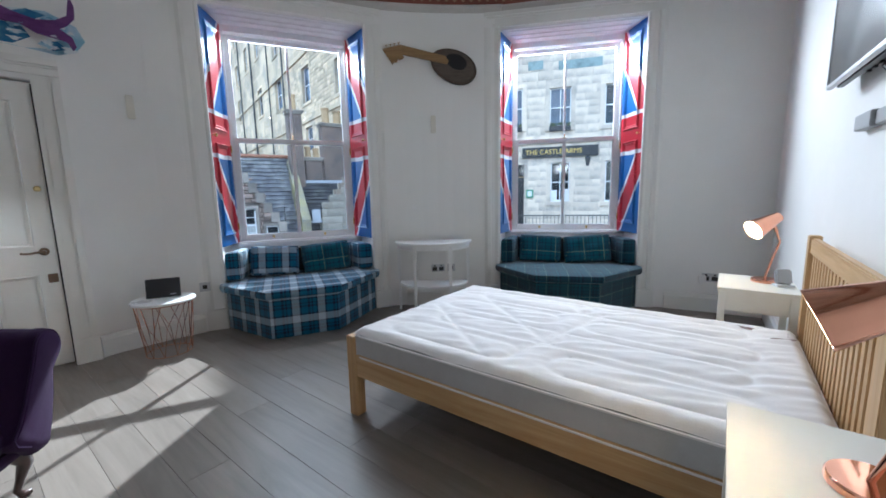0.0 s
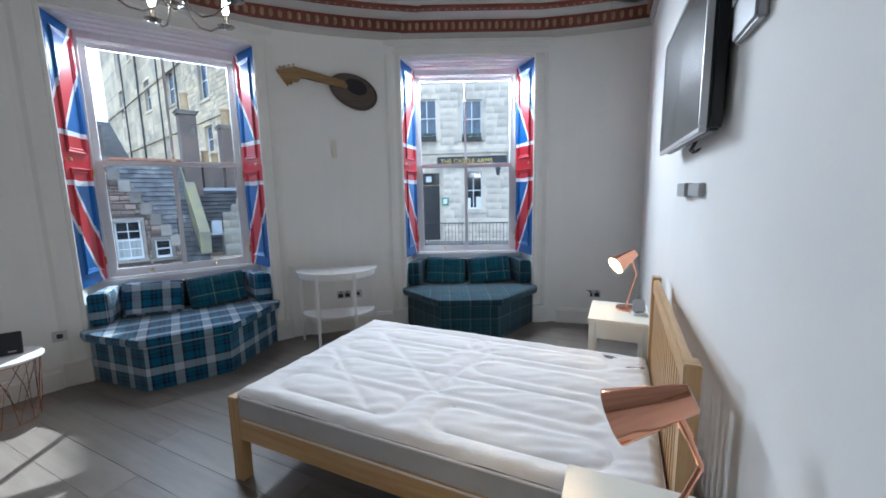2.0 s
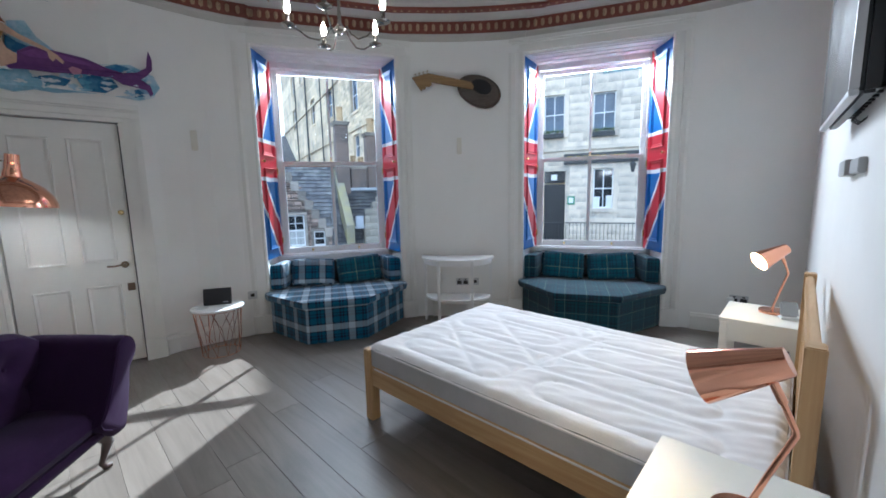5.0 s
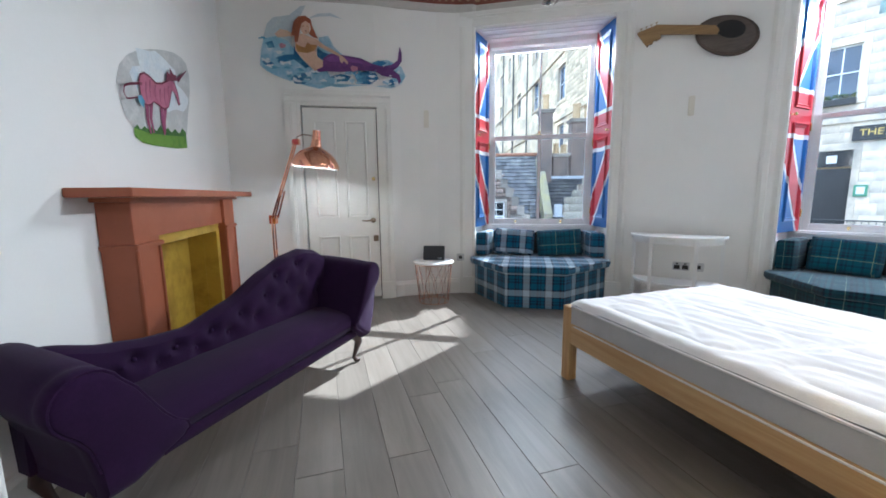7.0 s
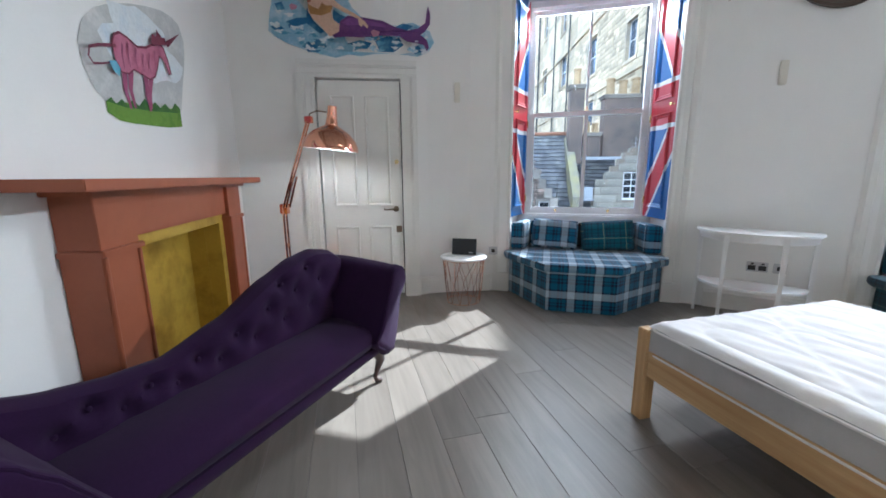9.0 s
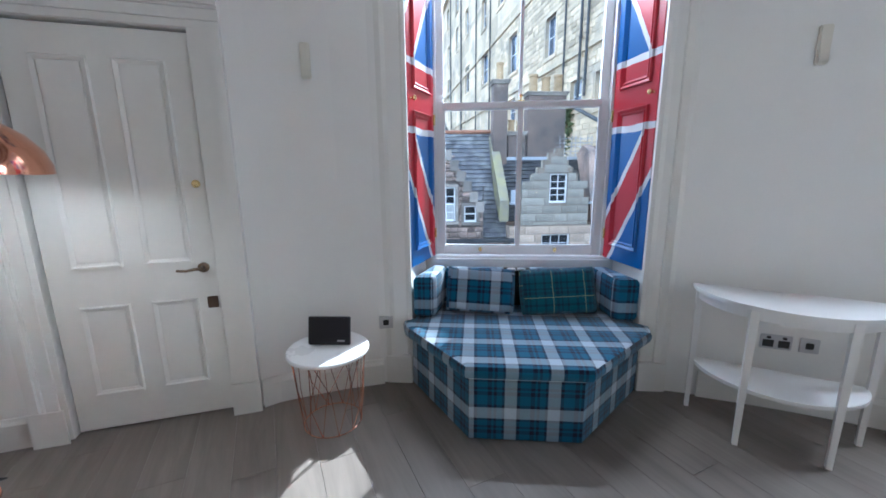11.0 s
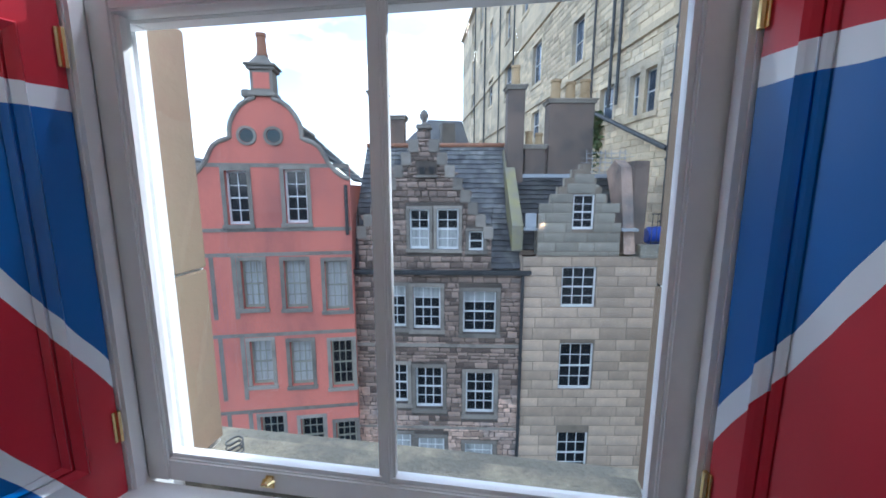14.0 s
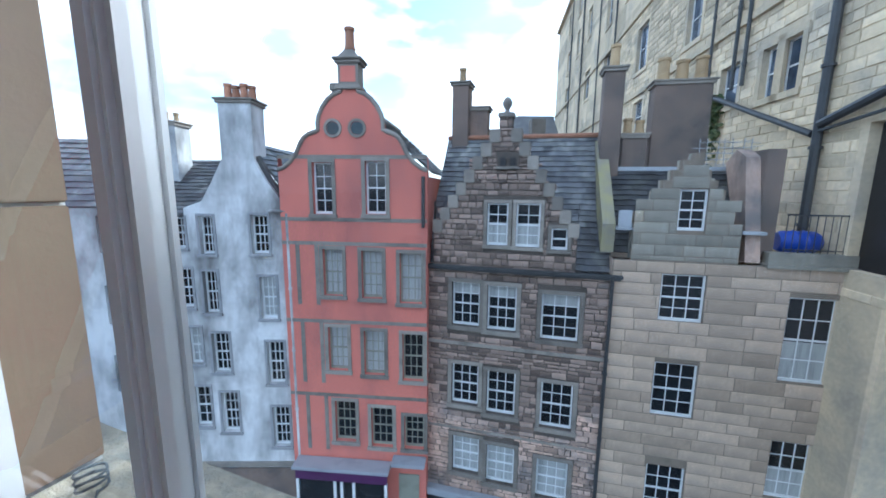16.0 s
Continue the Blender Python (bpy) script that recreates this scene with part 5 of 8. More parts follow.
def build_tv():
    y0, y1, z0, z1 = 1.848, 2.741, 1.642, 2.19
    m = Matrix.Translation((-0.239, (y0 + y1) / 2, (z0 + z1) / 2)) @ Matrix.Rotation(radians(2.6), 4, "Z")
    t = thing("television", m, "flat black television with a silver rim on a wall bracket", "television")
    w, h = (y1 - y0) / 2, (z1 - z0) / 2
    bm = bmesh.new()
    box(bm, 0.018, 0.06, -w + 0.004, w - 0.004, -h + 0.004, h - 0.004, 0.01)
    part("casing", bm, BLACK, t)
    bm = bmesh.new()
    box(bm, 0.061, 0.10, -w + 0.10, w - 0.10, -h + 0.03, h - 0.12, 0.01)
    for i in range(9):
        yy = -w + 0.14 + i * 0.07
        box(bm, 0.062, 0.102, yy, yy + 0.02, -h + 0.022, -h + 0.029)
    part("rear_housing", bm, BLACK, t)
    bm = bmesh.new()
    for a, c, e, g in ((-w, w, -h, -h + 0.018), (-w, w, h - 0.014, h), (-w, -w + 0.014, -h + 0.019, h - 0.015), (w - 0.014, w, -h + 0.019, h - 0.015)):
        box(bm, -0.004, 0.017, a, c, e, g, 0.002)
    part("rim", bm, SILVER, t, "silver rim")
    part("screen", B(0.0, 0.012, -w + 0.015, w - 0.015, -h + 0.019, h - 0.015), SCREEN, t, "dark grey screen")
    bm = bmesh.new()
    for k in range(3):
        yy = -0.1 + k * 0.03
        tube(bm, [(0.07, yy, -h + 0.03), (0.05, yy + 0.02, -h - 0.02), (0.07, yy + 0.05, -h - 0.03), (0.10, yy + 0.06, -h + 0.0)], 0.003, 5)
    part("cable", bm, BLACK, t, "black cables below the screen")
    b = thing("wall_bracket_box", tv_matrix(2.36, 1.46), "slim grey plastic box on the wall", "wall box")
    bm = bmesh.new()
    box(bm, -0.17, 0.02, 0.0, 0.035, -0.03, 0.03, 0.003)
    box(bm, 0.021, 0.24, 0.0, 0.022, -0.026, 0.026, 0.003)
    part("casing", bm, GREYPL, b)
    p = thing("alarm_panel", tv_matrix(1.69, 1.99), "grey plastic alarm box on the wall", "alarm")
    bm = bmesh.new()
    box(bm, -0.10, 0.10, 0.0, 0.030, -0.115, 0.105, 0.008)
    part("casing", bm, GREYPL, p)
    bm = bmesh.new()
    box(bm, -0.103, 0.103, 0.031, 0.035, -0.012, 0.108, 0.004)
    part("cover", bm, GREYPL, p)


build_tv()


def wall_frame(deg, z, r=RW):
    """On the curved wall: local x to the right seen from the room, y into the room."""
    p = on_arc(deg, r)
    return Matrix.Translation((p[0], p[1], z)) @ Matrix.Rotation(radians(deg + 90), 4, "Z") @ Matrix.Scale(-1, 4, (1, 0, 0))


def sensor(deg, z, r, mat, lab):
    s = thing("wall_sensor", wall_frame(deg, z, r), lab, "sensor", "wall sensors")
    bm = bmesh.new()
    box(bm, -0.026, 0.026, 0.0, 0.022, -0.09, 0.09, 0.006)
    part("casing", bm, mat, s)
    bm = bmesh.new()
    box(bm, -0.020, 0.020, 0.0222, 0.030, -0.08, -0.01, 0.005)
    part("lens", bm, mat, s)


def socket(deg, z, w, r, lab, black=True):
    s = thing("wall_socket", wall_frame(deg, z, r), lab, "socket", "wall sockets")
    bm = bmesh.new()
    box(bm, -w, w, 0.0, 0.008, -0.042, 0.042, 0.003)
    part("plate", bm, SILVER, s)
    bm = bmesh.new()
    if w > 0.05:
        for x in (-0.036, 0.036):
            box(bm, x - 0.026, x + 0.026, 0.0082, 0.011, -0.03, 0.012, 0.002)
            box(bm, x - 0.010, x + 0.010, 0.0082, 0.014, 0.018, 0.034, 0.002)
    else:
        box(bm, -0.018, 0.018, 0.0082, 0.014, -0.018, 0.018, 0.003)
    part("insert", bm, BLACK, s, "black insert")


sensor(165.0, 1.945, 4.66, PALEPL, "narrow ivory plastic sensor on the curved wall")
sensor(132.9, 1.94, 4.70, PALEPL, "narrow off-white plastic sensor on the curved wall")
socket(132.7, 0.40, 0.073, 4.70, "double black and steel wall socket behind the console table")
socket(130.9, 0.40, 0.043, 4.70, "single steel wall switch behind the console table")
socket(98.9, 0.345, 0.073, 4.70, "double black and steel wall socket by the bedside table")
socket(158.6 + 1.9, 0.42, 0.043, 4.70, "single steel wall socket by the round side table")


def build_plug():
    p = thing("plug_adaptor", wall_frame(99.7, 0.33, 4.69), "white plug-in device in the wall socket", "plug")
    bm = bmesh.new()
    box(bm, -0.028, 0.028, 0.0, 0.045, -0.04, 0.04, 0.010)
    part("body", bm, WHITE, p, smooth=True)


build_plug()


# ---- guitar on the wall ----
def build_guitar():
    m = wall_frame(132.3, 0.0, 4.70) @ Matrix.Translation((0, 0.025, 0))
    g = thing("wall_guitar", m, "flat painted wooden guitar hung on the curved wall", "guitar")
    # x to the right, z up, flat against the wall
    rot = radians(-22)

    def egg(cx, cz, rx, rz, k=1.0, n=44):
        out = []
        for i in range(n):
            a = 2 * math.pi * i / n
            u = k * rx * math.cos(a)
            v = k * rz * math.sin(a) * (1 + 0.08 * math.cos(a))
            out.append((cx + u * math.cos(rot) - v * math.sin(rot), cz + u * math.sin(rot) + v * math.cos(rot)))
        return out
    part("body", slab(bmesh.new(), egg(0.17, 2.505, 0.245, 0.158), 0.012, 0.05), GUITAR, g, "dark brown body")
    part("rim", slab(bmesh.new(), egg(0.166, 2.511, 0.245, 0.158, 0.90), 0.0505, 0.054), GUITAR2, g, "grey-brown face")
    part("sound_hole", slab(bmesh.new(), egg(0.195, 2.545, 0.112, 0.072), 0.0545, 0.057), BLACK, g, "dark painted sound hole")
    part("neck", slab(bmesh.new(), [(-0.375, 2.693), (-0.345, 2.60), (0.10, 2.515), (0.115, 2.545), (0.085, 2.592)], 0.0575, 0.075), GUITARNECK, g, "ochre neck")
    part("headstock", slab(bmesh.new(), [(-0.545, 2.652), (-0.365, 2.695), (-0.335, 2.578), (-0.372, 2.555), (-0.392, 2.562), (-0.412, 2.532), (-0.432, 2.536), (-0.452, 2.512)], 0.040, 0.070), GUITARNECK, g, "ochre headstock")
    for k in range(4):
        bm = bmesh.new()
        x, z = -0.505 + k * 0.042, 2.662 + k * 0.010
        tube(bm, [(x, 0.055, z - 0.005), (x - 0.004, 0.055, z + 0.022)], 0.0035, 6)
        tube(bm, [(x - 0.014, 0.055, z + 0.024), (x + 0.008, 0.055, z + 0.030)], 0.004, 6)
        part("tuning_peg", bm, BUFFPOT, g)


GUITAR = surf("guitar_dark_wood", (0.075, 0.05, 0.035), 0.6, vary=0.2, scale=5, second=(0.04, 0.028, 0.02))
GUITAR2 = surf("guitar_face", (0.10, 0.078, 0.062), 0.6, vary=0.25, scale=9, stretch=(1, 1, 6), second=(0.07, 0.055, 0.045))
GUITARNECK = wood("guitar_ochre", (0.32, 0.20, 0.085), (0.20, 0.12, 0.05), 0.6, 12, 0.0)
build_guitar()


# ---- floor lamp ----
def build_floor_lamp():
    m = pose(-4.17, -0.19, 0, 0, 0, -23)
    l = thing("floor_lamp", m, "tall copper spring-arm floor lamp, lit, with a bell shade", "floor lamp")
    d = Vector((0.0, 1.0))
    bm = bmesh.new()
    lathe(bm, [(0.15, 0.001), (0.152, 0.006), (0.150, 0.018), (0.12, 0.032), (0.03, 0.040), (0.02, 0.055), (0, 0.056)], 40, Matrix.Translation((-0.02, -0.06, 0)))
    part("base", bm, COPPER, l, smooth=True)
    P = lambda a, z, o=0.0: (o, a, z)
    bm = bmesh.new()
    for o in (-0.022, 0.022):
        tube(bm, [P(-0.05, 0.05, o), P(-0.055, 0.93, o)], 0.009, 8)
    box(bm, -0.024, 0.024, -0.085, -0.02, 0.88, 0.96, 0.004)
    for z in (0.30, 0.60):
        box(bm, -0.022, 0.022, -0.065, -0.045, z, z + 0.03, 0.003)
    part("lower_arm", bm, COPPER, l, smooth=True)
    bm = bmesh.new()
    for o in (-0.020, 0.020):
        tube(bm, [P(-0.055, 0.93, o), P(0.20, 1.60, o)], 0.008, 8)
        tube(bm, [P(-0.025, 0.93, o * 1.4), P(0.06, 1.18, o * 1.4)], 0.009, 8)
    box(bm, -0.02, 0.02, 0.18, 0.24, 1.59, 1.64, 0.004)
    part("upper_arm", bm, COPPER, l, smooth=True)
    bm = bmesh.new()
    tube(bm, [P(0.20, 1.60), P(0.22, 1.66), P(0.28, 1.680), P(0.36, 1.668)], 0.005, 8)
    part("yoke", bm, BRONZE, l, "dark bent yoke", smooth=True)
    hm = Matrix.Translation((0, 0.375, 1.385)) @ Matrix.Rotation(radians(-6), 4, "X")
    bm = bmesh.new()
    open_lathe(bm, [(0.038, 0.27), (0.038, 0.235), (0.042, 0.225), (0.048, 0.185), (0.085, 0.165), (0.142, 0.13), (0.187, 0.08), (0.210, 0.03), (0.214, 0.0)], 0.003, 48, hm)
    lathe(bm, [(0.034, 0.327), (0.035, 0.30), (0.036, 0.271), (0.03, 0.27)][::-1], 24, hm)
    lathe(bm, [(0.0, 0.329), (0.034, 0.3275)], 24, hm)
    part("shade", bm, COPPER, l, smooth=True)
    bm = bmesh.new()
    open_lathe(bm, [(0.08, 0.155), (0.136, 0.125), (0.181, 0.077), (0.205, 0.03), (0.209, 0.002)], 0.001, 48, hm)
    part("shade_lining", bm, LAMPWHITE, l, "white lining", smooth=True)
    bm = bmesh.new()
    lathe(bm, [(0.0, 0.035), (0.02, 0.04), (0.032, 0.065), (0.030, 0.09), (0.016, 0.13), (0.014, 0.16), (0, 0.161)], 18, hm)
    part("bulb", bm, BULBW, l, "lit white bulb", smooth=True)
    bm = bmesh.new()
    tube(bm, [P(-0.08, 0.03, -0.05), P(-0.2, 0.006, -0.1), P(-0.16, 0.006, -0.2), P(-0.02, 0.006, -0.21), P(-0.10, 0.02, -0.12), P(-0.25, 0.01, -0.16), P(-0.32, 0.12, -0.20)], 0.004, 6)
    part("flex", bm, BLACK, l, "black flex", smooth=True)


build_floor_lamp()


# ---- chandelier ----
def build_chandelier():
    c = thing("chandelier", pose(-2.37, 1.594, 2.367), "antique silver five-arm chandelier with lit candle bulbs", "chandelier")
    bm = bmesh.new()
    lathe(bm, [(0, -0.03), (0.012, -0.025), (0.016, -0.01), (0.034, 0.0), (0.036, 0.012), (0.020, 0.025), (0.010, 0.05), (0.012, 0.09), (0.008, 0.12), (0.010, 0.2), (0.007, 0.25), (0.007, 0.86)], 16)
    lathe(bm, [(0.05, 0.86), (0.055, 0.875), (0.03, 0.90), (0, 0.902)], 20)
    part("stem", bm, CHROME, c, smooth=True)
    for k in range(5):
        a = radians(72 * k + 96)
        R = Matrix.Rotation(a, 4, "Z")
        bm = bmesh.new()
        pts = [R @ Vector(v) for v in ((0.02, 0, 0.01), (0.05, 0, 0.015), (0.075, 0, -0.03), (0.12, 0, -0.062), (0.18, 0, -0.055), (0.23, 0, -0.02), (0.275, 0, -0.005), (0.285, 0, 0.005))]
        tube(bm, pts, 0.0048, 7)
        T = R @ Matrix.Translation((0.285, 0, 0))
        part("arm", bm, CHROME, c, smooth=True)
        bm = bmesh.new()
        lathe(bm, [(0.006, -0.01), (0.034, 0.0), (0.042, 0.006), (0.036, 0.009), (0.012, 0.012), (0.012, 0.014), (0.014, 0.06), (0.012, 0.062), (0, 0.0625)], 16, T)
        part("candle_cup", bm, CHROME, c, smooth=True)
        bm = bmesh.new()
        lathe(bm, [(0.008, 0.063), (0.014, 0.075), (0.017, 0.095), (0.012, 0.125), (0.003, 0.15), (0, 0.152)], 14, T)
        part("bulb", bm, BULBC, c, "lit candle bulb", smooth=True)


build_chandelier()


# ---- room door, open beside the camera's start ----
def build_open_door():
    e = Vector((-0.753, -0.164))
    h = Vector((-0.377, -0.868))
    d = e - h
    W = d.length
    m = frame_at((h.x, h.y), (d.x, d.y))
    t = thing("door_2", m, "open white door with a brass lever on a long plate", "door", kind="structure")
    bm = bmesh.new()
    box(bm, 0, W, -0.02, 0.02, 0.008, 2.03, 0.002)
    part("leaf", bm, TRIM, t)
    for s in (-1, 1):
        bm = bmesh.new()
        box(bm, W - 0.056, W - 0.010, *sorted((s * 0.0205, s * 0.025)), 0.885, 0.985, 0.002)
        part("handle_plate", bm, BRASS, t, "brass handle plate")
        bm = bmesh.new()
        x1 = W + 0.004 if s < 0 else W - 0.14
        tube(bm, [(W - 0.034, s * 0.025, 0.968), (W - 0.034, s * 0.05, 0.968), (W - 0.034 + (0.012 if s < 0 else -0.02), s * 0.056, 0.968), ((W + x1) / 2, s * 0.056, 0.973), (x1, s * 0.052, 0.968)], 0.009, 10)
        part("door_handle", bm, BRASS, t, "brass lever handle", smooth=True)


build_open_door()


def build_floor():
    f = tagged(mesh_ob("floor", prism(bmesh.new(), [(0.35, -1.7), (0.35, 5.3)] + [on_arc(a, 5.25) for a in range(95, 172, 6)] + [(-5.35, -1.7)], -0.30, -0.022), GROUT), "dark sub-floor under the boards", "floor", kind="structure")
    return f


FLOOR = build_floor()


# ---- outside: the street and its houses ----
GROUND_Z = -9.4


def plane_frame(p, deg):
    """On a street front: x along it to the right seen from the room, y into the house, z up."""
    return Matrix.Translation((p[0], p[1], 0)) @ Matrix.Rotation(radians(deg), 4, "Z")


def grid_wall(bm, x0, x1, z0, z1, holes, depth=0.22, skip=None):
    """A flat wall on y = 0 with window holes and their reveals; quads sorted from the edges of the holes."""
    xs = sorted({x0, x1, *[v for h in holes for v in (h[0], h[2]) if x0 < v < x1]})
    zs = sorted({z0, z1, *[v for h in holes for v in (h[1], h[3]) if z0 < v < z1]})
    for a, c in zip(xs, xs[1:]):
        for e, g in zip(zs, zs[1:]):
            mx, mz = (a + c) / 2, (e + g) / 2
            if any(h[0] < mx < h[2] and h[1] < mz < h[3] for h in holes):
                continue
            bm.faces.new([bm.verts.new(v) for v in ((a, 0, e), (c, 0, e), (c, 0, g), (a, 0, g))])
    for h in holes:
        a, e, c, g = h[:4]
        for q in (((a, 0, e), (a, depth, e), (a, depth, g), (a, 0, g)), ((c, 0, e), (c, 0, g), (c, depth, g), (c, depth, e)),
                  ((a, 0, g), (a, depth, g), (c, depth, g), (c, 0, g)), ((a, 0, e), (c, 0, e), (c, depth, e), (a, depth, e))):
            bm.faces.new([bm.verts.new(v) for v in q])


def ext_window(house, h, cols, rows, frame=EXTWHITE, depth=0.16, curtain=0.0, surround=None, sill=True, sw=0.10, glass=None, bars=0.022):
    """A sash window in a hole (x0, z0, x1, z1): frame, bars and panes, and a stone surround."""
    a, e, c, g = h
    # black sheet behind the opaque pane, coloured as an unlit room's darkness
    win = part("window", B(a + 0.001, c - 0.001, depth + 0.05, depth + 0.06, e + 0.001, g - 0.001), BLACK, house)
    bm = bmesh.new()
    f = 0.045
    box(bm, a, a + f, depth - 0.03, depth + 0.03, e, g)
    box(bm, c - f, c, depth - 0.03, depth + 0.03, e, g)
    box(bm, a + f, c - f, depth - 0.03, depth + 0.03, g - f, g)
    box(bm, a + f, c - f, depth - 0.035, depth + 0.03, e, e + f * 1.5)
    mid = (e + g) / 2
    if rows > 1:
        box(bm, a + f, c - f, depth - 0.03, depth + 0.03, mid - 0.02, mid + 0.02)
    for i in range(1, cols):
        x = a + f + (c - a - 2 * f) * i / cols
        box(bm, x - bars / 2, x + bars / 2, depth - 0.012, depth + 0.012, e + f, g - f)
    for j in range(1, rows):
        z = e + f + (g - e - 2 * f) * j / rows
        if rows % 2 == 0 and j == rows // 2:
            continue
        box(bm, a + f, c - f, depth - 0.011, depth + 0.011, z - bars / 2, z + bars / 2)
    part("window_frame", bm, frame, win)
    bm = bmesh.new()
    bm.faces.new([bm.verts.new(v) for v in ((a + f, depth + 0.005, e + f), (c - f, depth + 0.005, e + f), (c - f, depth + 0.005, g - f), (a + f, depth + 0.005, g - f))])
    part("pane", bm, glass or DARKGLASS, win)
    if curtain:
        bm = bmesh.new()
        n = 12
        z0, z1 = (e + f, e + f + (g - e) * curtain) if curtain > 0 else (g - f + (g - e) * curtain, g - f)
        prev = None
        for i in range(n + 1):
            x = a + f + (c - a - 2 * f) * i / n
            y = depth - 0.001 + 0.004 * (i % 2)
            cur = (bm.verts.new((x, y, z0)), bm.verts.new((x, y, z1)))
            if prev:
                bm.faces.new((prev[0], cur[0], cur[1], prev[1]))
            prev = cur
        part("curtain", bm, CURTAIN, win, "pale curtain behind the glass")
    if surround:
        bm = bmesh.new()
        box(bm, a - sw, a - 0.001, -0.022, 0.05, e, g + 0.001)
        box(bm, c + 0.001, c + sw, -0.022, 0.05, e, g + 0.001)
        box(bm, a - sw, c + sw, -0.022, 0.05, g + 0.002, g + sw)
        if sill:
            box(bm, a - sw - 0.02, c + sw + 0.02, -0.07, 0.10, e - sw, e - 0.001)
        part("stone_surround", bm, surround, house, "dressed stone window surround")
    return win


def course_blocks(house, x0, x1, z0, z1, holes, mat, h=(0.20, 0.30), w=(0.25, 0.7), gap=0.010, proud=0.012, seed=1, keep=None, limit=300, name="stone", rough=0.0):
    """Stones in courses over a wall, round its holes: the first ones single parts, the others joined."""
    rnd = random.Random(seed)
    cells = []
    z = z1
    while z > z0 + 0.05:
        hh = rnd.uniform(*h)
        zb = max(z0, z - hh)
        x = x0 - rnd.uniform(0, w[1] * 0.5)
        while x < x1:
            ww = rnd.uniform(*w)
            a, c = max(x, x0), min(x + ww, x1)
            x += ww
            spans = [(a, c)]
            for q in holes:
                if q[1] < z - 0.02 and q[3] > zb + 0.02:
                    nxt = []
                    for s0, s1 in spans:
                        if q[0] <= s0 and q[2] >= s1:
                            continue
                        if q[0] > s0 and q[0] < s1:
                            nxt.append((s0, q[0]))
                        if q[2] > s0 and q[2] < s1:
                            nxt.append((q[2], s1))
                        if q[2] <= s0 or q[0] >= s1:
                            nxt.append((s0, s1))
                    spans = nxt
            for s0, s1 in spans:
                if s1 - s0 > 0.05 and z - zb > 0.05 and (keep is None or keep((s0 + s1) / 2, (z + zb) / 2)):
                    cells.append((s0 + gap / 2, s1 - gap / 2, zb + gap / 2, z - gap / 2))
        z = zb
    cx, cz = (x0 + x1) / 2, z1 - 2.0
    cells.sort(key=lambda q: abs(q[0] - cx) * 0.6 + abs(q[2] - cz))
    rest = bmesh.new()

    def shape(bm, q, o=(0, 0)):
        a, c, e, g = q
        d = proud * rnd.uniform(0.3, 1.3)
        j = lambda: rnd.uniform(-rough, rough)
        b = min(0.012, (c - a) / 5, (g - e) / 5) + rough * 0.5
        back = [(a + j(), 0.001, e + j()), (c + j(), 0.001, e + j()), (c + j(), 0.001, g + j()), (a + j(), 0.001, g + j())]
        front = [(a + b + j(), -d, e + b + j()), (c - b + j(), -d * rnd.uniform(0.6, 1), e + b + j()), (c - b + j(), -d, g - b + j()), (a + b + j(), -d * rnd.uniform(0.6, 1), g - b + j())]
        vb = [bm.verts.new((p[0] - o[0], p[1], p[2] - o[1])) for p in back]
        vf = [bm.verts.new((p[0] - o[0], p[1], p[2] - o[1])) for p in front]
        bm.faces.new(vf)
        for i in range(4):
            bm.faces.new((vb[i], vb[(i + 1) % 4], vf[(i + 1) % 4], vf[i]))
    for k, q in enumerate(cells):
        if k < limit:
            bm = bmesh.new()
            o = ((q[0] + q[1]) / 2, (q[2] + q[3]) / 2)
            shape(bm, q, o)
            ob = part(name, bm, mat, house)
            ob.location = (o[0], 0, o[1])
        else:
            shape(rest, q)
    if len(cells) > limit:
        tagged(part(name + "s", rest, mat, house), kind="stuff")
    else:
        rest.free()


def pot(bm, x, y, z, h=0.45, r=0.11):
    lathe(bm, [(r * 1.15, z), (r * 1.15, z + 0.05), (r, z + 0.06), (r * 0.88, z + h - 0.08), (r * 1.05, z + h - 0.07), (r * 1.05, z + h), (r * 0.7, z + h), (r * 0.7, z + h - 0.1)], 14, Matrix.Translation((x, y, 0)))


def chimney(name, house_m, x0, x1, y0, y1, z0, z1, mat, pots, potmat, lab, cap=STONEDK, ph=0.45, pr=0.11):
    c = thing(name, house_m, lab, "chimney", "chimney stacks")
    bm = bmesh.new()
    box(bm, x0, x1, y0, y1, z0, z1 - 0.13, 0.01)
    part("stack", bm, mat, c)
    bm = bmesh.new()
    box(bm, x0 - 0.05, x1 + 0.05, y0 - 0.05, y1 + 0.05, z1 - 0.13, z1 - 0.05, 0.01)
    box(bm, x0 - 0.09, x1 + 0.09, y0 - 0.09, y1 + 0.09, z1 - 0.05, z1, 0.012)
    part("cap", bm, cap, c)
    for i in range(pots):
        bm = bmesh.new()
        L = x1 - x0
        x = x0 + L * (i + 0.5) / pots
        pot(bm, x, (y0 + y1) / 2, z1, ph * (1 - 0.12 * (i % 2)), pr)
        part("chimney_pot", bm, potmat, c, smooth=True)
    return c


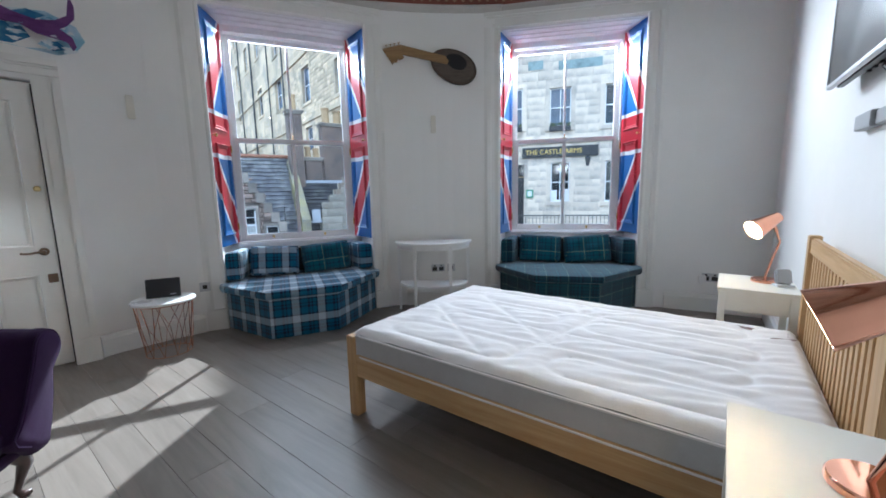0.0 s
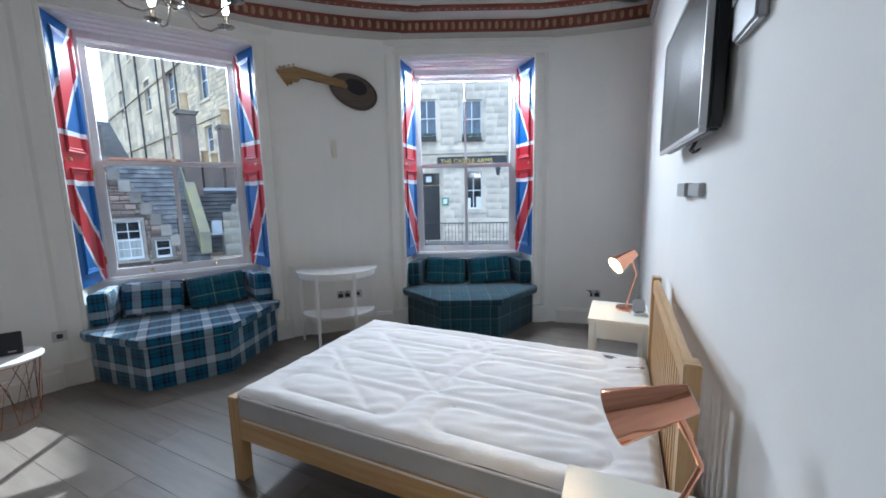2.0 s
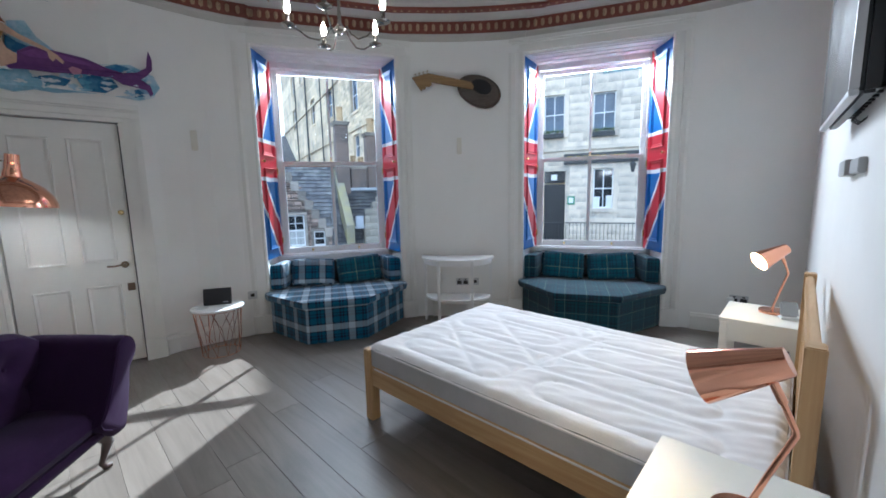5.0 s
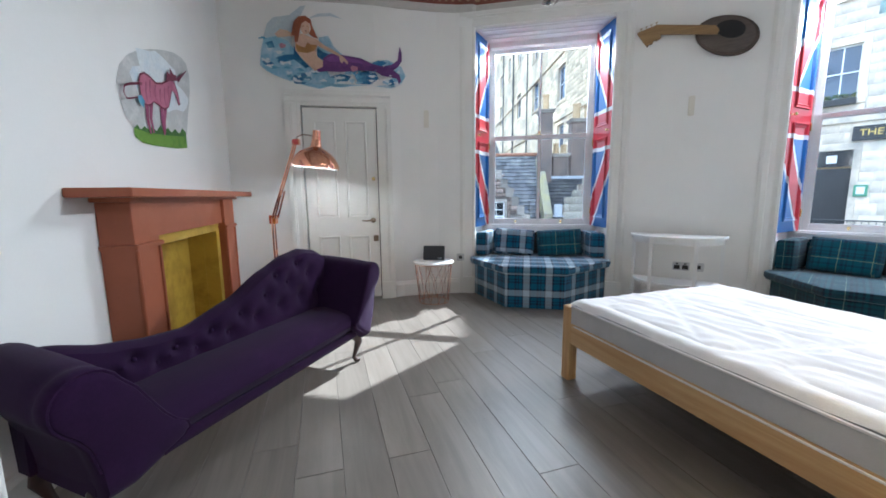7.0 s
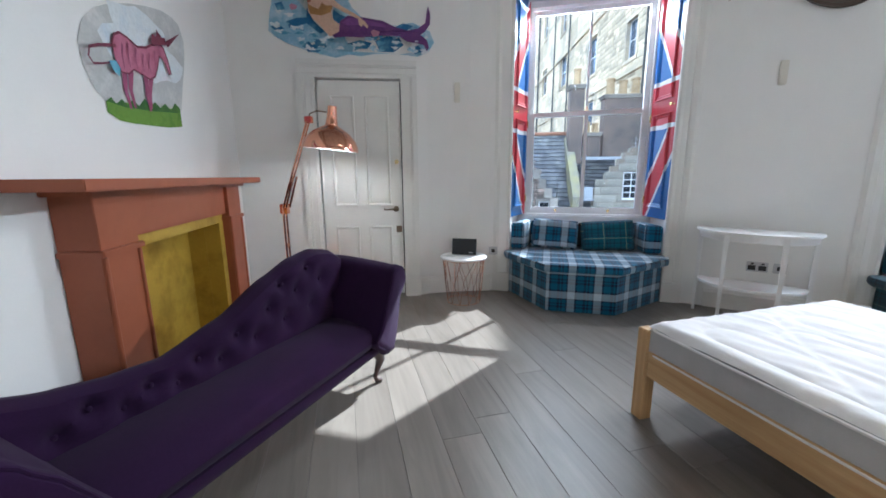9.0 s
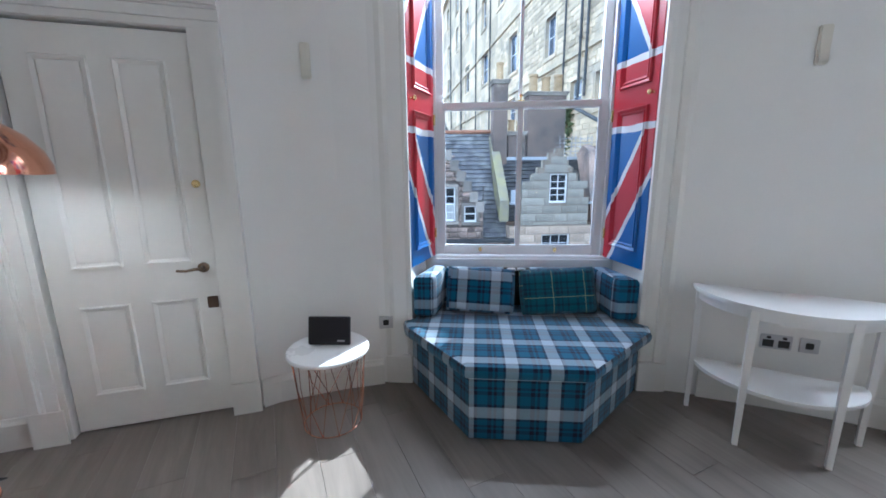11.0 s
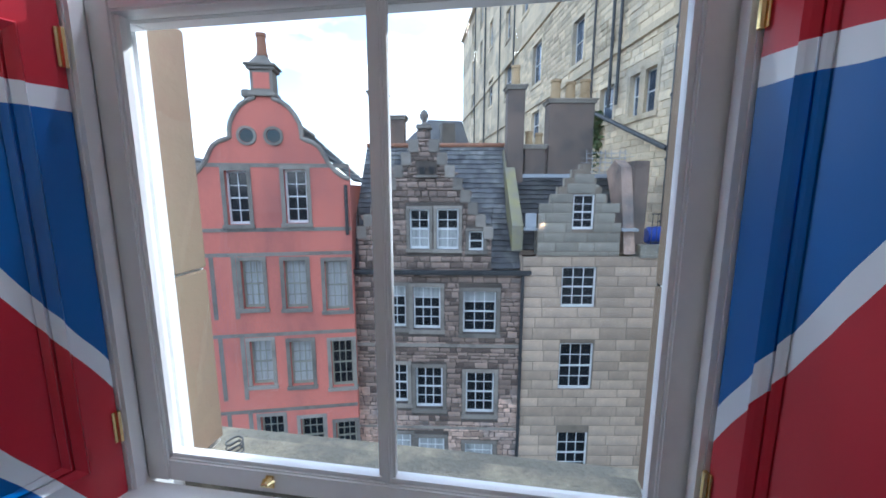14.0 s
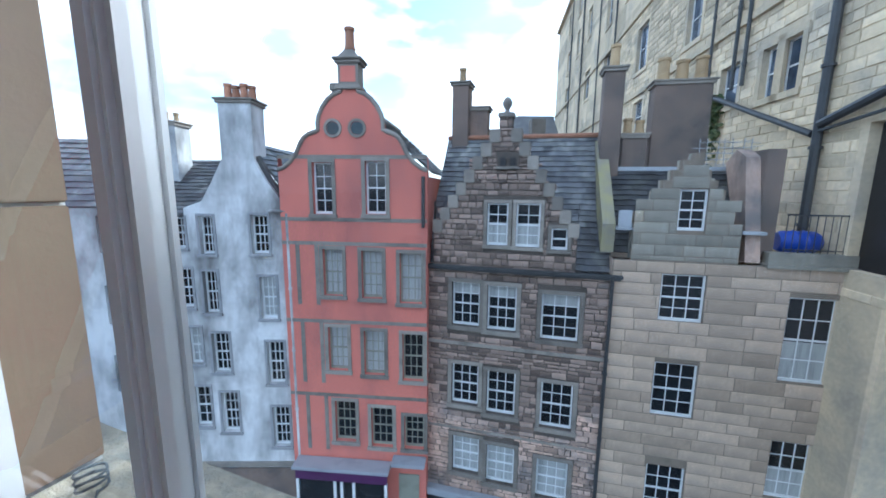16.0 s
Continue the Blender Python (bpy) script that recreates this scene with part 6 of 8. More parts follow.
def slates(house, quad, mat=SLATE, w=0.24, h=0.17, seed=1, limit=0, name="slate"):
    """Overlapping slates on a roof plane: quad of (x, y, z), lower left, lower right, upper right, upper left."""
    rnd = random.Random(seed)
    A, Bq, C, D = (Vector(q) for q in quad)
    rows = max(2, int((D - A).length / h))
    bm = bmesh.new()
    nrm = (Bq - A).cross(D - A).normalized()
    if nrm.y > 0:
        nrm = -nrm
    if nrm.z < 0:
        nrm = -nrm
    base = [bm.verts.new(v - nrm * 0.02) for v in (A, Bq, C, D)]
    bm.faces.new(base)
    for r in range(rows):
        t0, t1 = r / rows, min(1.0, (r + 1.25) / rows)
        l0, r0 = A.lerp(D, t0), Bq.lerp(C, t0)
        l1, r1 = A.lerp(D, t1), Bq.lerp(C, t1)
        L = (r0 - l0).length
        n = max(1, int(L / w))
        off = 0.5 * (r % 2)
        for i in range(n + 1):
            s0, s1 = (i - off) / n, (i + 1 - off) / n
            s0, s1 = max(0, s0), min(1, s1)
            if s1 - s0 < 0.02:
                continue
            e = 0.008 / max(L, 0.1)
            lift = 0.030 + rnd.uniform(0, 0.022)
            d = (l1 - l0).normalized() * rnd.uniform(-0.012, 0.012)
            p = [l0.lerp(r0, s0 + e) + nrm * lift + d, l0.lerp(r0, s1 - e) + nrm * lift + d, l1.lerp(r1, s1 - e) + nrm * 0.002, l1.lerp(r1, s0 + e) + nrm * 0.002]
            q = [p[0] - nrm * 0.026, p[1] - nrm * 0.026]
            v = [bm.verts.new(x) for x in p + q]
            bm.faces.new(v[:4])
            bm.faces.new((v[4], v[5], v[1], v[0]))
    o = mesh_ob(name + "s", bm, mat, house)
    return tagged(o, kind="stuff")


def roofs_plain(house, quad, mat, name="roof"):
    bm = bmesh.new()
    bm.faces.new([bm.verts.new(v) for v in quad])
    part(name, bm, mat, house)


def gutter(house, x0, x1, z, y=-0.06, mat=PIPE):
    bm = bmesh.new()
    tube(bm, [(x0, y, z), (x1, y, z)], 0.05, 8)
    part("gutter", bm, mat, house)


def pipe(house, x, z0, z1, y=-0.08, r=0.045, mat=PIPE):
    bm = bmesh.new()
    tube(bm, [(x, y, z0), (x, y, z1)], r, 8)
    for k in range(int((z1 - z0) / 1.8)):
        z = z0 + 0.6 + k * 1.8
        tube(bm, [(x, y, z), (x, y, z + 0.07)], r * 1.35, 8)
    part("downpipe", bm, mat, house)


def crow_steps(x0, x1, z0, zt, steps, cap):
    """Outline of a crow-stepped gable from its right foot up and down to its left foot."""
    mid = (x0 + x1) / 2
    pts = []
    for i in range(steps):
        x = x1 - (x1 - mid - cap) * i / (steps)
        xn = x1 - (x1 - mid - cap) * (i + 1) / (steps)
        z = z0 + (zt - z0) * (i + 1) / (steps + 1)
        pts += [(x, z), (xn, z)]
    pts.append((mid + cap, zt))
    left = [(2 * mid - x, z) for x, z in pts][::-1]
    return pts + left


def gable_clip(pts):
    def inside(x, z):
        c = False
        n = len(pts)
        for i in range(n):
            (xa, za), (xb, zb) = pts[i], pts[(i + 1) % n]
            if (za > z) != (zb > z) and x < (xb - xa) * (z - za) / (zb - za) + xa:
                c = not c
        return c
    return inside


def shell(house, x0, x1, depth, z0, z1, mat):
    """Sides and back of a house."""
    bm = bmesh.new()
    for q in (((x0, 0, z0), (x0, depth, z0), (x0, depth, z1), (x0, 0, z1)), ((x1, 0, z0), (x1, 0, z1), (x1, depth, z1), (x1, depth, z0)),
              ((x0, depth, z0), (x1, depth, z0), (x1, depth, z1), (x0, depth, z1)), ((x0, 0.3, z1), (x1, 0.3, z1), (x1, depth, z1), (x0, depth, z1))):
        bm.faces.new([bm.verts.new(v) for v in q])
    part("side_wall", bm, mat, house)


def stone_house():
    m = plane_frame((-14.0, 4.75), 66)
    h = thing("rubble_stone_house", m, "dark rubble stone townhouse with a crow-stepped gable", "building", "street houses")
    x0, x1 = -0.88, 4.05
    zb = GROUND_Z
    wins = [(-0.02, -2.52, 0.74, -1.29), (0.95, -2.56, 1.72, -1.32), (2.36, -2.66, 3.29, -1.43),
            (0.0, -4.85, 0.76, -3.64), (1.0, -5.0, 1.78, -3.72), (2.46, -5.15, 3.28, -3.85),
            (0.05, -7.0, 0.83, -5.85), (1.05, -7.15, 1.83, -5.95), (2.45, -7.3, 3.28, -6.1)]
    bm = bmesh.new()
    grid_wall(bm, x0, x1, zb, -0.85, wins)
    part("wall", bm, MORTAR, h)
    for i, w in enumerate(wins):
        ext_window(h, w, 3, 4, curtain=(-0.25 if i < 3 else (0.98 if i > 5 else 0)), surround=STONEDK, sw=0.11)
    course_blocks(h, x0, x1, -7.6, -0.9, [(a - 0.115, e - 0.12, c + 0.115, g + 0.11) for a, e, c, g in wins], STONE, h=(0.09, 0.20), w=(0.12, 0.42), proud=0.035, gap=0.016, seed=4, rough=0.016)
    # gable front
    outline = [(0.35 - 0.85, -0.84), (3.05, -0.84)] + crow_steps(-0.55, 3.12, 0.0, 2.95, 8, 0.16)
    gw = [(0.88, -0.24, 1.42, 0.85), (1.62, -0.25, 2.22, 0.86), (2.5, -0.28, 2.9, 0.26), (1.17, 1.78, 1.31, 1.98), (1.42, 1.78, 1.56, 1.98)]
    bm = bmesh.new()
    slab(bm, [(p[0], p[1]) for p in outline], 0.235, 0.35)
    part("gable_backing", bm, STONEDK, h)
    ins = gable_clip(outline)
    bm = bmesh.new()
    steps = [(-0.55, 0.328, -0.341, 0.656), (-0.55, 0.656, -0.132, 0.87), (2.911, 0.328, 3.12, 0.656), (2.702, 0.656, 3.12, 0.87)]
    grid_wall(bm, -0.55, 3.12, -0.84, 0.87, gw[:3] + steps, 0.16)
    part("gable_wall", bm, MORTAR, h)
    course_blocks(h, -0.55, 3.12, -0.84, 3.0, [(a - 0.09, e - 0.09, c + 0.09, g + 0.09) for a, e, c, g in gw[:3]] + [(1.1, 1.7, 1.62, 2.02)], STONE,
                  h=(0.08, 0.18), w=(0.11, 0.38), proud=0.035, gap=0.016, seed=9, keep=lambda x, z: ins(x, z), rough=0.012, name="gable_stone")
    for w in gw[:3]:
        ext_window(h, w, 2 if w[0] < 2.4 else 1, 4 if w[0] < 2.4 else 2, curtain=0.5 if w[0] < 2.4 else 0, surround=STONEDK, sw=0.085, depth=0.10)
    bm = bmesh.new()
    slab(bm, [(2.702, 0.871)] + [p for p in crow_steps(-0.55, 3.12, 0.0, 2.95, 8, 0.16) if p[1] > 0.9] + [(-0.132, 0.871)], 0.0, 0.234)
    part("gable_core", bm, MORTAR, h)
    # no holes here: black blocks stand in for the darkness inside the vents
    for w in gw[3:]:
        part("vent_opening", B(w[0], w[2], -0.05, -0.001, w[1], w[3]), BLACK, h)
    part("vent_ledge", B(1.08, 1.66, -0.14, -0.001, 1.69, 1.76, 0.01), STONEDK, h)
    # crow-step caps
    mid = (-0.55 + 3.12) / 2
    n, cap = 8, 0.16
    for sgn in (-1, 1):
        for i in range(n):
            half = 1.835
            o = half - (half - cap) * i / n
            i2 = half - (half - cap) * (i + 1) / n
            z = 0.0 + 2.95 * (i + 1) / (n + 1)
            a, c = sorted((mid + sgn * o, mid + sgn * i2))
            part("crow_step", B(a - 0.03, c + 0.03, -0.05, 0.37, z - 0.28, z + 0.05, 0.015), STONEDK, h)
    part("crow_step", B(mid - 0.2, mid + 0.2, -0.05, 0.37, 2.95, 3.06, 0.02), STONEDK, h)
    bm = bmesh.new()
    lathe(bm, [(0.08, 3.06), (0.05, 3.14), (0.11, 3.24), (0.12, 3.32), (0.07, 3.42), (0, 3.46)], 12, Matrix.Translation((mid, 0.15, 0)))
    part("finial", bm, STONEDK, h, smooth=True)
    # roof behind, ridge, eaves
    e0, r0 = -0.85, 2.75
    slates(h, [(-0.95, 0.30, e0), (4.0, 0.30, e0), (4.0, 2.5, r0), (-0.8, 2.5, r0)], seed=2)
    bm = bmesh.new()
    tube(bm, [(-0.8, 2.5, r0 + 0.03), (4.0, 2.5, r0 + 0.03)], 0.075, 8)
    part("ridge_tiles", bm, TERRA, h, "red clay ridge tiles")
    bm = bmesh.new()
    box(bm, x0 - 0.05, x1 + 0.1, -0.16, 0.25, -0.94, -0.86, 0.01)
    box(bm, x0 - 0.05, x1 + 0.15, -0.20, -0.10, -0.90, -0.80, 0.02)
    part("eaves_gutter", bm, PIPE, h)
    box_b = bmesh.new()
    box(box_b, x0, x1, -0.05, 0.03, -3.06, -2.97)
    box(box_b, x0, x1, -0.05, 0.03, -5.62, -5.55)
    part("string_course", box_b, STONEDK, h)
    pipe(h, 3.98, zb, -0.9)
    shell(h, x0, x1, 5, zb, -0.86, STONE)
    bm = bmesh.new()
    box(bm, -0.7, 2.6, -0.30, -0.05, -7.72, -7.50, 0.02)
    part("shop_fascia", bm, LEAD, h, "grey shop cornice")
    part("shop_board", B(-0.6, 2.5, -0.24, -0.06, -8.1, -7.73, 0.01), SIGNBLK, h)
    chimney("chimney_stack", m, -0.65, -0.15, 2.3, 2.95, 1.6, 4.45, RENDER, 1, BUFFPOT, "tall brown rendered chimney with one pot above the rubble house")
    chimney("chimney_stack", m, -0.14, 0.42, 2.6, 3.1, 1.6, 3.75, STONE, 0, BUFFPOT, "low stone chimney block above the rubble house")
    return m


def pink_house():
    m = plane_frame((-14.9, 0.0), 76)
    h = thing("pink_house", m, "salmon pink harled townhouse with a curved gable and grey stone dressings", "building", "street houses")
    x0, x1, zb = 0.2, 4.15, GROUND_Z
    wins = [(1.12, 0.50, 1.64, 1.84), (2.53, 0.52, 3.07, 1.88),
            (1.32, -1.72, 1.85, -0.44), (2.38, -1.76, 2.94, -0.46), (3.42, -1.86, 4.02, -0.50),
            (1.38, -3.9, 1.93, -2.63), (2.40, -3.98, 2.97, -2.70), (3.48, -4.1, 4.06, -2.74),
            (1.50, -6.1, 2.10, -4.84), (2.56, -6.2, 3.18, -4.98), (3.52, -6.2, 4.08, -5.18)]
    bm = bmesh.new()
    grid_wall(bm, x0, x1, zb, 1.99, wins + [(x0, 1.5, 0.67, 1.99), (3.67, 1.5, x1, 1.99)])
    part("wall", bm, PINK, h)
    for i, w in enumerate(wins):
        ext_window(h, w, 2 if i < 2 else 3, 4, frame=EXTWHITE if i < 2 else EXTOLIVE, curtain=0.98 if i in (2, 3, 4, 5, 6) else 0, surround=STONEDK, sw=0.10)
    # curved gable outline
    right = [(4.15, 1.62), (3.98, 1.68), (3.80, 1.82), (3.62, 2.05), (3.50, 2.30), (3.42, 2.42), (3.28, 2.52), (3.10, 2.58), (3.02, 2.62), (3.02, 2.78),
             (2.98, 2.98), (2.88, 3.18), (2.74, 3.36), (2.58, 3.48), (2.40, 3.55), (2.36, 3.66)]
    mid = 2.17
    left = [(2 * mid - x, z) for x, z in right][::-1]
    bm = bmesh.new()
    slab(bm, [(0.67, 1.99), (3.67, 1.99)] + [p for p in right if p[1] > 1.99] + [p for p in left if p[1] > 1.99], 0.0, 0.30)
    slab(bm, [(3.67, 1.5), (x1, 1.5)] + [p for p in right if p[1] < 1.99] + [(3.67, 1.99)], 0.0, 0.30)
    slab(bm, [(x0, 1.5), (0.67, 1.5), (0.67, 1.99)] + [p for p in left if p[1] < 1.99], 0.0, 0.30)
    part("gable", bm, PINK, h)
    bm = bmesh.new()
    for side in (right, left):
        tube(bm, [(x, 0.0, z + 0.03) for x, z in side], 0.058, 8)
    part("gable_coping", bm, STONEDK, h)
    for cx in (1.72, 2.35):
        bm = bmesh.new()
        open_lathe(bm, [(0.235, -0.03), (0.235, 0.03)], 0.065, 28, Matrix.Translation((cx, -0.01, 2.69)) @ Matrix.Rotation(radians(90), 4, "X"))
        part("round_window_surround", bm, STONEDK, h)
        bm = bmesh.new()
        lathe(bm, [(0.16, 0.004), (0.16, 0.012), (0, 0.013)], 28, Matrix.Translation((cx, 0.0, 2.69)) @ Matrix.Rotation(radians(90), 4, "X"))
        part("pane", bm, DARKGLASS, h)
    # stone bands
    bm = bmesh.new()
    for z in (1.98, 0.36, -0.28, -2.46, -4.66):
        box(bm, x0, x1, -0.012, -0.001, z - 0.05, z + 0.05)
    for z0, z1, xs in ((-2.0, -0.28, (0.62, 1.15)), (-4.3, -2.46, (0.66, 1.2)), (-6.4, -4.66, (0.7, 1.25))):
        for x in xs:
            box(bm, x - 0.055, x + 0.055, -0.010, -0.001, z0, z1)
    part("stone_band", bm, STONEDK, h)
    # pedestal and pot on top
    bm = bmesh.new()
    box(bm, mid - 0.50, mid - 0.28, -0.02, 0.28, 3.60, 3.78, 0.02)
    box(bm, mid - 0.32, mid + 0.32, -0.10, 0.42, 3.62, 3.72, 0.02)
    box(bm, mid - 0.26, mid + 0.26, -0.06, 0.38, 3.72, 4.22, 0.01)
    box(bm, mid - 0.32, mid + 0.32, -0.12, 0.44, 4.22, 4.30, 0.02)
    box(bm, mid - 0.37, mid + 0.37, -0.17, 0.49, 4.30, 4.36, 0.02)
    lathe(bm, [(0.36, 4.36), (0.15, 4.58), (0.13, 4.6)], 4, Matrix.Translation((mid, 0.16, 0)) @ Matrix.Rotation(radians(45), 4, "Z"))
    part("pedestal", bm, STONEDK, h)
    part("pedestal_panel", B(mid - 0.19, mid + 0.19, -0.068, -0.061, 3.79, 4.16), PINK, h)
    bm = bmesh.new()
    pot(bm, mid, 0.16, 4.58, 0.52, 0.12)
    part("chimney_pot", bm, TERRA, h, smooth=True)
    # roof behind
    r = 3.45
    slates(h, [(x1 + 0.1, 0.28, 1.6), (x1 + 0.1, 6.5, 1.6), (mid, 6.5, r), (mid, 0.28, r)], seed=5, w=0.28, h=0.2)
    slates(h, [(x0 - 0.1, 6.5, 1.6), (x0 - 0.1, 0.28, 1.6), (mid, 0.28, r), (mid, 6.5, r)], seed=6, w=0.28, h=0.2)
    bm = bmesh.new()
    for k in range(26):
        box(bm, mid - 0.06, mid + 0.06, 0.5 + k * 0.23, 0.64 + k * 0.23, r - 0.02, r + 0.09, 0.01)
    tagged(part("ridge_stone", bm, STONEDK, h), kind="stuff")
    shell(h, x0, x1, 6.5, zb, 1.5, PINK)
    pipe(h, 4.05, 0.2, 1.5, y=-0.05)
    # shop front
    bm = bmesh.new()
    box(bm, 0.35, 3.15, -0.55, -0.02, -6.72, -6.62, 0.02)
    box(bm, 3.2, 4.15, -0.45, -0.02, -6.50, -6.40, 0.02)
    part("shop_canopy", bm, LEAD, h, "grey lead canopy")
    bm = bmesh.new()
    box(bm, 0.45, 3.1, -0.50, -0.40, -7.02, -6.73, 0.01)
    part("shop_board", bm, SIGNPURPLE, h, "purple shop board")
    bm = bmesh.new()
    for x in (0.45, 1.55, 1.75, 2.1, 3.02):
        box(bm, x, x + 0.08, -0.48, -0.38, GROUND_Z + 0.15, -7.03, 0.005)
    box(bm, 0.45, 3.1, -0.47, -0.39, GROUND_Z + 0.15, GROUND_Z + 0.6)
    box(bm, 0.54, 3.01, -0.46, -0.40, -7.9, -7.86)
    part("shop_frame", bm, EXTWHITE, h)
    bm = bmesh.new()
    box(bm, 0.5, 3.05, -0.44, -0.43, GROUND_Z + 0.5, -7.04)
    part("shop_glass", bm, DARKGLASS, h)
    letters(h, "SHOP", (0.72, -0.50, -8.12), 0.17, EXTWHITE)
    part("shop_door", B(3.35, 3.95, -0.05, -0.01, GROUND_Z + 0.1, -7.0, 0.01), EXTOLIVE, h)
    return m


def letters(parent, text, loc, size, mat, label=""):
    cu = bpy.data.curves.new("letters", "FONT")
    cu.body = text
    cu.size = size
    cu.extrude = 0.006
    ob = new("letters_tmp", cu)
    dg = bpy.context.evaluated_depsgraph_get()
    me = bpy.data.meshes.new_from_object(ob.evaluated_get(dg))
    bpy.data.objects.remove(ob)
    me.transform(Matrix.Rotation(radians(90), 4, "X"))
    me.materials.clear()
    me.materials.append(mat)
    o = new("lettering", me)
    o.parent = parent
    o.location = loc
    return tagged(o, label) if label else o


def white_house():
    m = plane_frame((-15.2, -1.6), 82)
    h = thing("white_house", m, "stained white harled townhouse with a steep gable", "building", "street houses")
    x0, x1, zb = -1.75, 2.0, GROUND_Z
    wins = [(-1.14, -0.49, -0.82, 0.36), (-0.42, -0.64, -0.05, 0.40), (0.97, -0.62, 1.42, 0.44),
            (-1.16, -2.16, -0.75, -1.05), (-0.45, -2.32, -0.06, -1.12), (1.10, -2.48, 1.55, -1.27),
            (-1.02, -3.85, -0.65, -2.75), (-0.36, -4.1, 0.12, -2.92), (1.18, -4.45, 1.65, -3.17),
            (-1.02, -5.8, -0.55, -4.55), (-0.24, -5.98, 0.24, -4.73), (1.22, -6.45, 1.70, -5.18)]
    bm = bmesh.new()
    grid_wall(bm, x0, x1, zb, 0.45, wins)
    part("wall", bm, WHAR, h)
    for i, w in enumerate(wins):
        ext_window(h, w, 2 if i % 3 == 0 else 3, 4, surround=LEADSTONE, sw=0.07, curtain=0.98 if i in (5, 6) else 0)
    out = [(-0.80, 0.451), (2.0, 0.451), (2.0, 0.62), (1.45, 1.35), (1.15, 1.95), (0.35, 1.95), (0.0, 1.3), (-0.30, 0.8), (-0.80, 0.62)]
    bm = bmesh.new()
    slab(bm, out, 0.0, 0.4)
    part("gable", bm, WHAR, h)
    bm = bmesh.new()
    tube(bm, [(2.03, 0.2, 0.62), (1.48, 0.2, 1.37), (1.17, 0.2, 1.98)], 0.10, 6)
    tube(bm, [(-0.83, 0.2, 0.62), (-0.32, 0.2, 0.83), (-0.02, 0.2, 1.33), (0.33, 0.2, 1.98)], 0.06, 6)
    part("gable_coping", bm, SLATE, h)
    chimney("chimney_stack", m, 0.33, 1.18, -0.01, 0.75, 1.8, 3.45, WHAR, 4, TERRA, "white harled chimney with four red clay pots", ph=0.42, pr=0.10)
    slates(h, [(2.1, 0.38, 0.55), (2.1, 5.5, 0.55), (0.9, 5.5, 2.4), (0.9, 0.38, 2.4)], seed=11)
    slates(h, [(-1.9, 0.05, 0.45), (-0.3, 0.05, 0.45), (-0.3, 2.2, 2.0), (-1.9, 2.2, 2.0)], seed=12)
    shell(h, x0, x1, 5.5, zb, 0.44, WHAR)
    chimney("chimney_stack", m, -3.4, -1.6, 1.2, 1.9, 0.0, 3.05, WHAR, 6, BUFFPOT, "long white harled chimney with a row of pots", ph=0.3, pr=0.07)
    gutter(h, x0, -0.8, 0.42)
    gutter(h, 1.5, 2.2, 0.55, mat=WHAR)
    pipe(h, 1.98, zb, 0.5, mat=WHAR, r=0.05)
    bm = bmesh.new()
    box(bm, x0, x1, -0.06, 0.0, -7.1, -6.95)
    part("string_course", bm, STONEDK, h)
    part("shop_front", B(x0 + 0.8, x1 - 0.1, -0.05, -0.005, GROUND_Z + 0.2, -7.15, 0.01), RENDER, h)
    # further houses down the street
    far = thing("far_white_house", plane_frame((-15.5, -6.2), 88), "pale harled house further down the street", "building", "street houses")
    wf = [(a + 0.6 * 0, e, c, g) for a, e, c, g in ((0.4, -0.6, 0.9, 0.4), (1.6, -0.6, 2.1, 0.4), (0.4, -2.6, 0.9, -1.5), (1.6, -2.6, 2.1, -1.5), (0.4, -4.6, 0.9, -3.5), (1.6, -4.6, 2.1, -3.5))]
    bm = bmesh.new()
    grid_wall(bm, -3.0, 2.75, zb, 0.6, wf)
    part("wall", bm, WHAR, far)
    for w in wf:
        ext_window(far, w, 2, 4)
    slates(far, [(-3.0, 0.0, 0.6), (2.75, 0.0, 0.6), (2.75, 2.5, 2.6), (-3.0, 2.5, 2.6)], seed=13, w=0.35, h=0.25)
    shell(far, -3.0, 2.75, 5, zb, 0.6, WHAR)
    return m


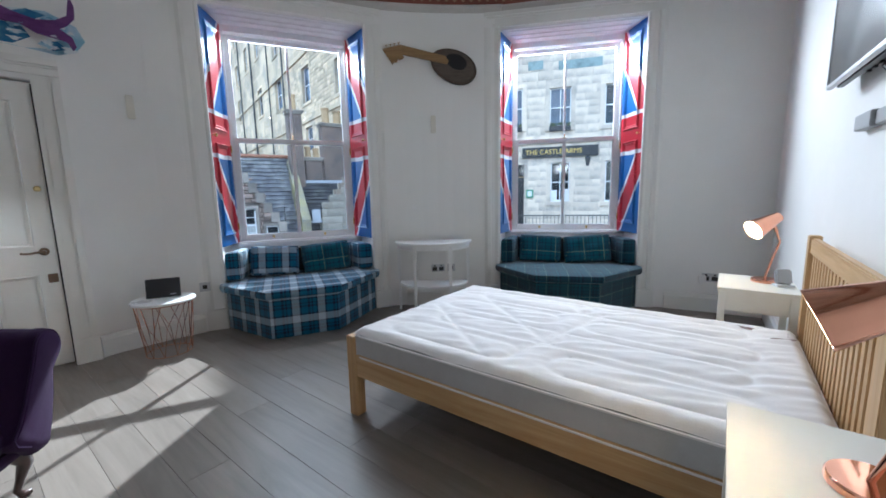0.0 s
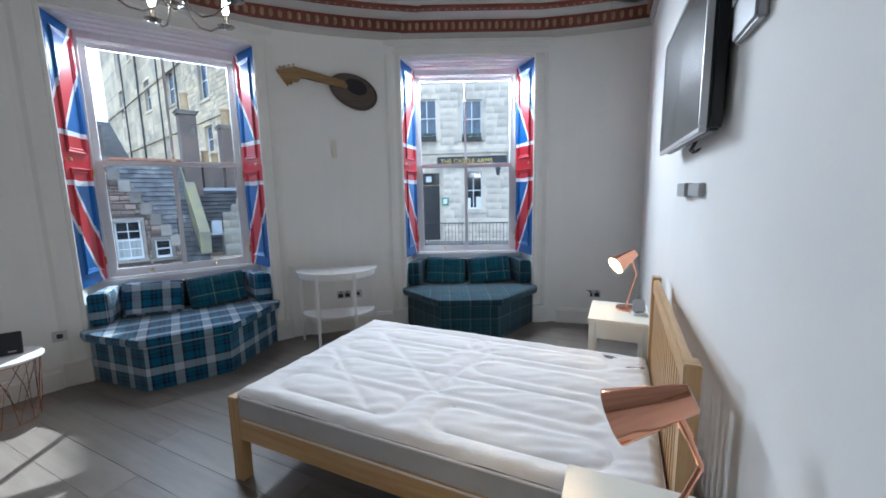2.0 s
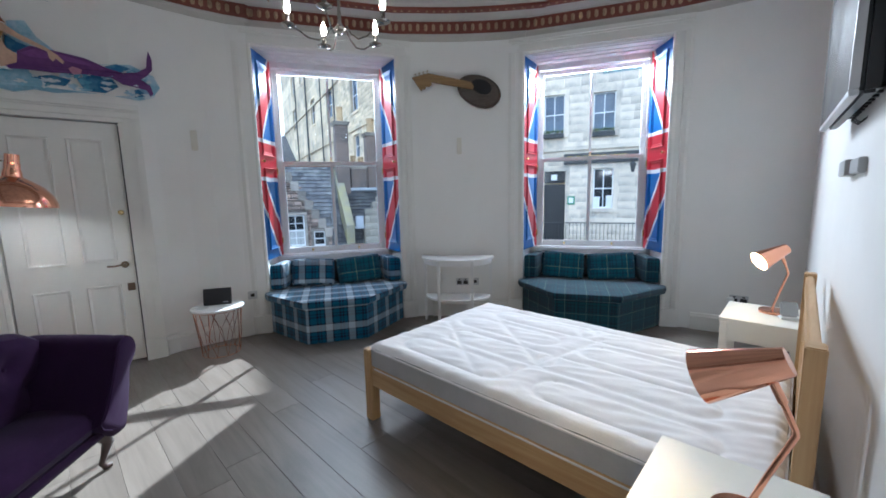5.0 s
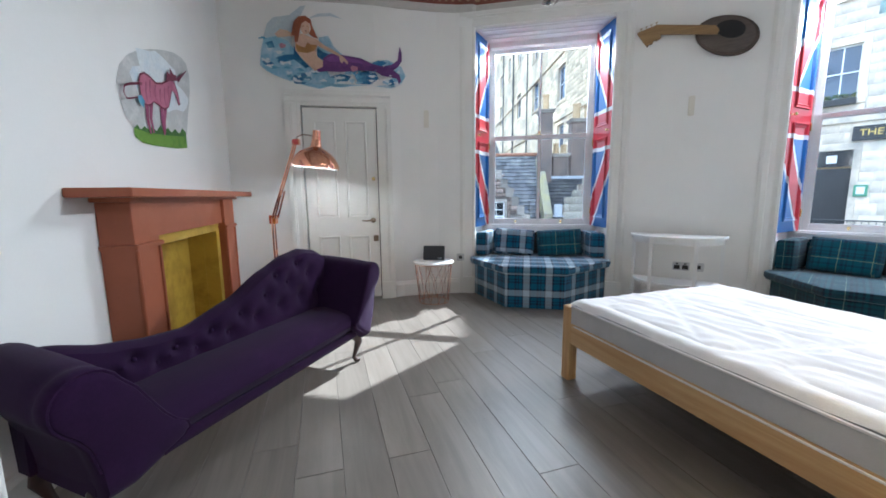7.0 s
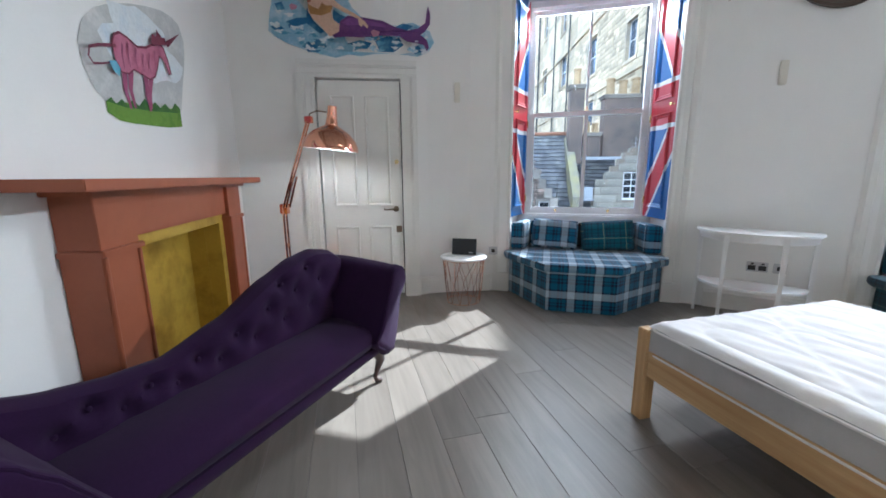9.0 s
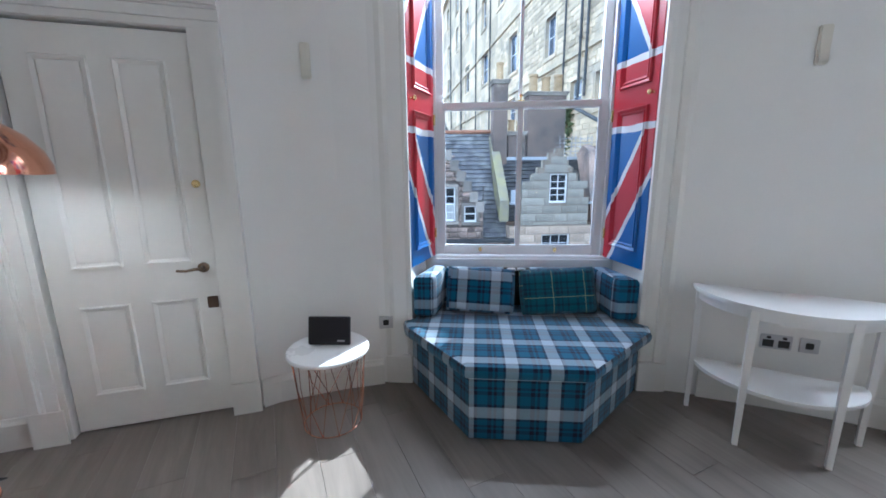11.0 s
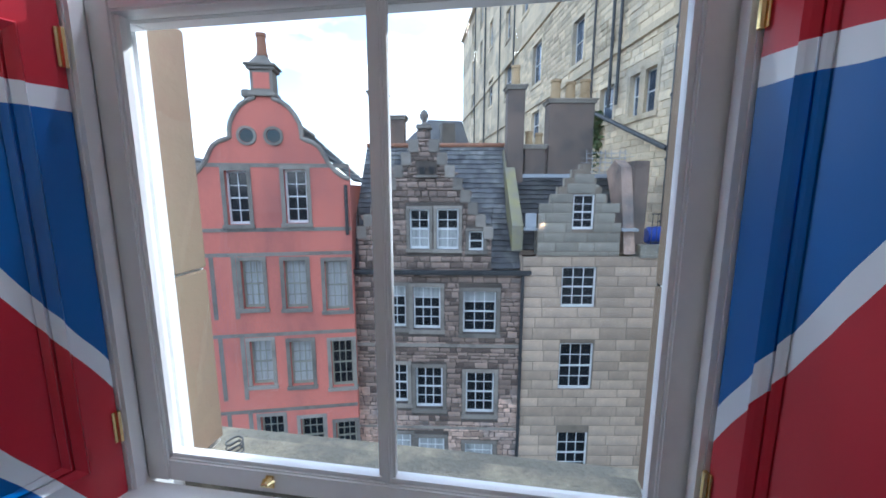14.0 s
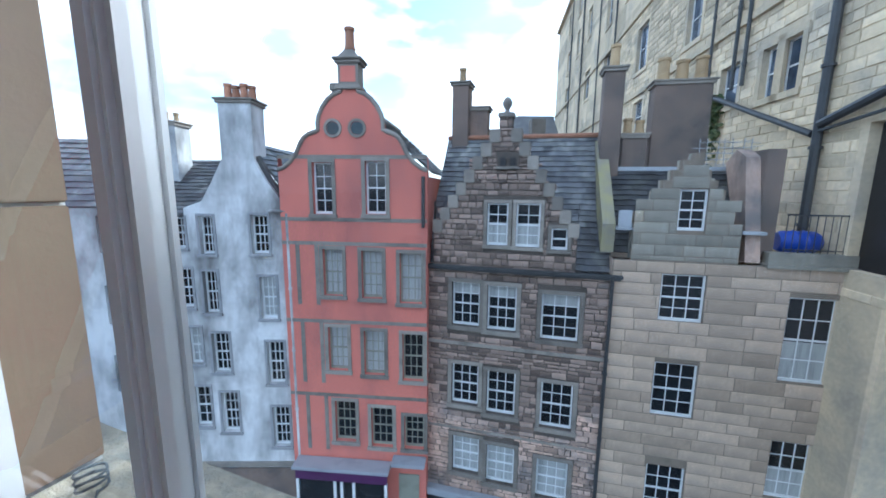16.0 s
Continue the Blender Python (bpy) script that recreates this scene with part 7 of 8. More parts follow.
def ashlar_house():
    m = plane_frame((-12.0, 9.3), 68)
    h = thing("ashlar_house", m, "grey-buff ashlar townhouse with a small stepped gable", "building", "street houses")
    x0, x1, zb = -1.0, 7.2, GROUND_Z
    wins = [(0.10, -1.87, 1.05, -0.72), (0.14, -4.33, 1.10, -2.93), (0.20, -7.1, 1.1, -5.7),
            (2.72, -3.10, 3.95, -1.10), (2.82, -6.1, 3.9, -4.6), (4.9, -3.1, 6.1, -1.1), (4.9, -6.2, 6.1, -4.6)]
    bm = bmesh.new()
    grid_wall(bm, x0, x1, zb, -0.42, wins)
    part("wall", bm, JOINT, h)
    for i, w in enumerate(wins):
        ext_window(h, w, 3 if w[0] < 2 else 4, 4, curtain=0.45 if i in (3, 4) else 0, depth=0.10)
    course_blocks(h, x0 + 0.01, x1, -7.6, -0.44, wins, ASHLAR, h=(0.26, 0.34), w=(0.5, 1.15), proud=0.014, gap=0.014, seed=21)
    # small gable
    out = [(-0.62, -0.419), (1.62, -0.419), (1.62, 0.45), (1.50, 0.45), (1.50, 0.72), (1.36, 0.72), (1.36, 0.98), (1.20, 0.98), (1.20, 1.24), (1.04, 1.24), (1.04, 1.50),
           (0.88, 1.50), (0.88, 1.75), (0.70, 1.75), (0.70, 2.05), (0.50, 2.05), (0.50, 1.9), (0.28, 1.9), (0.28, 1.68), (0.10, 1.68), (0.10, 1.45), (-0.08, 1.45), (-0.08, 1.2),
           (-0.26, 1.2), (-0.26, 0.95), (-0.44, 0.95), (-0.44, 0.7), (-0.62, 0.7)]
    gw = (0.30, 0.31, 0.88, 1.25)
    ins = gable_clip(out)
    bm = bmesh.new()
    slab(bm, out, 0.20, 0.36)
    part("gable_backing", bm, ASHLARGREY, h)
    bm = bmesh.new()
    grid_wall(bm, -0.62, 1.62, -0.419, 0.44, [gw], 0.14)
    part("gable_wall", bm, JOINT, h)
    course_blocks(h, -0.62, 1.62, -0.41, 2.06, [gw], ASHLARGREY, h=(0.25, 0.27), w=(0.4, 0.8), proud=0.01, gap=0.014, seed=22, keep=lambda x, z: ins(x, z), name="gable_stone")
    bm = bmesh.new()
    pieces = [(-0.62, 0.299, 0.441, 0.7), (0.881, 1.62, 0.441, 0.45), (0.881, 1.36, 0.45, 0.98), (-0.44, 0.299, 0.7, 0.95), (-0.26, 0.299, 0.95, 1.2), (0.881, 1.2, 0.98, 1.24),
              (-0.08, 1.04, 1.251, 1.45), (0.10, 0.88, 1.45, 1.68), (0.28, 0.70, 1.68, 1.9), (0.50, 0.70, 1.9, 2.05)]
    for a, c, e, g in pieces:
        box(bm, a, c, 0.0, 0.199, e, g)
    part("gable_upper", bm, JOINT, h)
    ext_window(h, gw, 2, 4, depth=0.09)
    slates(h, [(-1.05, 0.30, -0.3), (2.0, 0.30, -0.3), (2.0, 1.9, 1.75), (-1.0, 1.9, 1.75)], seed=23)
    bm = bmesh.new()
    box(bm, -1.05, 2.0, 1.82, 1.98, 1.72, 1.84, 0.02)
    box(bm, -0.98, -0.62, -0.04, 0.3, 0.28, 0.34, 0.01)
    box(bm, -0.95, -0.66, 0.0, 0.1, 0.34, 0.75, 0.02)
    box(bm, 1.63, 2.1, -0.03, 0.3, 0.26, 0.33, 0.01)
    part("lead_flashing", bm, LEAD, h)
    part("skew_wall", prism_yz(bmesh.new(), [(0.2, -0.3), (2.3, 1.6), (2.3, 2.6), (0.15, 0.4)], -1.28, -0.98), YELLOW, h, "yellow lichened skew wall")
    # terrace, railings and barrel
    bm = bmesh.new()
    box(bm, 2.15, x1, -0.10, 3.5, -0.46, -0.38, 0.01)
    box(bm, 2.2, x1, 0.0, 0.25, -0.38, -0.12, 0.01)
    part("terrace_edge", bm, ASHLARGREY, h)
    part("terrace_wall", prism_yz(bmesh.new(), [(0.0, -0.36), (0.35, -0.36), (1.5, 1.9), (1.0, 2.2), (0.55, 2.0)], 1.75, 2.05), STONE, h)
    part("buttress", B(2.06, 2.45, 0.35, 0.95, -0.36, 2.15, 0.02), RENDER, h)
    shell(h, x0, x1, 5, zb, -0.43, ASHLAR)
    rail = thing("terrace_railing", m, "black iron railing on the stone terrace", "railing")
    bm = bmesh.new()
    tube(bm, [(2.5, 0.12, 0.72), (x1, 0.12, 0.72)], 0.018, 6)
    tube(bm, [(2.5, 0.12, -0.05), (x1, 0.12, -0.05)], 0.012, 6)
    part("rail", bm, PIPE, rail)
    for k in range(34):
        part("baluster", tube(bmesh.new(), [(2.52 + k * 0.138, 0.12, -0.12), (2.52 + k * 0.138, 0.12, 0.74)], 0.010, 5), PIPE, rail)
    bar = thing("blue_barrel", m @ Matrix.Translation((3.1, 0.75, 0.06)), "blue plastic barrel lying on the terrace", "barrel")
    bm = bmesh.new()
    lathe(bm, [(0, -0.42), (0.20, -0.42), (0.25, -0.34), (0.26, -0.12), (0.275, -0.1), (0.26, -0.08), (0.26, 0.1), (0.275, 0.12), (0.26, 0.14), (0.25, 0.34), (0.20, 0.42), (0, 0.42)], 24,
          Matrix.Rotation(radians(90), 4, "Y"))
    part("drum", bm, BLUEPL, bar, smooth=True)
    # chimneys between the houses and behind
    chimney("chimney_stack", m, -1.22, -0.72, 1.75, 2.3, -0.3, 4.45, RENDER, 1, BUFFPOT, "narrow brown rendered chimney with a buff pot", ph=0.6, pr=0.13)
    chimney("chimney_stack", m, -0.62, 0.0, 2.0, 2.5, 1.0, 2.75, RENDER, 2, BUFFPOT, "low brown rendered chimney with two buff pots", ph=0.42, pr=0.12)
    chimney("chimney_stack", m, 0.15, 1.55, 2.2, 2.8, 1.0, 4.15, RENDER, 3, BUFFPOT, "broad brown rendered chimney with three clay pots", ph=0.62, pr=0.16)
    ant = thing("roof_aerials", m @ Matrix.Translation((1.9, 2.2, 0)), "tangle of thin grey roof aerials", "aerial")
    bm = bmesh.new()
    rnd = random.Random(8)
    for k in range(7):
        x = -0.5 + k * 0.2
        tube(bm, [(x, 0, 1.6), (x + rnd.uniform(-0.05, 0.05), 0, 2.6)], 0.010, 4)
        for j in range(5):
            z = 1.9 + j * 0.15
            tube(bm, [(x - 0.22, rnd.uniform(-0.1, 0.1), z), (x + 0.22, rnd.uniform(-0.1, 0.1), z + rnd.uniform(-0.03, 0.06))], 0.006, 4)
    tagged(part("aerial", bm, LEAD, ant), kind="stuff")
    return m


def prism_yz(bm, pts, x0, x1):
    """A polygon of (y, z) points between two x."""
    a = [bm.verts.new((x0, y, z)) for y, z in pts]
    c = [bm.verts.new((x1, y, z)) for y, z in pts]
    bm.faces.new(a)
    bm.faces.new(c[::-1])
    n = len(pts)
    for i in range(n):
        bm.faces.new((a[i], a[(i + 1) % n], c[(i + 1) % n], c[i]))
    return bm


def tenement():
    m = plane_frame((-16.5, 14.46), -17)      # x towards the room's side, the face looks to -y
    h = thing("tenement", m, "tall pale sandstone tenement behind the street houses", "building")
    W = [(-3.07, 3.82, -2.38, 5.2), (-3.85, 3.82, -3.13, 5.19), (1.61, 6.99, 2.81, 8.9), (7.23, 7.56, 8.83, 9.9), (7.23, 4.37, 8.69, 5.96), (-1.29, 3.98, -0.23, 5.26),
         (31.37, 14.0, 33.0, 16.2), (31.27, 10.01, 33.0, 12.41), (20.71, 8.93, 22.54, 11.36), (14.05, 8.32, 15.91, 10.7), (-7.6, -0.4, -6.1, 2.63)]
    W = [(-c, e, -a, g) for a, e, c, g in W]
    for x in (-33.0, -27.5, -22.5, -16.0, -11.5, -8.8):
        W += [(x, z, x + 1.4, z + 2.3) for z in (14.2, 18.0)] if x < -20 else [(x, z, x + 1.3, z + 2.2) for z in (12.6, 16.4)]
    for x in (-5.5, -2.8, 0.4, 3.2, 6.0):
        W += [(x, z, x + 1.2, z + 2.0) for z in (8.9, 12.6, 16.2)] if x > -2 else [(x, z, x + 1.2, z + 2.0) for z in (12.6, 16.2)]
    W = [w for i, w in enumerate(W) if not any(w[0] < q[2] + 0.2 and w[2] > q[0] - 0.2 and w[1] < q[3] + 0.2 and w[3] > q[1] - 0.2 for q in W[:i] if i > 10)]
    # unseen low end past xm and 3 m depth are shaped to let sunlight in
    x0, x1, xm, zt, zb = -41.0, 7.2, 2.0, 21.5, 10.45
    W = [(a, e, min(c, 7.05), g) for a, e, c, g in W if not (g > 10.2 and c > 1.9) and a < 7]
    bm = bmesh.new()
    grid_wall(bm, x0, xm, -9, zt, [w for w in W if w[2] < xm], 0.3)
    grid_wall(bm, xm, x1, -9, zb, [w for w in W if w[0] > xm], 0.3)
    part("wall", bm, TENE, h)
    for w in W:
        if w[3] < 3 and w[0] > 5:
            part("door", B(w[0], w[2], 0.22, 0.28, w[1], w[3], 0.01), BLACK, h, "dark double door")
            continue
        ext_window(h, w, 1, 2, depth=0.2, surround=TENE, sw=0.18, glass=SKYGLASS, bars=0.03)
    course_blocks(h, -12.0, x1, -1.0, 11.0, [(a - 0.19, e - 0.19, c + 0.19, g + 0.19) for a, e, c, g in W], TENE, h=(0.20, 0.32), w=(0.28, 0.80), proud=0.03, gap=0.022, seed=31, keep=lambda x, z: x < 1.9 or z < 9.9)
    bm = bmesh.new()
    box(bm, x0, x1, -0.12, 0.0, 6.25, 6.47)
    box(bm, x0, xm, -0.12, 0.0, 10.6, 10.82)
    box(bm, x0, xm, -0.35, 0.0, zt - 0.25, zt)
    box(bm, xm, x1, -0.08, 0.0, zb - 0.2, zb - 0.05)
    part("string_course", bm, TENE, h)
    for x, z0, z1, r in ((5.0, -2, zb - 0.3, 0.10), (1.2, 4.4, zt - 0.3, 0.06), (1.75, 4.4, zt - 0.3, 0.06), (-0.3, 4.7, zt - 0.3, 0.05), (-24.0, -2, zt - 0.3, 0.08), (-13.0, -2, zt - 0.3, 0.06), (-17.5, -2, zt - 0.3, 0.06), (-30.0, -2, zt - 0.3, 0.07)):
        pipe(h, x, z0, z1, y=-0.15, r=r)
    bm = bmesh.new()
    tube(bm, [(-0.3, -0.2, 4.6), (2.2, -0.2, 3.6), (4.9, -0.2, 2.55)], 0.08, 8)
    tube(bm, [(7.15, -0.2, 3.3), (7.1, -0.2, 3.3), (5.1, -0.2, 2.75)], 0.10, 8)
    tube(bm, [(7.15, -0.2, 2.85), (7.1, -0.2, 2.85), (5.1, -0.2, 2.6)], 0.04, 6)
    part("sloping_pipe", bm, PIPE, h)
    bm = bmesh.new()
    rnd = random.Random(12)
    for k in range(420):
        x, z = 0.35 + rnd.gauss(0, 0.18), 4.4 - abs(rnd.gauss(0, 0.9))
        s = rnd.uniform(0.03, 0.08)
        mm = Matrix.Translation((x, -0.06 - rnd.uniform(0, 0.15), z)) @ Euler((rnd.uniform(0, 6), rnd.uniform(0, 6), rnd.uniform(0, 6))).to_matrix().to_4x4()
        vs = [bm.verts.new(mm @ Vector(v)) for v in ((-s, 0, 0), (0, 0, -s * 1.6), (s, 0, 0), (0, 0.01, s * 1.6))]
        bm.faces.new(vs)
    vine = tagged(mesh_ob("wall_vine", bm, LEAF), "green creeper growing on the tenement wall", "plant", kind="stuff")
    vine.matrix_basis = m
    bm = bmesh.new()
    for q in (((x0, 0, -9), (x0, 3, -9), (x0, 3, zt), (x0, 0, zt)), ((xm, 0, zb), (xm, 0, zt), (xm, 3, zt), (xm, 3, zb)),
              ((x1, 0, -9), (x1, 0, zb), (x1, 14, zb), (x1, 14, -9)), ((xm, 0, zb), (x1, 0, zb), (x1, 14, zb), (xm, 14, zb))):
        bm.faces.new([bm.verts.new(v) for v in q])
    part("side_wall", bm, TENE, h)
    slates(h, [(x0, -0.1, zt), (xm, -0.1, zt), (xm, 3.0, zt + 1.6), (x0, 3.0, zt + 1.6)], seed=33, w=1.2, h=0.8)
    return m


def castle_building():
    m = plane_frame((-8.3, 15.6), 19)
    h = thing("pale_stone_pub", m, "pale sandstone pub building with a dark door", "building")
    W = [(1.64, 3.84, 2.47, 5.38), (-0.30, 3.9, 0.53, 5.48), (1.72, 0.78, 2.48, 2.40), (3.75, 3.8, 4.6, 5.35), (3.85, 0.75, 4.65, 2.4),
         (1.64, 7.4, 2.47, 9.0), (-0.30, 7.4, 0.53, 9.0), (1.64, 10.6, 2.47, 12.1), (-0.30, 10.6, 0.53, 12.1)]
    D = (-0.35, -0.6, 0.62, 2.37)
    x0, x1 = -1.9, 10.0
    bm = bmesh.new()
    # wall above 10.5 is unseen, added height that keeps sun off the bed
    grid_wall(bm, x0, x1, -1.6, 14.0, W + [D], 0.25)
    part("wall", bm, CASTLE, h)
    for i, w in enumerate(W):
        ext_window(h, w, 2, 2, surround=CASTLE, sw=0.16, curtain=0.0, glass=SKYGLASS if i < 2 else DARKGLASS, bars=0.035, depth=0.14)
    for w in W[:2]:
        bx = thing("window_box", m @ Matrix.Translation(((w[0] + w[2]) / 2, -0.12, w[1] - 0.02)), "dark window box with red and purple flowers on a stone sill", "planter", "window boxes")
        part("trough", B(-0.42, 0.42, -0.10, 0.10, -0.16, 0.02, 0.01), SIGNBLK, bx)
        bm = bmesh.new()
        rnd = random.Random(3)
        for k in range(120):
            p = Vector((rnd.uniform(-0.40, 0.40), rnd.uniform(-0.1, 0.08), 0.02 + rnd.uniform(0, 0.14)))
            mm = Matrix.Translation(p) @ Euler((rnd.uniform(0, 6), rnd.uniform(0, 6), 0)).to_matrix().to_4x4()
            bm.faces.new([bm.verts.new(mm @ Vector(v)) for v in ((-0.03, 0, 0), (0, 0.0, -0.03), (0.03, 0, 0), (0, 0.01, 0.035))])
        tagged(part("flowers", bm, LEAF, bx), kind="stuff")
    bm = bmesh.new()
    a, e, c, g = D
    box(bm, a, c, 0.14, 0.20, e, g - 0.55, 0.005)
    for k in range(4):
        box(bm, a + 0.08, c - 0.08, 0.125, 0.139, e + 0.15 + k * 0.52, e + 0.55 + k * 0.52, 0.004)
    part("door", bm, SIGNBLK, h, "black panelled door")
    part("fanlight", B(a, c, 0.15, 0.19, g - 0.5, g, 0.005), DARKGLASS, h)
    part("fanlight_sign", B((a + c) / 2 - 0.12, (a + c) / 2 + 0.12, 0.13, 0.149, g - 0.38, g - 0.14), EXTWHITE, h)
    bm = bmesh.new()
    for q in ((a - 0.16, a - 0.001), (c + 0.001, c + 0.16)):
        box(bm, q[0], q[1], -0.03, 0.05, e, g)
    box(bm, a - 0.16, c + 0.16, -0.03, 0.05, g + 0.001, g + 0.18)
    part("door_surround", bm, CASTLE, h)
    sg = thing("pub_sign", m @ Matrix.Translation((0.55, -0.08, 2.62)), "black fascia sign with gold lettering on pale sandstone", "sign")
    part("board", B(0, 3.0, -0.04, 0.07, 0, 0.42, 0.008), SIGNBLK, sg)
    letters(sg, "THE CASTLE ARMS", (0.14, -0.05, 0.13), 0.27, SIGNGOLD, "gold letters")
    bm = bmesh.new()
    box(bm, 0.72, 1.02, -0.08, 0.0, 0.95, 1.30, 0.01)
    part("menu_case", bm, EXTGREEN, h, "small green menu case")
    part("menu_sheet", B(0.78, 0.96, -0.088, -0.081, 1.02, 1.24), EXTWHITE, h)
    bm = bmesh.new()
    for q in ((1.74, 0.84, 1.98, 1.26), (2.22, 0.84, 2.44, 1.30)):
        box(bm, q[0], q[2], 0.10, 0.108, q[1], q[3])
    part("notice", bm, EXTWHITE, h, "white notices in the window")
    bm = bmesh.new()
    box(bm, x0, x1, -0.10, 0.0, 3.18, 3.34)
    box(bm, x0, x1, -0.10, 0.0, 6.75, 6.9)
    part("string_course", bm, CASTLE, h)
    bm = bmesh.new()
    for a2, c2, z in ((0.75, 1.35, 6.15), (1.95, 3.6, 6.05)):
        box(bm, a2, c2, -0.03, 0.0, z, z + 0.34)
    part("painted_lettering_panel", bm, GREYGREEN, h, "faded green painted panel")
    course_blocks(h, -1.9, 5.2, -0.5, 7.0, [(q[0] - 0.17, q[1] - 0.17, q[2] + 0.17, q[3] + 0.19) for q in W + [D]] + [(0.5, 2.55, 3.6, 3.1), (0.7, 0.93, 1.05, 1.32), (-7, 3.17, 10, 3.35), (-7, 6.74, 10, 7)], CASTLE,
                  h=(0.26, 0.36), w=(0.4, 0.9), proud=0.014, gap=0.010, seed=41)
    bm = bmesh.new()
    for q in (((x0, 0, 14.0), (x1, 0, 14.0), (x1, 9, 14.0), (x0, 9, 14.0)), ((x0, 0, -1.6), (x0, 9, -1.6), (x0, 9, 14.0), (x0, 0, 14.0)), ((x1, 0, -1.6), (x1, 0, 14.0), (x1, 9, 14.0), (x1, 9, -1.6))):
        bm.faces.new([bm.verts.new(v) for v in q])
    part("side_wall", bm, CASTLE, h)
    lamp = thing("wall_lantern", m @ Matrix.Translation((3.15, -0.35, 2.35)), "black iron lantern on a wall bracket", "lantern")
    bm = bmesh.new()
    tube(bm, [(0, 0.34, 0.25), (0, 0.1, 0.35), (0, 0.0, 0.30)], 0.015, 6)
    lathe(bm, [(0.05, -0.16), (0.10, 0.12), (0.13, 0.13), (0.03, 0.26), (0, 0.27)], 6)
    part("frame", bm, PIPE, lamp)
    # pavement, road on the high terrace and its railing
    # terrace at street level in front of the building
    pv = bmesh.new()
    box(pv, -0.9, 11.0, -1.6, 0.0, -1.62, -0.62)
    o = tagged(mesh_ob("pavement", pv, PAVE), "grey stone pavement", "pavement", kind="structure")
    o.matrix_basis = m
    rd = bmesh.new()
    box(rd, -0.9, 11.0, -6.3, -1.601, -1.62, -0.74)
    o = tagged(mesh_ob("road", rd, ASPHALT), "grey asphalt road", "road", kind="structure")
    o.matrix_basis = m
    r = thing("street_railing", m @ Matrix.Translation((0, -1.75, 0)), "black iron street railing", "railing")
    bm = bmesh.new()
    tube(bm, [(-0.9, 0, 0.30), (9.0, 0, 0.30)], 0.020, 6)
    tube(bm, [(-0.9, 0, -0.55), (9.0, 0, -0.55)], 0.016, 6)
    part("rail", bm, PIPE, r)
    first = None
    for k in range(73):
        if first is None:
            first = part("baluster", tube(bmesh.new(), [(0, 0, -0.73), (0, 0, 0.32)], 0.010, 5), PIPE, r)
            first.location = (-0.9, 0, 0)
        else:
            o = new("baluster", first.data)
            o.parent = r
            o.location = (-0.9 + k * 0.136, 0, 0)


SIGNPURPLE = surf("sign_purple", (0.08, 0.02, 0.09), 0.5, vary=0.1)
LEADSTONE = surf("grey_stone_trim", (0.33, 0.33, 0.34), 0.85, vary=0.15)
ASHLARGREY = surf("ashlar_grey", (0.35, 0.32, 0.26), 0.85, vary=0.22, scale=1.1, grain=12, bump=0.5, dist=0.01, second=(0.19, 0.175, 0.15), rand=0.22, amount=0.8)
BLUEPL = surf("blue_plastic", (0.01, 0.06, 0.42), 0.35, vary=0.05)
# blue-grey base colour puts the sky's reflection into the pane
SKYGLASS = surf("pane_painted_sky_reflection", (0.10, 0.13, 0.18), 0.05, vary=0.3, scale=1.2, bump=0.02)
LEAF = surf("leaf_green", (0.06, 0.10, 0.035), 0.7, vary=0.3, scale=8, second=(0.16, 0.13, 0.03))
EXTGREEN = surf("green_paint", (0.10, 0.30, 0.18), 0.5)
GREYGREEN = surf("faded_green_paint", (0.28, 0.36, 0.35), 0.7, vary=0.2)
stone_house()
pink_house()
white_house()
ashlar_house()
tenement()
castle_building()


def build_ground():
    bm = bmesh.new()
    n = 60
    R = 2500.0
    ring = [bm.verts.new((R * math.cos(2 * math.pi * i / n), R * math.sin(2 * math.pi * i / n), GROUND_Z)) for i in range(n)]
    bm.faces.new(ring)
    tagged(mesh_ob("ground", bm, ASPHALT), "dark asphalt street and ground", "ground", kind="structure")
    bm = bmesh.new()
    box(bm, -13.9, -11.4, -14, 9, GROUND_Z, GROUND_Z + 0.14, 0.02)
    o = tagged(mesh_ob("pavement", bm, PAVE), "grey stone pavement along the house fronts", "pavement", kind="structure")
    # the house's own outer face below the windows
    far = thing("distant_castle_rock_roofs", plane_frame((-38.0, 10.0), 80), "grey slate roof and battlements of a distant building", "building")
    bm = bmesh.new()
    box(bm, 1.5, 9, 0, 8, GROUND_Z, 4.6)
    for k in range(4):
        box(bm, 1.6 + k * 1.0, 2.2 + k * 1.0, 0, 0.6, 4.6, 5.3)
    box(bm, 6.0, 7.2, 0.4, 1.8, 4.6, 7.2)
    part("wall", bm, STONEDK, far)
    roofs_plain(far, ((1.5, 0.8, 4.5), (9, 0.8, 4.5), (9, 5, 8.2), (5.5, 5, 8.2)), SLATE)


build_ground()


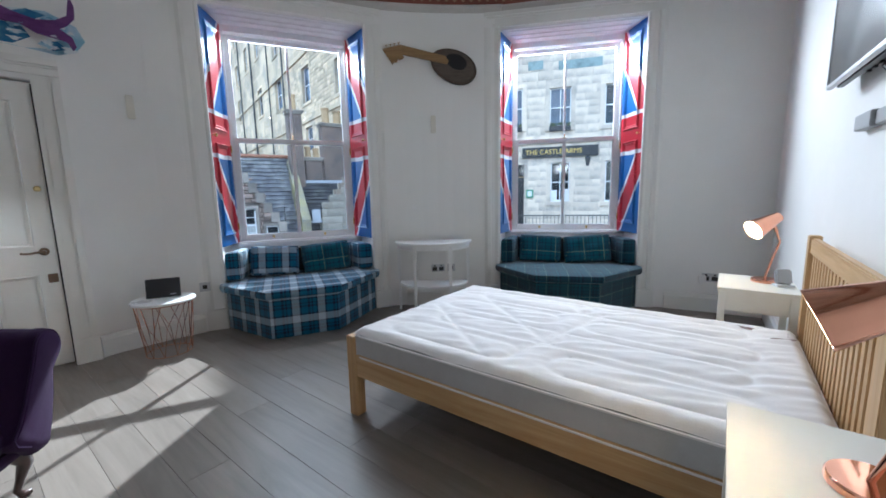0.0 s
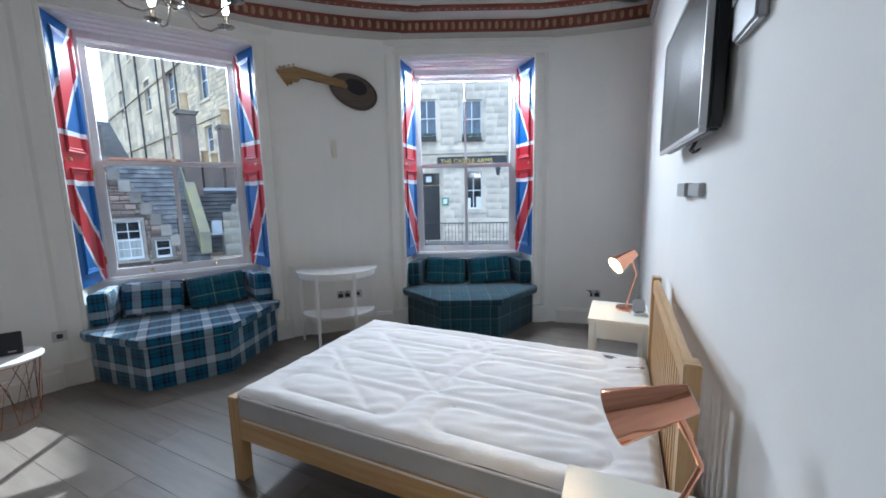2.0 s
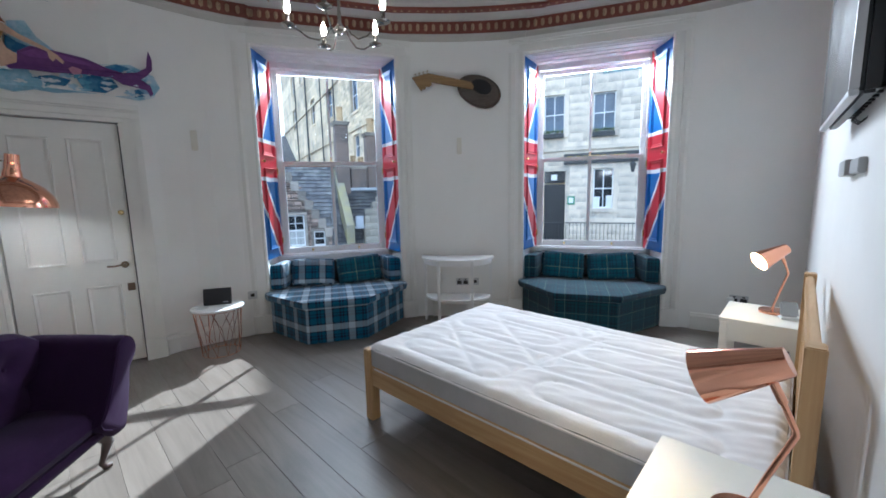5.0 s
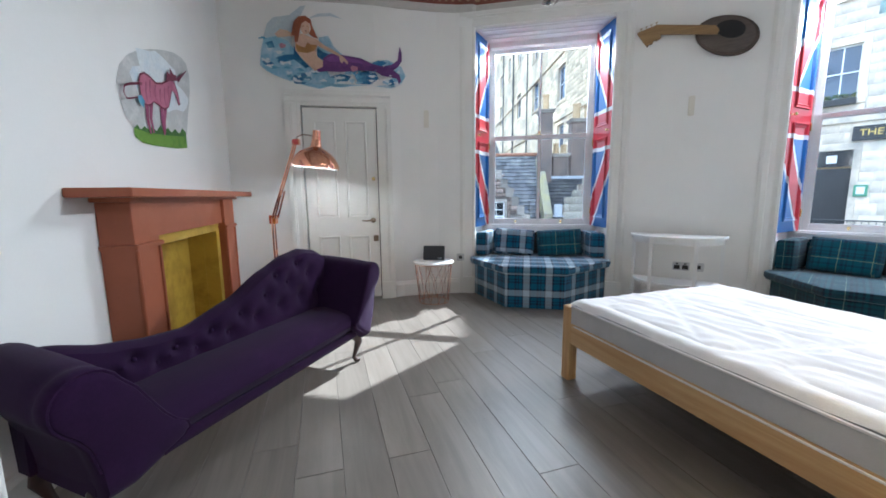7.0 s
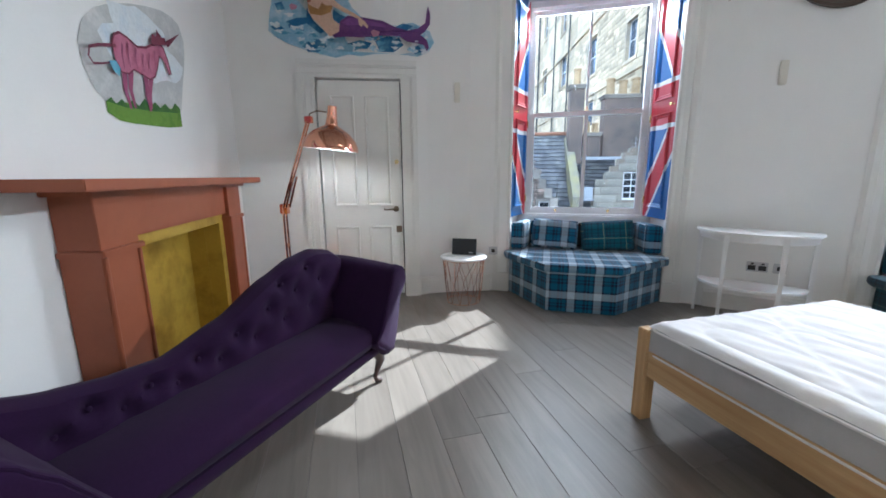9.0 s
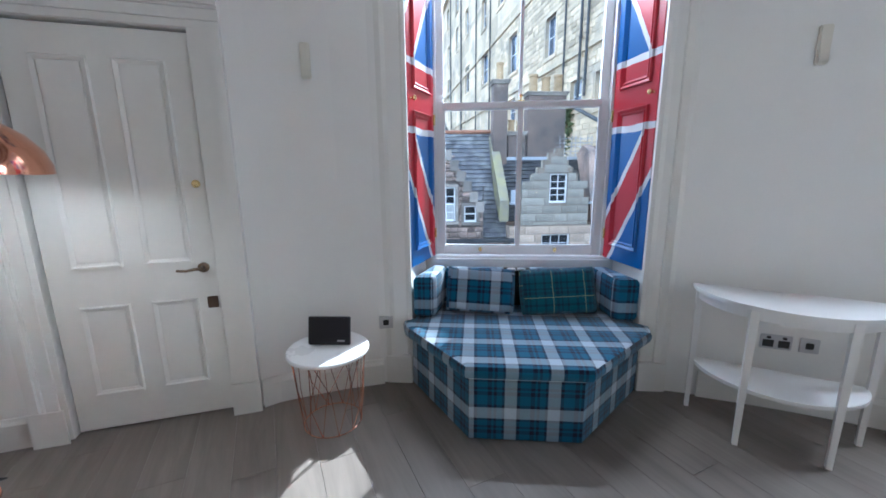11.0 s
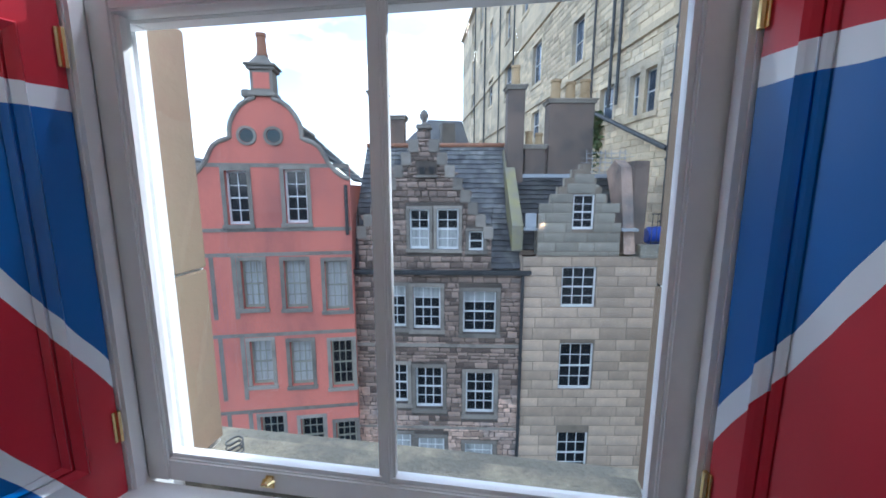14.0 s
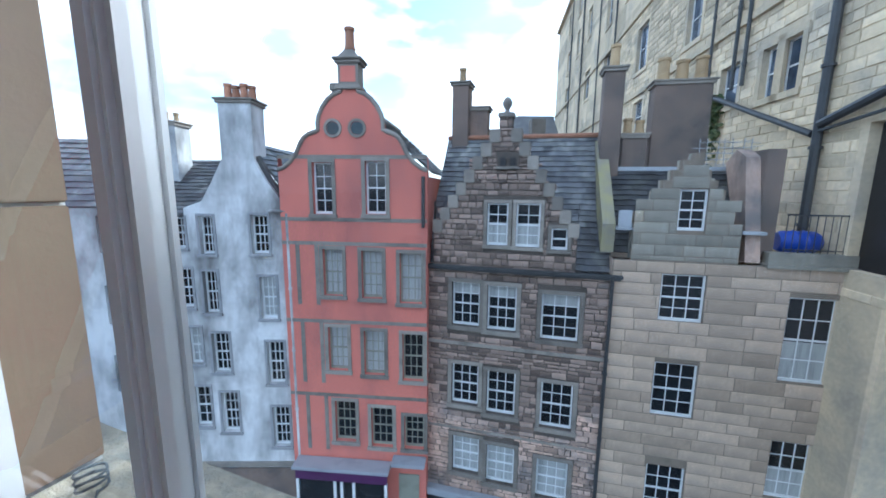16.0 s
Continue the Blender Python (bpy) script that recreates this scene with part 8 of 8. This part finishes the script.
def build_jamb_stones():
    """Dressed stone at the outer sides of each window, in courses, and the ledge outside."""
    for k in (0, 1):
        M = WM[k]
        j = thing("window_stone_surround", M, "honey-coloured dressed stone around the sash window", "window surround", kind="structure")
        for s in (-1, 1):
            z = 0.70
            for i, hh in enumerate((0.52, 0.62, 0.55, 0.60)):
                x0, x1 = sorted((s * 0.598, s * 0.588))
                part("jamb_stone", B(x0 if s > 0 else x0, x1, 0.550, 0.675, z + 0.003, z + hh - 0.003, 0.003), JAMBST, j)
                z += hh
        bm = bmesh.new()
        vs = [(-1.1, 0.685), (1.1, 0.685), (1.1, 0.775), (-1.1, 0.775)]
        prism(bm, vs, 0.52, 0.645)
        box(bm, -1.1, 1.1, 0.685, 0.775, 0.646, 0.66, 0.004)
        part("outer_ledge", bm, COPING, j, "lichen-spotted stone ledge")
    c = thing("cable_coil", WM[1] @ Matrix.Translation((-0.50, 0.61, 0.70)) @ Matrix.Scale(0.5, 4), "small coil of dark cable on the outer sill", "cable")
    bm = bmesh.new()
    pts = [(0.035 * math.cos(a) + 0.004 * math.sin(3 * a), 0.05 * math.sin(a), 0.008 + 0.0022 * i) for i, a in enumerate(np.linspace(0, 6 * math.pi, 40))]
    tube(bm, pts, 0.005, 6)
    tube(bm, [(0.03, 0, 0.01), (0.10, -0.05, 0.006), (0.18, -0.06, 0.006)], 0.004, 6)
    part("cable", bm, PIPE, c, smooth=True)


build_jamb_stones()


# ---- murals ----
def stroke(path, w0, w1=None):
    """A brush stroke along a path of (x, z), as one outline; its width runs from w0 to w1."""
    w1 = w0 if w1 is None else w1
    a, c = [], []
    n = len(path)
    for i, (x, z) in enumerate(path):
        p, q = path[max(0, i - 1)], path[min(n - 1, i + 1)]
        d = Vector((q[0] - p[0], q[1] - p[1])).normalized()
        w = (w0 + (w1 - w0) * i / (n - 1)) / 2
        a.append((x - d.y * w, z + d.x * w))
        c.append((x + d.y * w, z - d.x * w))
    return a + c[::-1]


def wall_paint_patch(name, polys, M, off, lab):
    """Flat painted shapes laid on the plaster: each a polygon of (x, z) with its own paint, on a curved or flat wall."""
    th = thing(name, Matrix.Identity(4), lab, "mural")
    for i, (nm, mat, pts) in enumerate(polys):
        bm = bmesh.new()
        vs = [bm.verts.new(M(x, z, off + 0.0009 * i)) for x, z in pts]
        for tri in tessellate_polygon([[Vector((x, z, 0)) for x, z in pts]]):
            bm.faces.new([vs[q] for q in tri])
        part(nm, bm, mat, th)


def blob(cx, cz, rx, rz, n=26, wob=0.12, seed=1):
    rnd = random.Random(seed)
    ph = [rnd.uniform(0, 6.28) for _ in range(3)]
    out = []
    for k in range(n):
        a = 2 * math.pi * k / n
        r = 1 + wob * (math.sin(3 * a + ph[0]) + 0.7 * math.sin(5 * a + ph[1]) + 0.6 * math.sin(8 * a + ph[2])) / 2
        out.append((cx + rx * r * math.cos(a), cz + rz * r * math.sin(a)))
    return out


MP = {n: surf("mural_" + n, c, 0.8, vary=0.18, scale=9, grain=60, second=s) for n, c, s in (
    ("sea_light", (0.28, 0.50, 0.64), (0.55, 0.68, 0.76)), ("sea_deep", (0.03, 0.16, 0.34), (0.16, 0.36, 0.50)), ("foam", (0.72, 0.76, 0.78), (0.6, 0.68, 0.74)), ("purple", (0.11, 0.035, 0.16), (0.17, 0.06, 0.20)),
    ("skin", (0.62, 0.42, 0.31), (0.55, 0.36, 0.27)), ("hair", (0.28, 0.08, 0.035), (0.20, 0.06, 0.03)), ("gold", (0.36, 0.19, 0.06), (0.28, 0.14, 0.05)),
    ("pink", (0.52, 0.18, 0.27), (0.42, 0.12, 0.20)), ("grey", (0.52, 0.53, 0.52), (0.66, 0.66, 0.64)), ("green", (0.16, 0.30, 0.04), (0.10, 0.22, 0.03)),
    ("haze", (0.55, 0.62, 0.66), (0.66, 0.70, 0.70)), ("sea_mid", (0.12, 0.34, 0.50), (0.22, 0.44, 0.58)), ("purple_light", (0.20, 0.07, 0.25), (0.14, 0.045, 0.18)), ("pink_dark", (0.30, 0.08, 0.16), (0.38, 0.11, 0.2)),
    ("green_dark", (0.05, 0.14, 0.03), (0.10, 0.22, 0.04)), ("maroon", (0.16, 0.03, 0.06), (0.2, 0.05, 0.08)), ("shell", (0.45, 0.2, 0.28), (0.5, 0.3, 0.36)))}


def build_murals():
    dd = Vector((DOOR_R[0] - FIREC[0], DOOR_R[1] - FIREC[1])).normalized()
    base = Vector(DOOR_L)

    def on_door_wall(x, z, off):
        """x along the wall from the door's left jamb; follows the curve past the door."""
        L = 0.93
        if x < 0:
            u = (Vector(FIREC) - base).normalized()
            p = base - u * x
            n = Vector((-u.y, u.x))
            return Vector((p.x + n.x * off, p.y + n.y * off, z))
        if x <= L:
            p = base + dd * x
            n = Vector((dd.y, -dd.x))
        else:
            pts = [Vector(DOOR_R)] + [Vector(q) for q in arc_c[::-1]]
            d = x - (Vector(DOOR_R) - base).length
            p, n = pts[-1], Vector((1, 0))
            for a, c in zip(pts, pts[1:]):
                s = (c - a).length
                if d <= s:
                    u = (c - a).normalized()
                    p, n = a + u * d, Vector((u.y, -u.x))
                    break
                d -= s
        return Vector((p.x + n.x * off, p.y + n.y * off, z))
    pl = []
    rnd = random.Random(4)
    S = lambda n, m, pts: pl.append((n, MP[m], pts))
    S("haze", "haze", [(-0.30, 2.68), (-0.26, 2.80), (-0.20, 2.86), (-0.05, 2.89), (0.06, 2.98), (0.11, 2.99), (0.05, 2.88), (0.00, 2.80), (-0.05, 2.62), (-0.17, 2.62)])
    S("haze", "haze", [(0.11, 2.865), (0.22, 2.92), (0.34, 2.935), (0.46, 2.885), (0.34, 2.905), (0.23, 2.895)])
    S("sea", "sea_light", [(-0.35, 2.41), (-0.33, 2.55), (-0.30, 2.66), (-0.18, 2.69), (-0.08, 2.65), (-0.04, 2.60), (0.06, 2.52), (0.20, 2.50), (0.22, 2.70), (0.31, 2.72), (0.36, 2.62), (0.45, 2.54), (0.60, 2.48), (0.71, 2.49),
                           (0.89, 2.52), (1.04, 2.46), (1.08, 2.37), (1.02, 2.28), (0.92, 2.24), (0.82, 2.25), (0.68, 2.26), (0.53, 2.25), (0.42, 2.23), (0.31, 2.24), (0.20, 2.21), (0.10, 2.23), (-0.03, 2.26), (-0.19, 2.31), (-0.29, 2.36)])
    for pts in ([(-0.20, 2.49), (-0.11, 2.52), (-0.01, 2.53), (0.03, 2.46), (-0.06, 2.42), (-0.17, 2.43)], [(-0.08, 2.30), (-0.01, 2.35), (0.10, 2.36), (0.13, 2.30), (0.05, 2.25), (-0.03, 2.25)],
                [(0.55, 2.36), (0.65, 2.40), (0.76, 2.40), (0.80, 2.33), (0.71, 2.27), (0.59, 2.27)], [(0.20, 2.60), (0.26, 2.56), (0.35, 2.53), (0.27, 2.48), (0.19, 2.50)], [(0.71, 2.47), (0.80, 2.51), (0.89, 2.49), (0.83, 2.45), (0.76, 2.44)],
                [(-0.33, 2.44), (-0.27, 2.47), (-0.22, 2.43), (-0.27, 2.40)], [(0.30, 2.33), (0.42, 2.36), (0.52, 2.34), (0.48, 2.29), (0.36, 2.29)], [(0.84, 2.31), (0.93, 2.33), (0.98, 2.29), (0.90, 2.26)],
                [(-0.02, 2.60), (0.02, 2.58), (0.03, 2.50), (0.12, 2.42), (0.08, 2.40), (-0.03, 2.48)], [(-0.28, 2.62), (-0.22, 2.64), (-0.20, 2.58), (-0.26, 2.57)]):
        S("wave", "sea_deep", pts)
    for k in range(70):
        x = rnd.uniform(-0.31, 1.04)
        low = 2.26 + 0.10 * max(0.0, -x) / 0.3
        z = rnd.uniform(low, low + (0.34 if x < -0.02 else 0.13 if x < 0.45 else 0.20))
        S("foam", ("foam", "sea_light", "foam", "sea_mid")[k % 4], blob(x, z, rnd.uniform(0.016, 0.040), rnd.uniform(0.010, 0.022), n=14, wob=0.55, seed=50 + k))
    S("arm", "skin", [(-0.18, 2.68), (-0.13, 2.73), (-0.07, 2.72), (-0.02, 2.70), (-0.01, 2.66), (-0.05, 2.67), (-0.09, 2.66), (-0.16, 2.65)])
    S("torso", "skin", [(0.01, 2.66), (0.07, 2.70), (0.15, 2.67), (0.21, 2.62), (0.19, 2.55), (0.21, 2.49), (0.27, 2.45), (0.25, 2.38), (0.17, 2.36), (0.10, 2.43), (0.04, 2.49), (0.0, 2.55)])
    S("tail", "purple", [(0.26, 2.48), (0.33, 2.53), (0.45, 2.52), (0.62, 2.50), (0.74, 2.45), (0.84, 2.43), (0.93, 2.45), (0.985, 2.50), (0.995, 2.57), (1.015, 2.64), (1.035, 2.57), (1.03, 2.49), (0.98, 2.43), (0.94, 2.40), (1.00, 2.36), (1.02, 2.30),
                         (0.995, 2.27), (0.97, 2.32), (0.90, 2.33), (0.83, 2.34), (0.76, 2.38), (0.61, 2.38), (0.43, 2.36), (0.29, 2.36), (0.21, 2.35), (0.19, 2.37), (0.25, 2.40)])
    S("tail_light", "purple_light", [(0.27, 2.47), (0.34, 2.51), (0.48, 2.50), (0.62, 2.475), (0.74, 2.435), (0.60, 2.45), (0.44, 2.46), (0.32, 2.45)])
    S("top", "gold", [(0.0, 2.61), (0.04, 2.585), (0.09, 2.57), (0.12, 2.62), (0.15, 2.60), (0.21, 2.60), (0.19, 2.55), (0.11, 2.52), (0.02, 2.53)])
    S("arm", "skin", [(0.15, 2.67), (0.20, 2.66), (0.28, 2.60), (0.40, 2.54), (0.47, 2.49), (0.50, 2.45), (0.49, 2.43), (0.455, 2.465), (0.44, 2.44), (0.42, 2.46), (0.415, 2.505), (0.30, 2.55), (0.20, 2.60)])
    S("head", "skin", blob(0.105, 2.755, 0.045, 0.062, wob=0.02))
    for x, z in ((0.088, 2.765), (0.125, 2.765)):
        S("eye", "hair", blob(x, z, 0.007, 0.003, n=8, wob=0.0))
    S("mouth", "maroon", blob(0.11, 2.722, 0.010, 0.005, n=8, wob=0.0))
    S("hair", "hair", [(-0.03, 2.68), (0.0, 2.80), (0.05, 2.85), (0.11, 2.86), (0.16, 2.83), (0.175, 2.76), (0.20, 2.70), (0.225, 2.655), (0.17, 2.67), (0.135, 2.70), (0.158, 2.74), (0.15, 2.79), (0.11, 2.812), (0.075, 2.79), (0.06, 2.74), (0.045, 2.68),
                       (0.03, 2.62), (0.0, 2.61), (0.0, 2.67)])
    for cx, cz, q in ((0.555, 2.395, 0.036), (-0.115, 2.575, 0.030)):
        S("shell", "shell", blob(cx, cz, q, q * 0.75, wob=0.2))
    wall_paint_patch("sea_mural", pl, on_door_wall, 0.009, "painted mural of a purple fish tail on blue waves")

    def on_fire(x, z, off):
        v = FIRE_M @ Vector((x, off, 0))
        return Vector((v.x, v.y, z))
    pl2 = []
    T = lambda n, m, pts: pl2.append((n, MP[m], pts))
    T("halo", "grey", [(1.09, 1.75), (1.14, 1.85), (1.23, 1.93), (1.36, 2.00), (1.52, 2.06), (1.68, 2.11), (1.84, 2.15), (1.97, 2.16), (2.05, 2.14), (2.09, 2.06), (2.08, 1.97), (2.04, 1.85), (1.99, 1.74), (1.94, 1.60), (1.22, 1.52), (1.15, 1.57), (1.10, 1.66)])
    T("halo", "foam", blob(1.62, 1.88, 0.36, 0.17, wob=0.25, seed=9))
    T("grass", "green", [(1.21, 1.53), (1.30, 1.535), (1.36, 1.55), (1.50, 1.555), (1.61, 1.57), (1.76, 1.585), (1.92, 1.61), (1.92, 1.50), (1.75, 1.475), (1.59, 1.465), (1.40, 1.455), (1.29, 1.455), (1.21, 1.48)])
    T("grass_edge", "green_dark", [(1.21, 1.53), (1.25, 1.555), (1.28, 1.53), (1.33, 1.56), (1.37, 1.54), (1.42, 1.575), (1.47, 1.55), (1.53, 1.60), (1.57, 1.565), (1.63, 1.60), (1.68, 1.575), (1.74, 1.61), (1.80, 1.58), (1.86, 1.635), (1.92, 1.61), (1.90, 1.58), (1.60, 1.545), (1.35, 1.525)])
    for pts in ([(1.44, 1.72), (1.415, 1.62), (1.435, 1.535)], [(1.385, 1.72), (1.37, 1.61), (1.395, 1.525)], [(1.625, 1.74), (1.59, 1.64), (1.58, 1.555)], [(1.57, 1.73), (1.555, 1.63), (1.57, 1.54)]):
        T("leg", "pink_dark", stroke(pts, 0.045, 0.020))
    body = [(1.31, 1.81), (1.335, 1.855), (1.38, 1.878), (1.44, 1.875), (1.52, 1.855), (1.60, 1.875), (1.68, 1.915), (1.75, 1.945), (1.795, 1.93), (1.83, 1.87), (1.85, 1.80), (1.825, 1.79), (1.79, 1.85), (1.735, 1.87),
            (1.70, 1.80), (1.66, 1.74), (1.60, 1.712), (1.52, 1.722), (1.46, 1.728), (1.41, 1.695), (1.35, 1.69), (1.315, 1.745)]
    T("body", "pink", body)
    T("outline", "maroon", stroke(body[:13], 0.012))
    T("outline", "maroon", stroke(body[13:] + body[:2], 0.008))
    for x, z0, z1 in ((1.37, 1.71, 1.83), (1.42, 1.73, 1.85), (1.48, 1.74, 1.84), (1.54, 1.74, 1.83), (1.60, 1.74, 1.85), (1.66, 1.79, 1.88), (1.72, 1.88, 1.93)):
        T("stripe", "pink_dark", stroke([(x + 0.018, z1), (x + 0.004, (z0 + z1) / 2), (x + 0.008, z0)], 0.014, 0.005))
    T("horn", "maroon", [(1.80, 1.965), (2.01, 2.08), (1.835, 1.945)])
    T("mane", "maroon", [(1.64, 1.91), (1.67, 1.97), (1.71, 1.965), (1.72, 2.01), (1.77, 1.98), (1.81, 1.99), (1.81, 1.95), (1.74, 1.93)])
    T("tail", "maroon", stroke([(1.32, 1.80), (1.26, 1.785), (1.19, 1.765), (1.13, 1.74), (1.115, 1.70), (1.14, 1.675), (1.20, 1.69), (1.26, 1.71)], 0.016, 0.008))
    T("tail_tuft", "sea_mid", [(1.25, 1.715), (1.30, 1.73), (1.33, 1.70), (1.31, 1.66), (1.27, 1.68)])
    wall_paint_patch("animal_mural", pl2, on_fire, 0.003, "painted mural of a pink horned animal on green grass")


build_murals()


# ---- floorboards ----
def build_planks():
    """Wide grey oak boards, laid along the way that the joints run."""
    ang = radians(PLANK_DEG)
    c, s = math.cos(ang), math.sin(ang)
    w = 0.19
    rnd = random.Random(6)
    inside = gable_clip([(x * 1.0, y * 1.0) for x, y in LOOP])
    M = Matrix.Rotation(ang, 4, "Z")
    Mi = M.inverted()
    boards = []
    for r in range(-34, 37):
        v0 = r * w + 0.03
        u = -7 + rnd.uniform(0, 1.6)
        while u < 7:
            L = rnd.choice((1.1, 1.5, 1.9, 2.2))
            a, b = u, u + L
            u = b
            # keep the part of the board that lies under the room
            us = [a + (b - a) * k / 12 for k in range(13)]
            ok = [q for q in us if any(inside(*(M @ Vector((q, v0 + d, 0))).xy) for d in (0.0, w / 2, w))]
            if not ok:
                continue
            boards.append((max(a, min(ok) - 0.14), min(b, max(ok) + 0.14), v0))
    boards.sort(key=lambda q: (Vector(((q[0] + q[1]) / 2, q[2])) - (Mi @ Vector((-2.6, 1.0, 0))).xy).length)
    rest = bmesh.new()
    for k, (a, b, v) in enumerate(boards):
        g = 0.0006
        bm = bmesh.new() if k < 290 else rest
        cx, cy = ((a + b) / 2, v + w / 2) if k < 290 else (0, 0)
        x0, x1, y0, y1 = a + g - cx, b - g - cx, v + g - cy, v + w - g - cy
        e = 0.0009
        lo = [bm.verts.new(p) for p in ((x0, y0, -0.02), (x1, y0, -0.02), (x1, y1, -0.02), (x0, y1, -0.02))]
        md = [bm.verts.new(p) for p in ((x0, y0, -e), (x1, y0, -e), (x1, y1, -e), (x0, y1, -e))]
        hi = [bm.verts.new(p) for p in ((x0 + e, y0 + e, 0), (x1 - e, y0 + e, 0), (x1 - e, y1 - e, 0), (x0 + e, y1 - e, 0))]
        bm.faces.new(hi)
        for A, Bq in ((lo, md), (md, hi)):
            for i in range(4):
                bm.faces.new((A[i], A[(i + 1) % 4], Bq[(i + 1) % 4], Bq[i]))
        if k < 290:
            me = bpy.data.meshes.new("floorboard")
            bm.to_mesh(me)
            bm.free()
            me.materials.append(PLANK)
            o = new("floorboard", me)
            o.parent = FLOOR
            o.matrix_basis = M @ Matrix.Translation((cx, cy, 0))
    o = mesh_ob("floorboards", rest, PLANK, FLOOR)
    o.matrix_basis = M
    tagged(o, kind="stuff")


PLANK_DEG = 179.0
build_planks()
